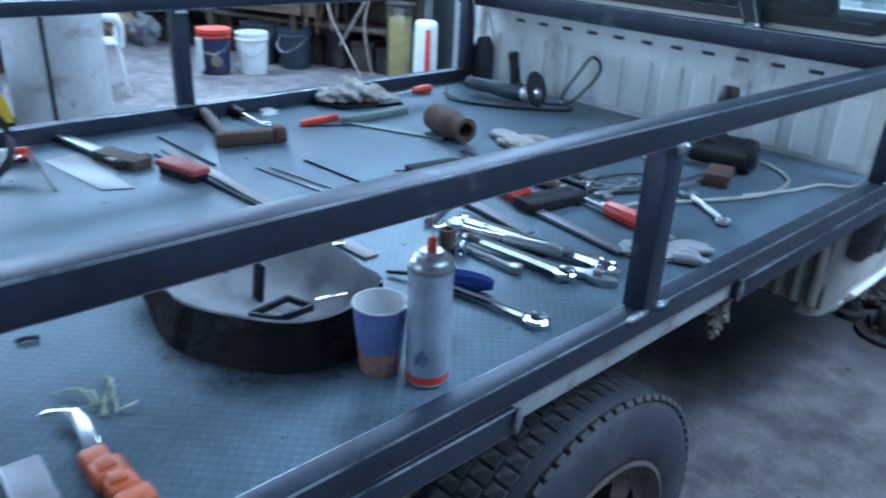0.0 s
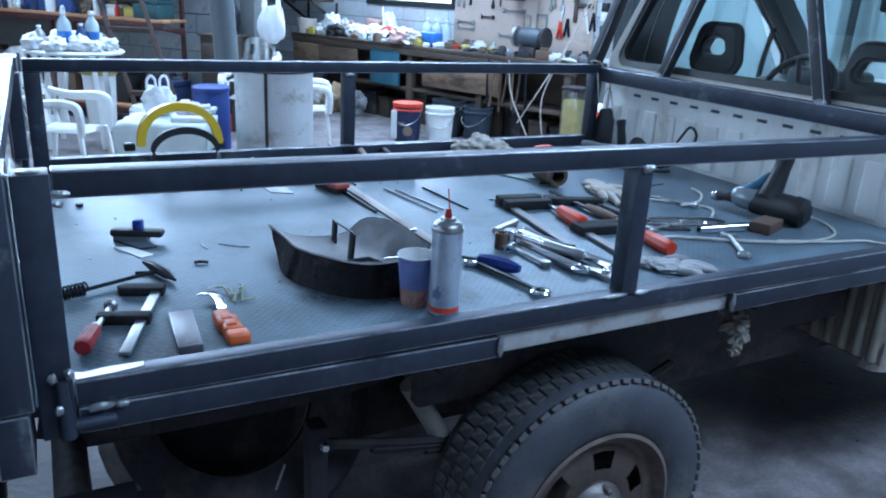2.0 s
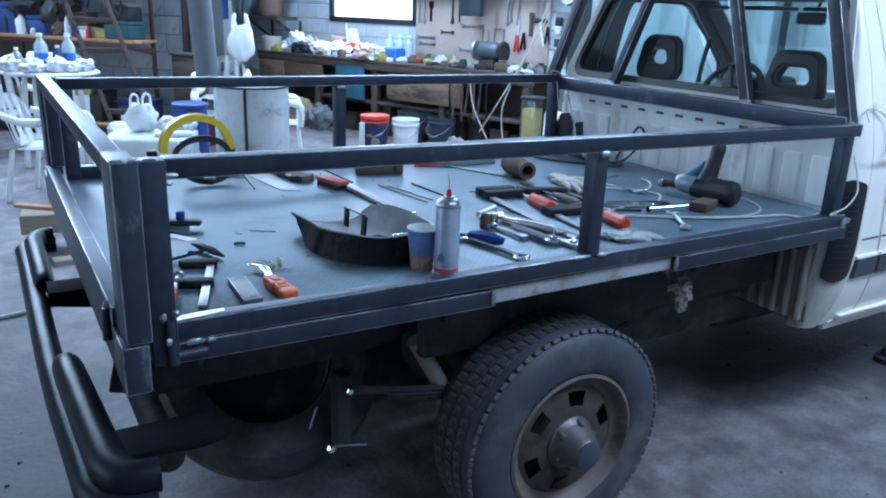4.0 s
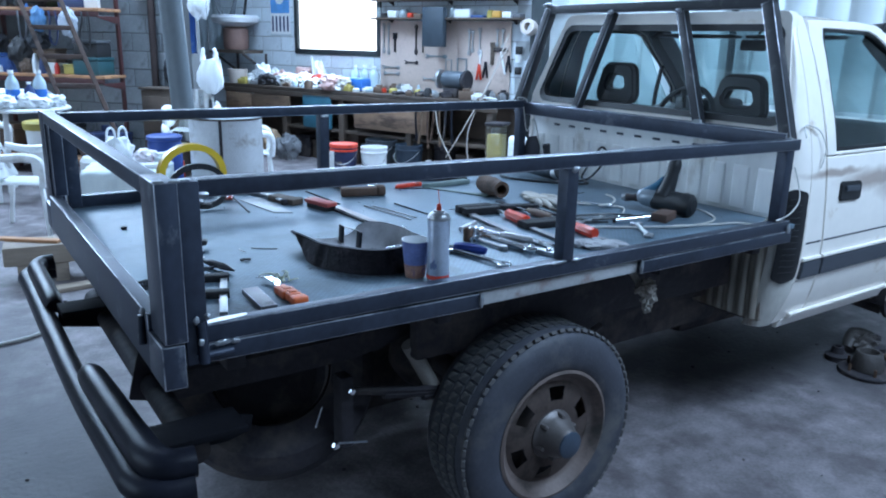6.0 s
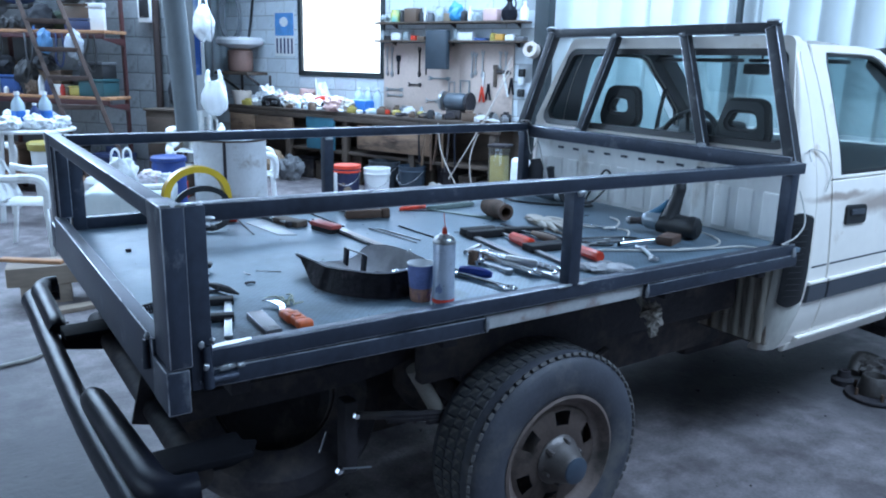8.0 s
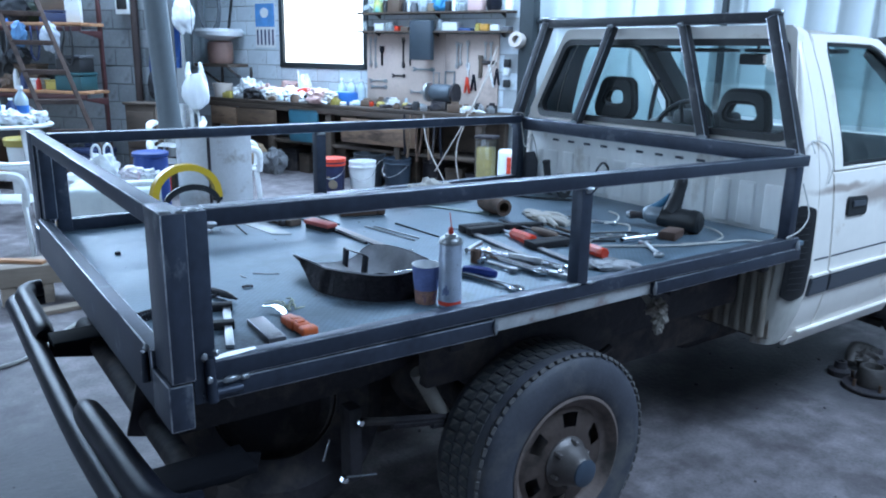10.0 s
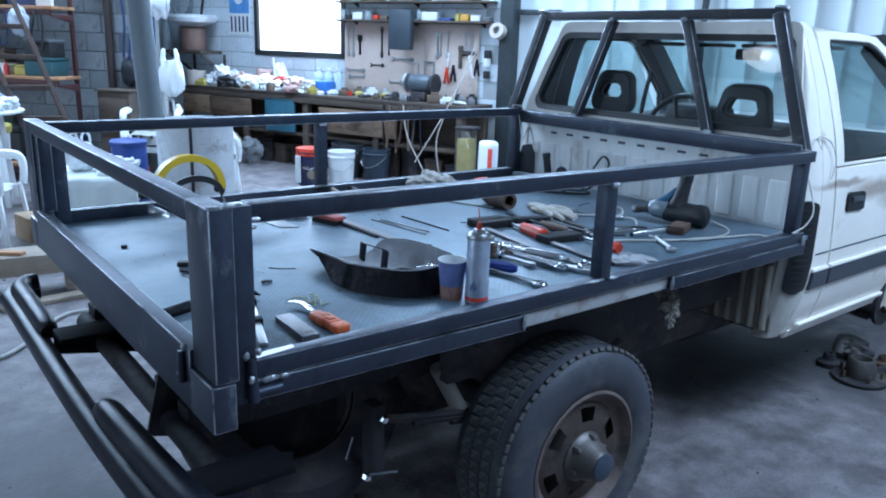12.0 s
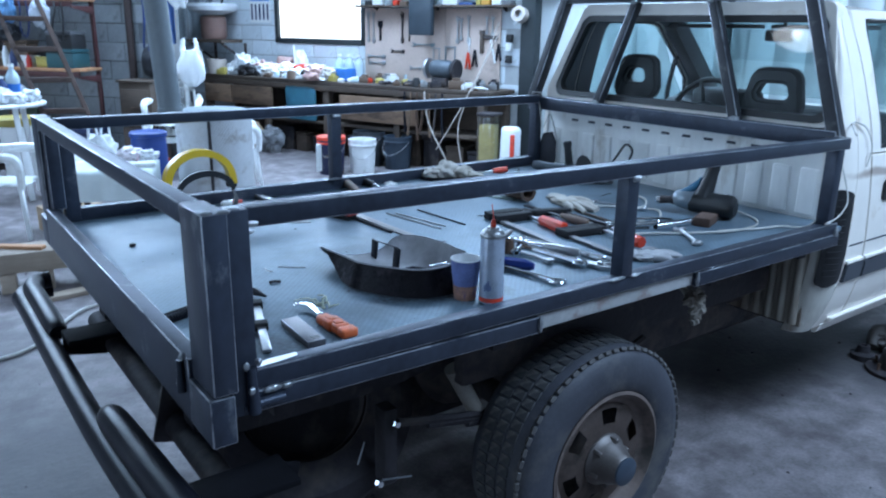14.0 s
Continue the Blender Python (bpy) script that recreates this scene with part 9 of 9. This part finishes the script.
# bench grinder
gr = thing("bench_grinder", W(1.36, 0.33, BT, -8) @ Matrix.Diagonal((1.0, 1.0, 1.25, 1)), "grey-blue bench grinder with a dark guard", "bench grinder")
b = bm_new()
lathe(b, [(0, -0.16), (0.07, -0.16), (0.085, -0.12), (0.085, 0.12), (0.07, 0.16), (0, 0.16)], 20, Matrix.Translation((0, 0, 0.17)) @ Matrix.Rotation(radians(90), 4, "Y"))
part("motor", b, mat("grinder_paint", (0.085, 0.105, 0.125), 0.45, 0.2, 0.2, 8), gr)
b = bm_new()
box(b, -0.12, 0.12, -0.07, 0.07, 0, 0.09, 0.01)
part("base", b, M_UNDER, gr)
for s in (-1, 1):
    b = bm_new()
    lathe(b, [(0, -0.02), (0.095, -0.02), (0.10, 0), (0.095, 0.02), (0, 0.02)], 24, Matrix.Translation((s * 0.22, 0, 0.17)) @ Matrix.Rotation(radians(90), 4, "Y"))
    part("guard", b, M_DULLMETAL if s < 0 else M_UNDER, gr)
# round blower on a stand at the bench end
bl = thing("blower", W(-2.70, 0.32, 0), "round metal blower head on a brown motor", "blower")
b = bm_new()
lathe(b, [(0, 1.78), (0.12, 1.79), (0.34, 1.86), (0.36, 1.92), (0.33, 1.96), (0.1, 1.97), (0, 1.97)], 32)
part("dish", b, mat("pale_dish_metal", (0.68, 0.71, 0.74), 0.4, 0.3, 0.12, 7, 0.03, 40), bl, "wide silver metal dish")
b = bm_new()
lathe(b, [(0, 1.46), (0.17, 1.46), (0.19, 1.50), (0.19, 1.76), (0.15, 1.79), (0, 1.79)], 24)
part("motor", b, mat("brown_motor", (0.20, 0.12, 0.10), 0.55, 0.1, 0.2, 8), bl)
b = bm_new()
box(b, -0.38, 0.38, -0.2, 0.2, 1.41, 1.455, 0.005)
part("shelf", b, M_WOOD_DK, bl)
for x in (-0.33, 0.33):
    b = bm_new()
    bar(b, (x, 0.29, 1.12), (x, -0.16, 1.405), 0.03, 0.03, 0.003)
    bar(b, (x, 0.29, 1.12), (x, 0.29, 1.405), 0.03, 0.03, 0.003, (0, 1, 0))
    part("bracket", b, M_UNDER, bl)

# plywood tool panel with tools
tp = thing("tool_panel", WALL, "bare plywood tool panel on the block wall", "tool panel")
b = bm_new()
box(b, -0.07, 1.198, -0.035, -0.012, 1.0, 1.90, 0.003)
part("board", b, M_PEG, tp)
b = bm_new()
box(b, 1.202, 1.98, -0.034, -0.012, 1.0, 1.90, 0.003)
part("board", b, M_PEG, tp)


def hang(u, z, poly, material, label, cat="tool", h=0.015):
    b = bm_new()
    prism(b, poly, h, Matrix.Rotation(radians(90), 4, "X"), 0.003)
    return solo("hanging_" + cat, b, material, WALL @ Matrix.Translation((u, -0.04, z)), label, cat, "tools on the panel")


def stick(w, l, hw=0.0, hl=0.0):
    if not hw:
        return [(-w, -l), (w, -l), (w, 0), (-w, 0)]
    return [(-w, -l), (w, -l), (w, -hl), (hw, -hl * 0.8), (hw, 0), (-hw, 0), (-hw, -hl * 0.8), (-w, -hl)]


def spanner_outline(l, k=0.75):
    return [(x * k, y * l / 0.30) for x, y in ((-0.02, -0.30), (0.02, -0.30), (0.035, -0.27), (0.012, -0.23), (0.012, -0.07), (0.035, -0.03), (0.015, 0.0), (0.01, -0.035), (-0.01, -0.035), (-0.015, 0.0), (-0.035, -0.03), (-0.012, -0.07), (-0.012, -0.23), (-0.035, -0.27))]


PLIERS = [(-0.045, -0.20), (-0.022, -0.20), (0.0, -0.08), (0.022, -0.20), (0.045, -0.20), (0.022, -0.05), (0.014, 0.0), (-0.014, 0.0), (-0.022, -0.05)]
for u, z, l, mt, lab in ((0.0, 1.875, 0.40, M_DULLMETAL, "long steel spanner hung on the panel"), (0.085, 1.88, 0.42, M_DULLMETAL, "long steel spanner hung on the panel"), (0.55, 1.86, 0.39, M_UNDER, "dark ring spanner hung on the panel"),
                         (1.39, 1.815, 0.33, M_DULLMETAL, "thin steel spanner hung on the panel"), (1.44, 1.80, 0.28, M_DULLMETAL, "thin steel spanner hung on the panel"), (1.545, 1.83, 0.34, M_DULLMETAL, "thin steel spanner hung on the panel"), (1.80, 1.82, 0.22, M_DULLMETAL, "thin steel spanner hung on the panel"), (1.88, 1.82, 0.24, M_DULLMETAL, "thin steel spanner hung on the panel")):
    hang(u, z, spanner_outline(l), mt, lab, "spanner")
hang(0.195, 1.745, stick(0.014, 0.25, 0.036, 0.09), M_BLACK, "black adjustable spanner hung on the panel", "spanner")
hang(0.66, 1.84, stick(0.007, 0.34), M_UNDER, "thin dark rod hung on the panel", "rod")
hang(1.735, 1.65, stick(0.024, 0.27, 0.034, 0.06), M_WOOD_DK, "hammer hung on the panel", "hammer")
hang(1.545, 1.39, PLIERS, M_RED, "red-handled pliers hung on the panel", "pliers")
hang(1.64, 1.42, PLIERS, M_BLACK, "black pliers hung on the panel", "pliers")
hang(1.97, 1.50, PLIERS, M_BLACK, "black pliers hung on the panel", "pliers")
hang(1.56, 1.56, stick(0.008, 0.18, 0.018, 0.10), M_WHITEPL, "white-handled screwdriver hung on the panel", "screwdriver")
for u, z, l, mt in ((0.355, 1.37, 0.23, M_UNDER), (-0.04, 1.295, 0.32, M_DULLMETAL), (-0.02, 1.215, 0.30, M_DULLMETAL), (0.69, 1.46, 0.36, M_GREYPAINT), (0.66, 1.17, 0.20, M_DULLMETAL)):
    b = bm_new()
    prism(b, [(-y, x) for x, y in spanner_outline(l, 0.8)], 0.012, Matrix.Rotation(radians(90), 4, "X"), 0.003)
    solo("hanging_spanner", b, mt, WALL @ Matrix.Translation((u, -0.04, z)), "spanner hung level on the panel", "spanner", "tools on the panel")
for u, z, w, h, mt, lab in ((1.03, 1.24, 0.10, 0.19, M_DULLMETAL, "small steel frame hung on the panel"), (1.21, 1.18, 0.15, 0.27, M_GREYPAINT, "blue-grey saw frame hung on the panel")):
    b = bm_new()
    for x in (0, w - 0.014):
        box(b, x, x + 0.014, -0.014, 0, 0, h, 0.002)
    box(b, 0.014, w - 0.014, -0.014, 0, h - 0.014, h, 0.002)
    solo("saw_frame", b, mt, WALL @ Matrix.Translation((u, -0.04, z)), lab, "saw frame", "frames on the panel")
wm = thing("mallet", WALL @ Matrix.Translation((1.80, -0.05, 1.565)), "dark-headed mallet with a white handle hung askew", "mallet")
b = bm_new()
cyl(b, (-0.03, 0, 0), (0.15, 0, 0.0), 0.024, None, 12)
part("head", b, M_UNDER, wm)
b = bm_new()
cyl(b, (0.05, 0, 0.0), (0.13, 0, -0.29), 0.014, None, 10)
part("handle", b, M_WHITEPL, wm)
b = bm_new()
box(b, -0.165, 0.165, -0.12, -0.036, -0.02, 0.46, 0.012)
solo("grey_wall_case", b, mat("slate_case", (0.035, 0.05, 0.065), 0.5, 0, 0.15, 7), WALL @ Matrix.Translation((0.98, -0.16, 1.60)), "slate grey case hanging before the shelves", "case")

# two wall shelves with jars and boxes
M_JARGLASS = mat("dusty_jar_glass", (0.34, 0.40, 0.42), 0.22, 0, 0.35, 16, 0.05, 40, (0.12, 0.13, 0.13), 0.35, 9)
M_SKYBAG = mat("sky_blue_bag", (0.06, 0.33, 0.62), 0.35, 0, 0.2, 9, 0.3, 30)
M_PINKBOX = mat("pale_pink_box", (0.62, 0.42, 0.40), 0.6, 0, 0.1, 7)
M_AMBER = mat("amber_tin", (0.55, 0.28, 0.05), 0.45, 0, 0.2, 12)
STOCK = (
    ((-0.06, 0.02, 0.13, "jar", M_JARGLASS, "dusty glass jar"), (0.05, 0.14, 0.06, "box", PAL[1], "black box"), (0.17, 0.32, 0.09, "box", PAL[3], "white box"), (0.34, 0.46, 0.11, "jar", M_JARGLASS, "dusty glass jar"), (0.50, 0.57, 0.06, "box", M_RED, "small red box"), (0.60, 0.72, 0.05, "box", PAL[4], "brown box"),
     (1.14, 1.22, 0.14, "jar", M_JARGLASS, "dusty glass jar"), (1.24, 1.46, 0.10, "box", PAL[3], "white carton"), (1.48, 1.66, 0.03, "box", PAL[5], "flat blue case"), (1.69, 1.78, 0.09, "jar", PAL[9], "yellow tin"), (1.79, 1.90, 0.08, "box", M_AMBER, "orange-brown carton"), (1.93, 2.05, 0.07, "box", PAL[3], "white box"), (2.07, 2.18, 0.05, "box", PAL[6], "grey box")),
    ((-0.06, 0.08, 0.10, "bag", M_JARGLASS, "crumpled clear bag"), (0.13, 0.27, 0.16, "jar", mat("yellow_teal_tin", (0.50, 0.52, 0.14), 0.4, 0, 0.3, 10, 0, 60, (0.06, 0.36, 0.36), 0.55, 4), "yellow and teal tin"), (0.28, 0.37, 0.15, "jar", PAL[1], "black jar"), (0.39, 0.58, 0.17, "box", PAL[4], "brown carton"), (0.60, 0.66, 0.17, "bottle", PAL[1], "black bottle"), (0.67, 0.71, 0.18, "bottle", M_WHITEPL, "small white bottle"), (0.73, 0.83, 0.11, "jar", PAL[6], "grey jar"), (0.86, 1.0, 0.18, "jar", M_JARGLASS, "tall glass jar"), (1.02, 1.12, 0.10, "box", PAL[8], "tan box"),
     (1.05, 1.30, 0.23, "bag", M_SKYBAG, "bright blue bag"), (1.28, 1.34, 0.12, "box", PAL[1], "black box"), (1.35, 1.41, 0.18, "bottle", M_WHITEPL, "white bottle"), (1.43, 1.58, 0.11, "jar", M_JARGLASS, "dusty glass jar"), (1.61, 1.80, 0.14, "box", M_PINKBOX, "pale pink carton"), (2.10, 2.20, 0.22, "bottle", M_WHITEPL, "tall white bottle")),
)
for k, z in enumerate((1.91, 2.14)):
    sh = thing("wall_shelf", WALL, "thin wooden wall shelf crowded with jars", "shelf", "wall shelves")
    b = bm_new()
    box(b, -0.08, 2.2, -0.24, -0.012, z, z + 0.025, 0.003)
    part("board", b, M_WOOD_DK, sh)
    for u in (0.15, 1.1, 2.05):
        b = bm_new()
        prism(b, [(0, 0), (0.12, 0), (0, -0.05)], 0.015, Matrix.Translation((u, -0.012, z)) @ Matrix.Rotation(radians(-90), 4, "Z"), 0.0)
        bmesh.ops.rotate(b, verts=b.verts, cent=(u, -0.012, z), matrix=Matrix.Rotation(radians(90), 3, Vector((0, -1, 0))))
        part("bracket", b, M_UNDER, sh)
    for u0, u1, h, form, mt, lab in STOCK[k]:
        b = bm_new()
        w = u1 - u0
        if form == "jar":
            lathe(b, [(0, 0), (w / 2, 0), (w / 2, h * 0.74), (w * 0.40, h * 0.82), (w * 0.40, h), (0, h)], 16)
        elif form == "bottle":
            lathe(b, [(0, 0), (w / 2, 0), (w / 2, h * 0.60), (w * 0.20, h * 0.78), (w * 0.20, h * 0.9), (w * 0.26, h * 0.9), (w * 0.26, h), (0, h)], 16)
        elif form == "bag":
            blob(b, (0, 0, h * 0.45), (w * 0.5, 0.07, h * 0.55), int(u0 * 100), 0.25, 2.2, 3, 0.0, 0.3)
        else:
            box(b, -w / 2, w / 2, -0.06, 0.06, 0, h, 0.006)
        solo("small_box" if form == "box" else "shelf_" + form, b, mt, W((u0 + u1) / 2, 0.12, z + 0.025), lab + " on the wall shelf", form, "goods on the wall shelves", smooth=50)
hm_t = thing("dark_flask", W(1.95, 0.13, 2.165), "round dark flask with a thin neck on the wall shelf", "flask")
b = bm_new()
lathe(b, [(0, 0), (0.075, 0), (0.098, 0.06), (0.095, 0.12), (0.04, 0.18), (0.03, 0.22), (0.042, 0.23), (0.042, 0.27), (0, 0.28)], 20)
sweep(b, [(0.03, 0, 0.25), (0.075, 0, 0.23), (0.085, 0, 0.17), (0.07, 0, 0.13)], 0.009, 8, 4)
part("body", b, M_BLACK, hm_t)

# poster, hung bags, switches, tape roll
b = bm_new()
for k in range(4):
    sweep(b, [(-3.12 + (0.20 + 0.012 * k) * math.cos(a), -0.10 - 0.02 * k, 2.28 + (0.40 - 0.02 * k) * math.sin(a)) for a in [2 * math.pi * i / 24 for i in range(25)]], 0.016, 8)
solo("cable_coil", b, mat("grey_cable", (0.16, 0.18, 0.20), 0.6, 0, 0.2, 12), WALL, "coil of grey cable hung on the wall", "cable")
ps = thing("wall_poster", WALL, "blue and white poster with striped lower half", "poster")
b = bm_new()
box(b, -2.25, -1.83, -0.016, -0.012, 1.70, 2.34)
part("sheet", b, M_PAPER, ps)
b = bm_new()
box(b, -2.24, -1.84, -0.019, -0.0165, 2.0, 2.33)
part("blue_field", b, mat("poster_blue", (0.10, 0.30, 0.62), 0.6, 0, 0.25, 9), ps)
b = bm_new()
blob(b, (-2.05, -0.019, 2.2), (0.09, 0.002, 0.07), 3, 0.2, 2, 2)
part("pale_shape", b, M_PAPER, ps)
for i in range(5):
    b = bm_new()
    box(b, -2.22 + i * 0.08, -2.185 + i * 0.08, -0.019, -0.0165, 1.74, 1.96)
    part("print_bar", b, PAL[0], ps)
hb2 = thing("hanging_bag", W(-3.64, 0.55, 1.90), "large pale plastic bag hung on the wall", "plastic bag")
b = bm_new()
blob(b, (0, 0, 0.3), (0.24, 0.15, 0.34), 131, 0.15, 2, 4, None, 0.25)
part("bag", b, M_BAG, hb2, smooth=50)
b = bm_new()
cyl(b, (0, 0, 0.6), (0, 0.33, 0.9), 0.012, None, 6)
part("tie", b, M_BAG, hb2)
hb3 = thing("hanging_bag", pose(2.11, 7.50, 1.83, 0, 0, -20), "white plastic carrier bag hung high on the wall", "plastic bag")
b = bm_new()
blob(b, (0, 0, 0.20), (0.125, 0.08, 0.22), 137, 0.18, 2, 4, None, 0.28)
part("bag", b, M_BAG, hb3, smooth=50)
b = bm_new()
sweep(b, [(-0.05, 0, 0.36), (-0.03, 0.04, 0.48), (0.0, 0.13, 0.54), (0.03, 0.04, 0.48), (0.05, 0, 0.36)], 0.012, 6, 4)
part("handle", b, M_BAG, hb3)
b = bmesh.new()
g = [[b.verts.new((-4.15 + 0.9 * i / 24, -0.12 - 0.03 * math.sin(i * 1.3) - 0.02 * math.sin(i * 0.5 + j), 1.35 + 1.7 * j / 8)) for j in range(9)] for i in range(25)]
for i in range(24):
    for j in range(8):
        b.faces.new((g[i][j], g[i + 1][j], g[i + 1][j + 1], g[i][j + 1]))
bmesh.ops.solidify(b, geom=b.faces[:], thickness=0.004)
solo("hanging_sheet", b, mat("pale_blue_tarp", (0.55, 0.62, 0.66), 0.6, 0, 0.15, 4, 0.1, 20), WALL, "pale blue plastic sheet hung on the wall", "sheet", smooth=60)
b = bmesh.new()
g = [[b.verts.new((-4.55 + 0.35 * i / 10, -0.14 - 0.03 * math.sin(i * 1.3), 1.45 + 1.6 * j / 4)) for j in range(5)] for i in range(11)]
for i in range(10):
    for j in range(4):
        b.faces.new((g[i][j], g[i + 1][j], g[i + 1][j + 1], g[i][j + 1]))
bmesh.ops.solidify(b, geom=b.faces[:], thickness=0.004)
solo("blue_sheet", b, M_BLUEBR, WALL, "strip of bright blue tarpaulin hung on the wall", "tarpaulin", smooth=60)
b = bm_new()
sweep(b, [(-2.75, -0.10, 1.97), (-2.72, -0.06, 2.3), (-2.62, -0.05, 2.9)], 0.02, 8, 4)
solo("black_hose", b, M_PLASTIC_BK, WALL, "black hose running up the wall", "hose")
for z in (1.28, 1.42, 1.52):
    b = bm_new()
    box(b, 2.06, 2.14, -0.05, -0.010, z, z + 0.09, 0.006)
    solo("switch_box", b, M_WHITEPL if z > 1.4 and z < 1.5 else M_PLASTIC_BK, WALL, "small electric switch on the wall", "switch", "switches on the wall")
b = bm_new()
lathe(b, [(0.045, -0.05), (0.09, -0.05), (0.09, 0.05), (0.045, 0.05), (0.045, -0.05)], 24, WALL @ Matrix.Translation((2.30, -0.17, 1.83)) @ Matrix.Rotation(radians(78), 4, "X"))
solo("tape_roll", b, mat("brown_tape", (0.46, 0.40, 0.36), 0.5, 0, 0.1, 6), Matrix(), "roll of pale tape hung on the column", "tape roll")

# grit and weld spatter
gr_rnd = random.Random(63)
b = bm_new()
for k in range(45):
    x, y, s = gr_rnd.uniform(-0.2, 2.1), gr_rnd.uniform(0.06, 1.6), gr_rnd.uniform(0.0008, 0.0022)
    box(b, -s, s * 1.6, -s, s, 0, s * 0.8, 0, Matrix.Translation((x, y, ZB)) @ Matrix.Rotation(gr_rnd.uniform(0, 6), 4, "Z"))
solo("weld_spatter", b, M_UNDER, Matrix(), "dark weld spatter and filings strewn on the tray", "grit", kind="stuff")
b = bm_new()
for k in range(150):
    x, y, s = gr_rnd.uniform(-2.0, 3.8), gr_rnd.uniform(-1.0, 5.5), gr_rnd.uniform(0.002, 0.007)
    box(b, -s, s * 1.4, -s, s, 0, s, 0, Matrix.Translation((x, y, 0)) @ Matrix.Rotation(gr_rnd.uniform(0, 6), 4, "Z"))
solo("floor_grit", b, M_UNDER, Matrix(), "small dark crumbs of grit strewn over the floor", "grit", kind="stuff")
for k in range(8):
    x, y, a, l = gr_rnd.uniform(0.1, 2.0), gr_rnd.uniform(0.5, 1.55), gr_rnd.uniform(0, 3.1), gr_rnd.uniform(0.02, 0.05)
    b = bm_new()
    sweep(b, [(-l, 0, 0.002), (0, 0.004, 0.002), (l, -0.003, 0.002)], 0.0016, 6)
    solo("rod_stub", b, (M_UNDER, M_DULLMETAL)[k % 2], pose(x, y, ZB, 0, 0, math.degrees(a)), "burnt stub of a welding rod on the tray", "rod stub", "rod stubs on the tray")
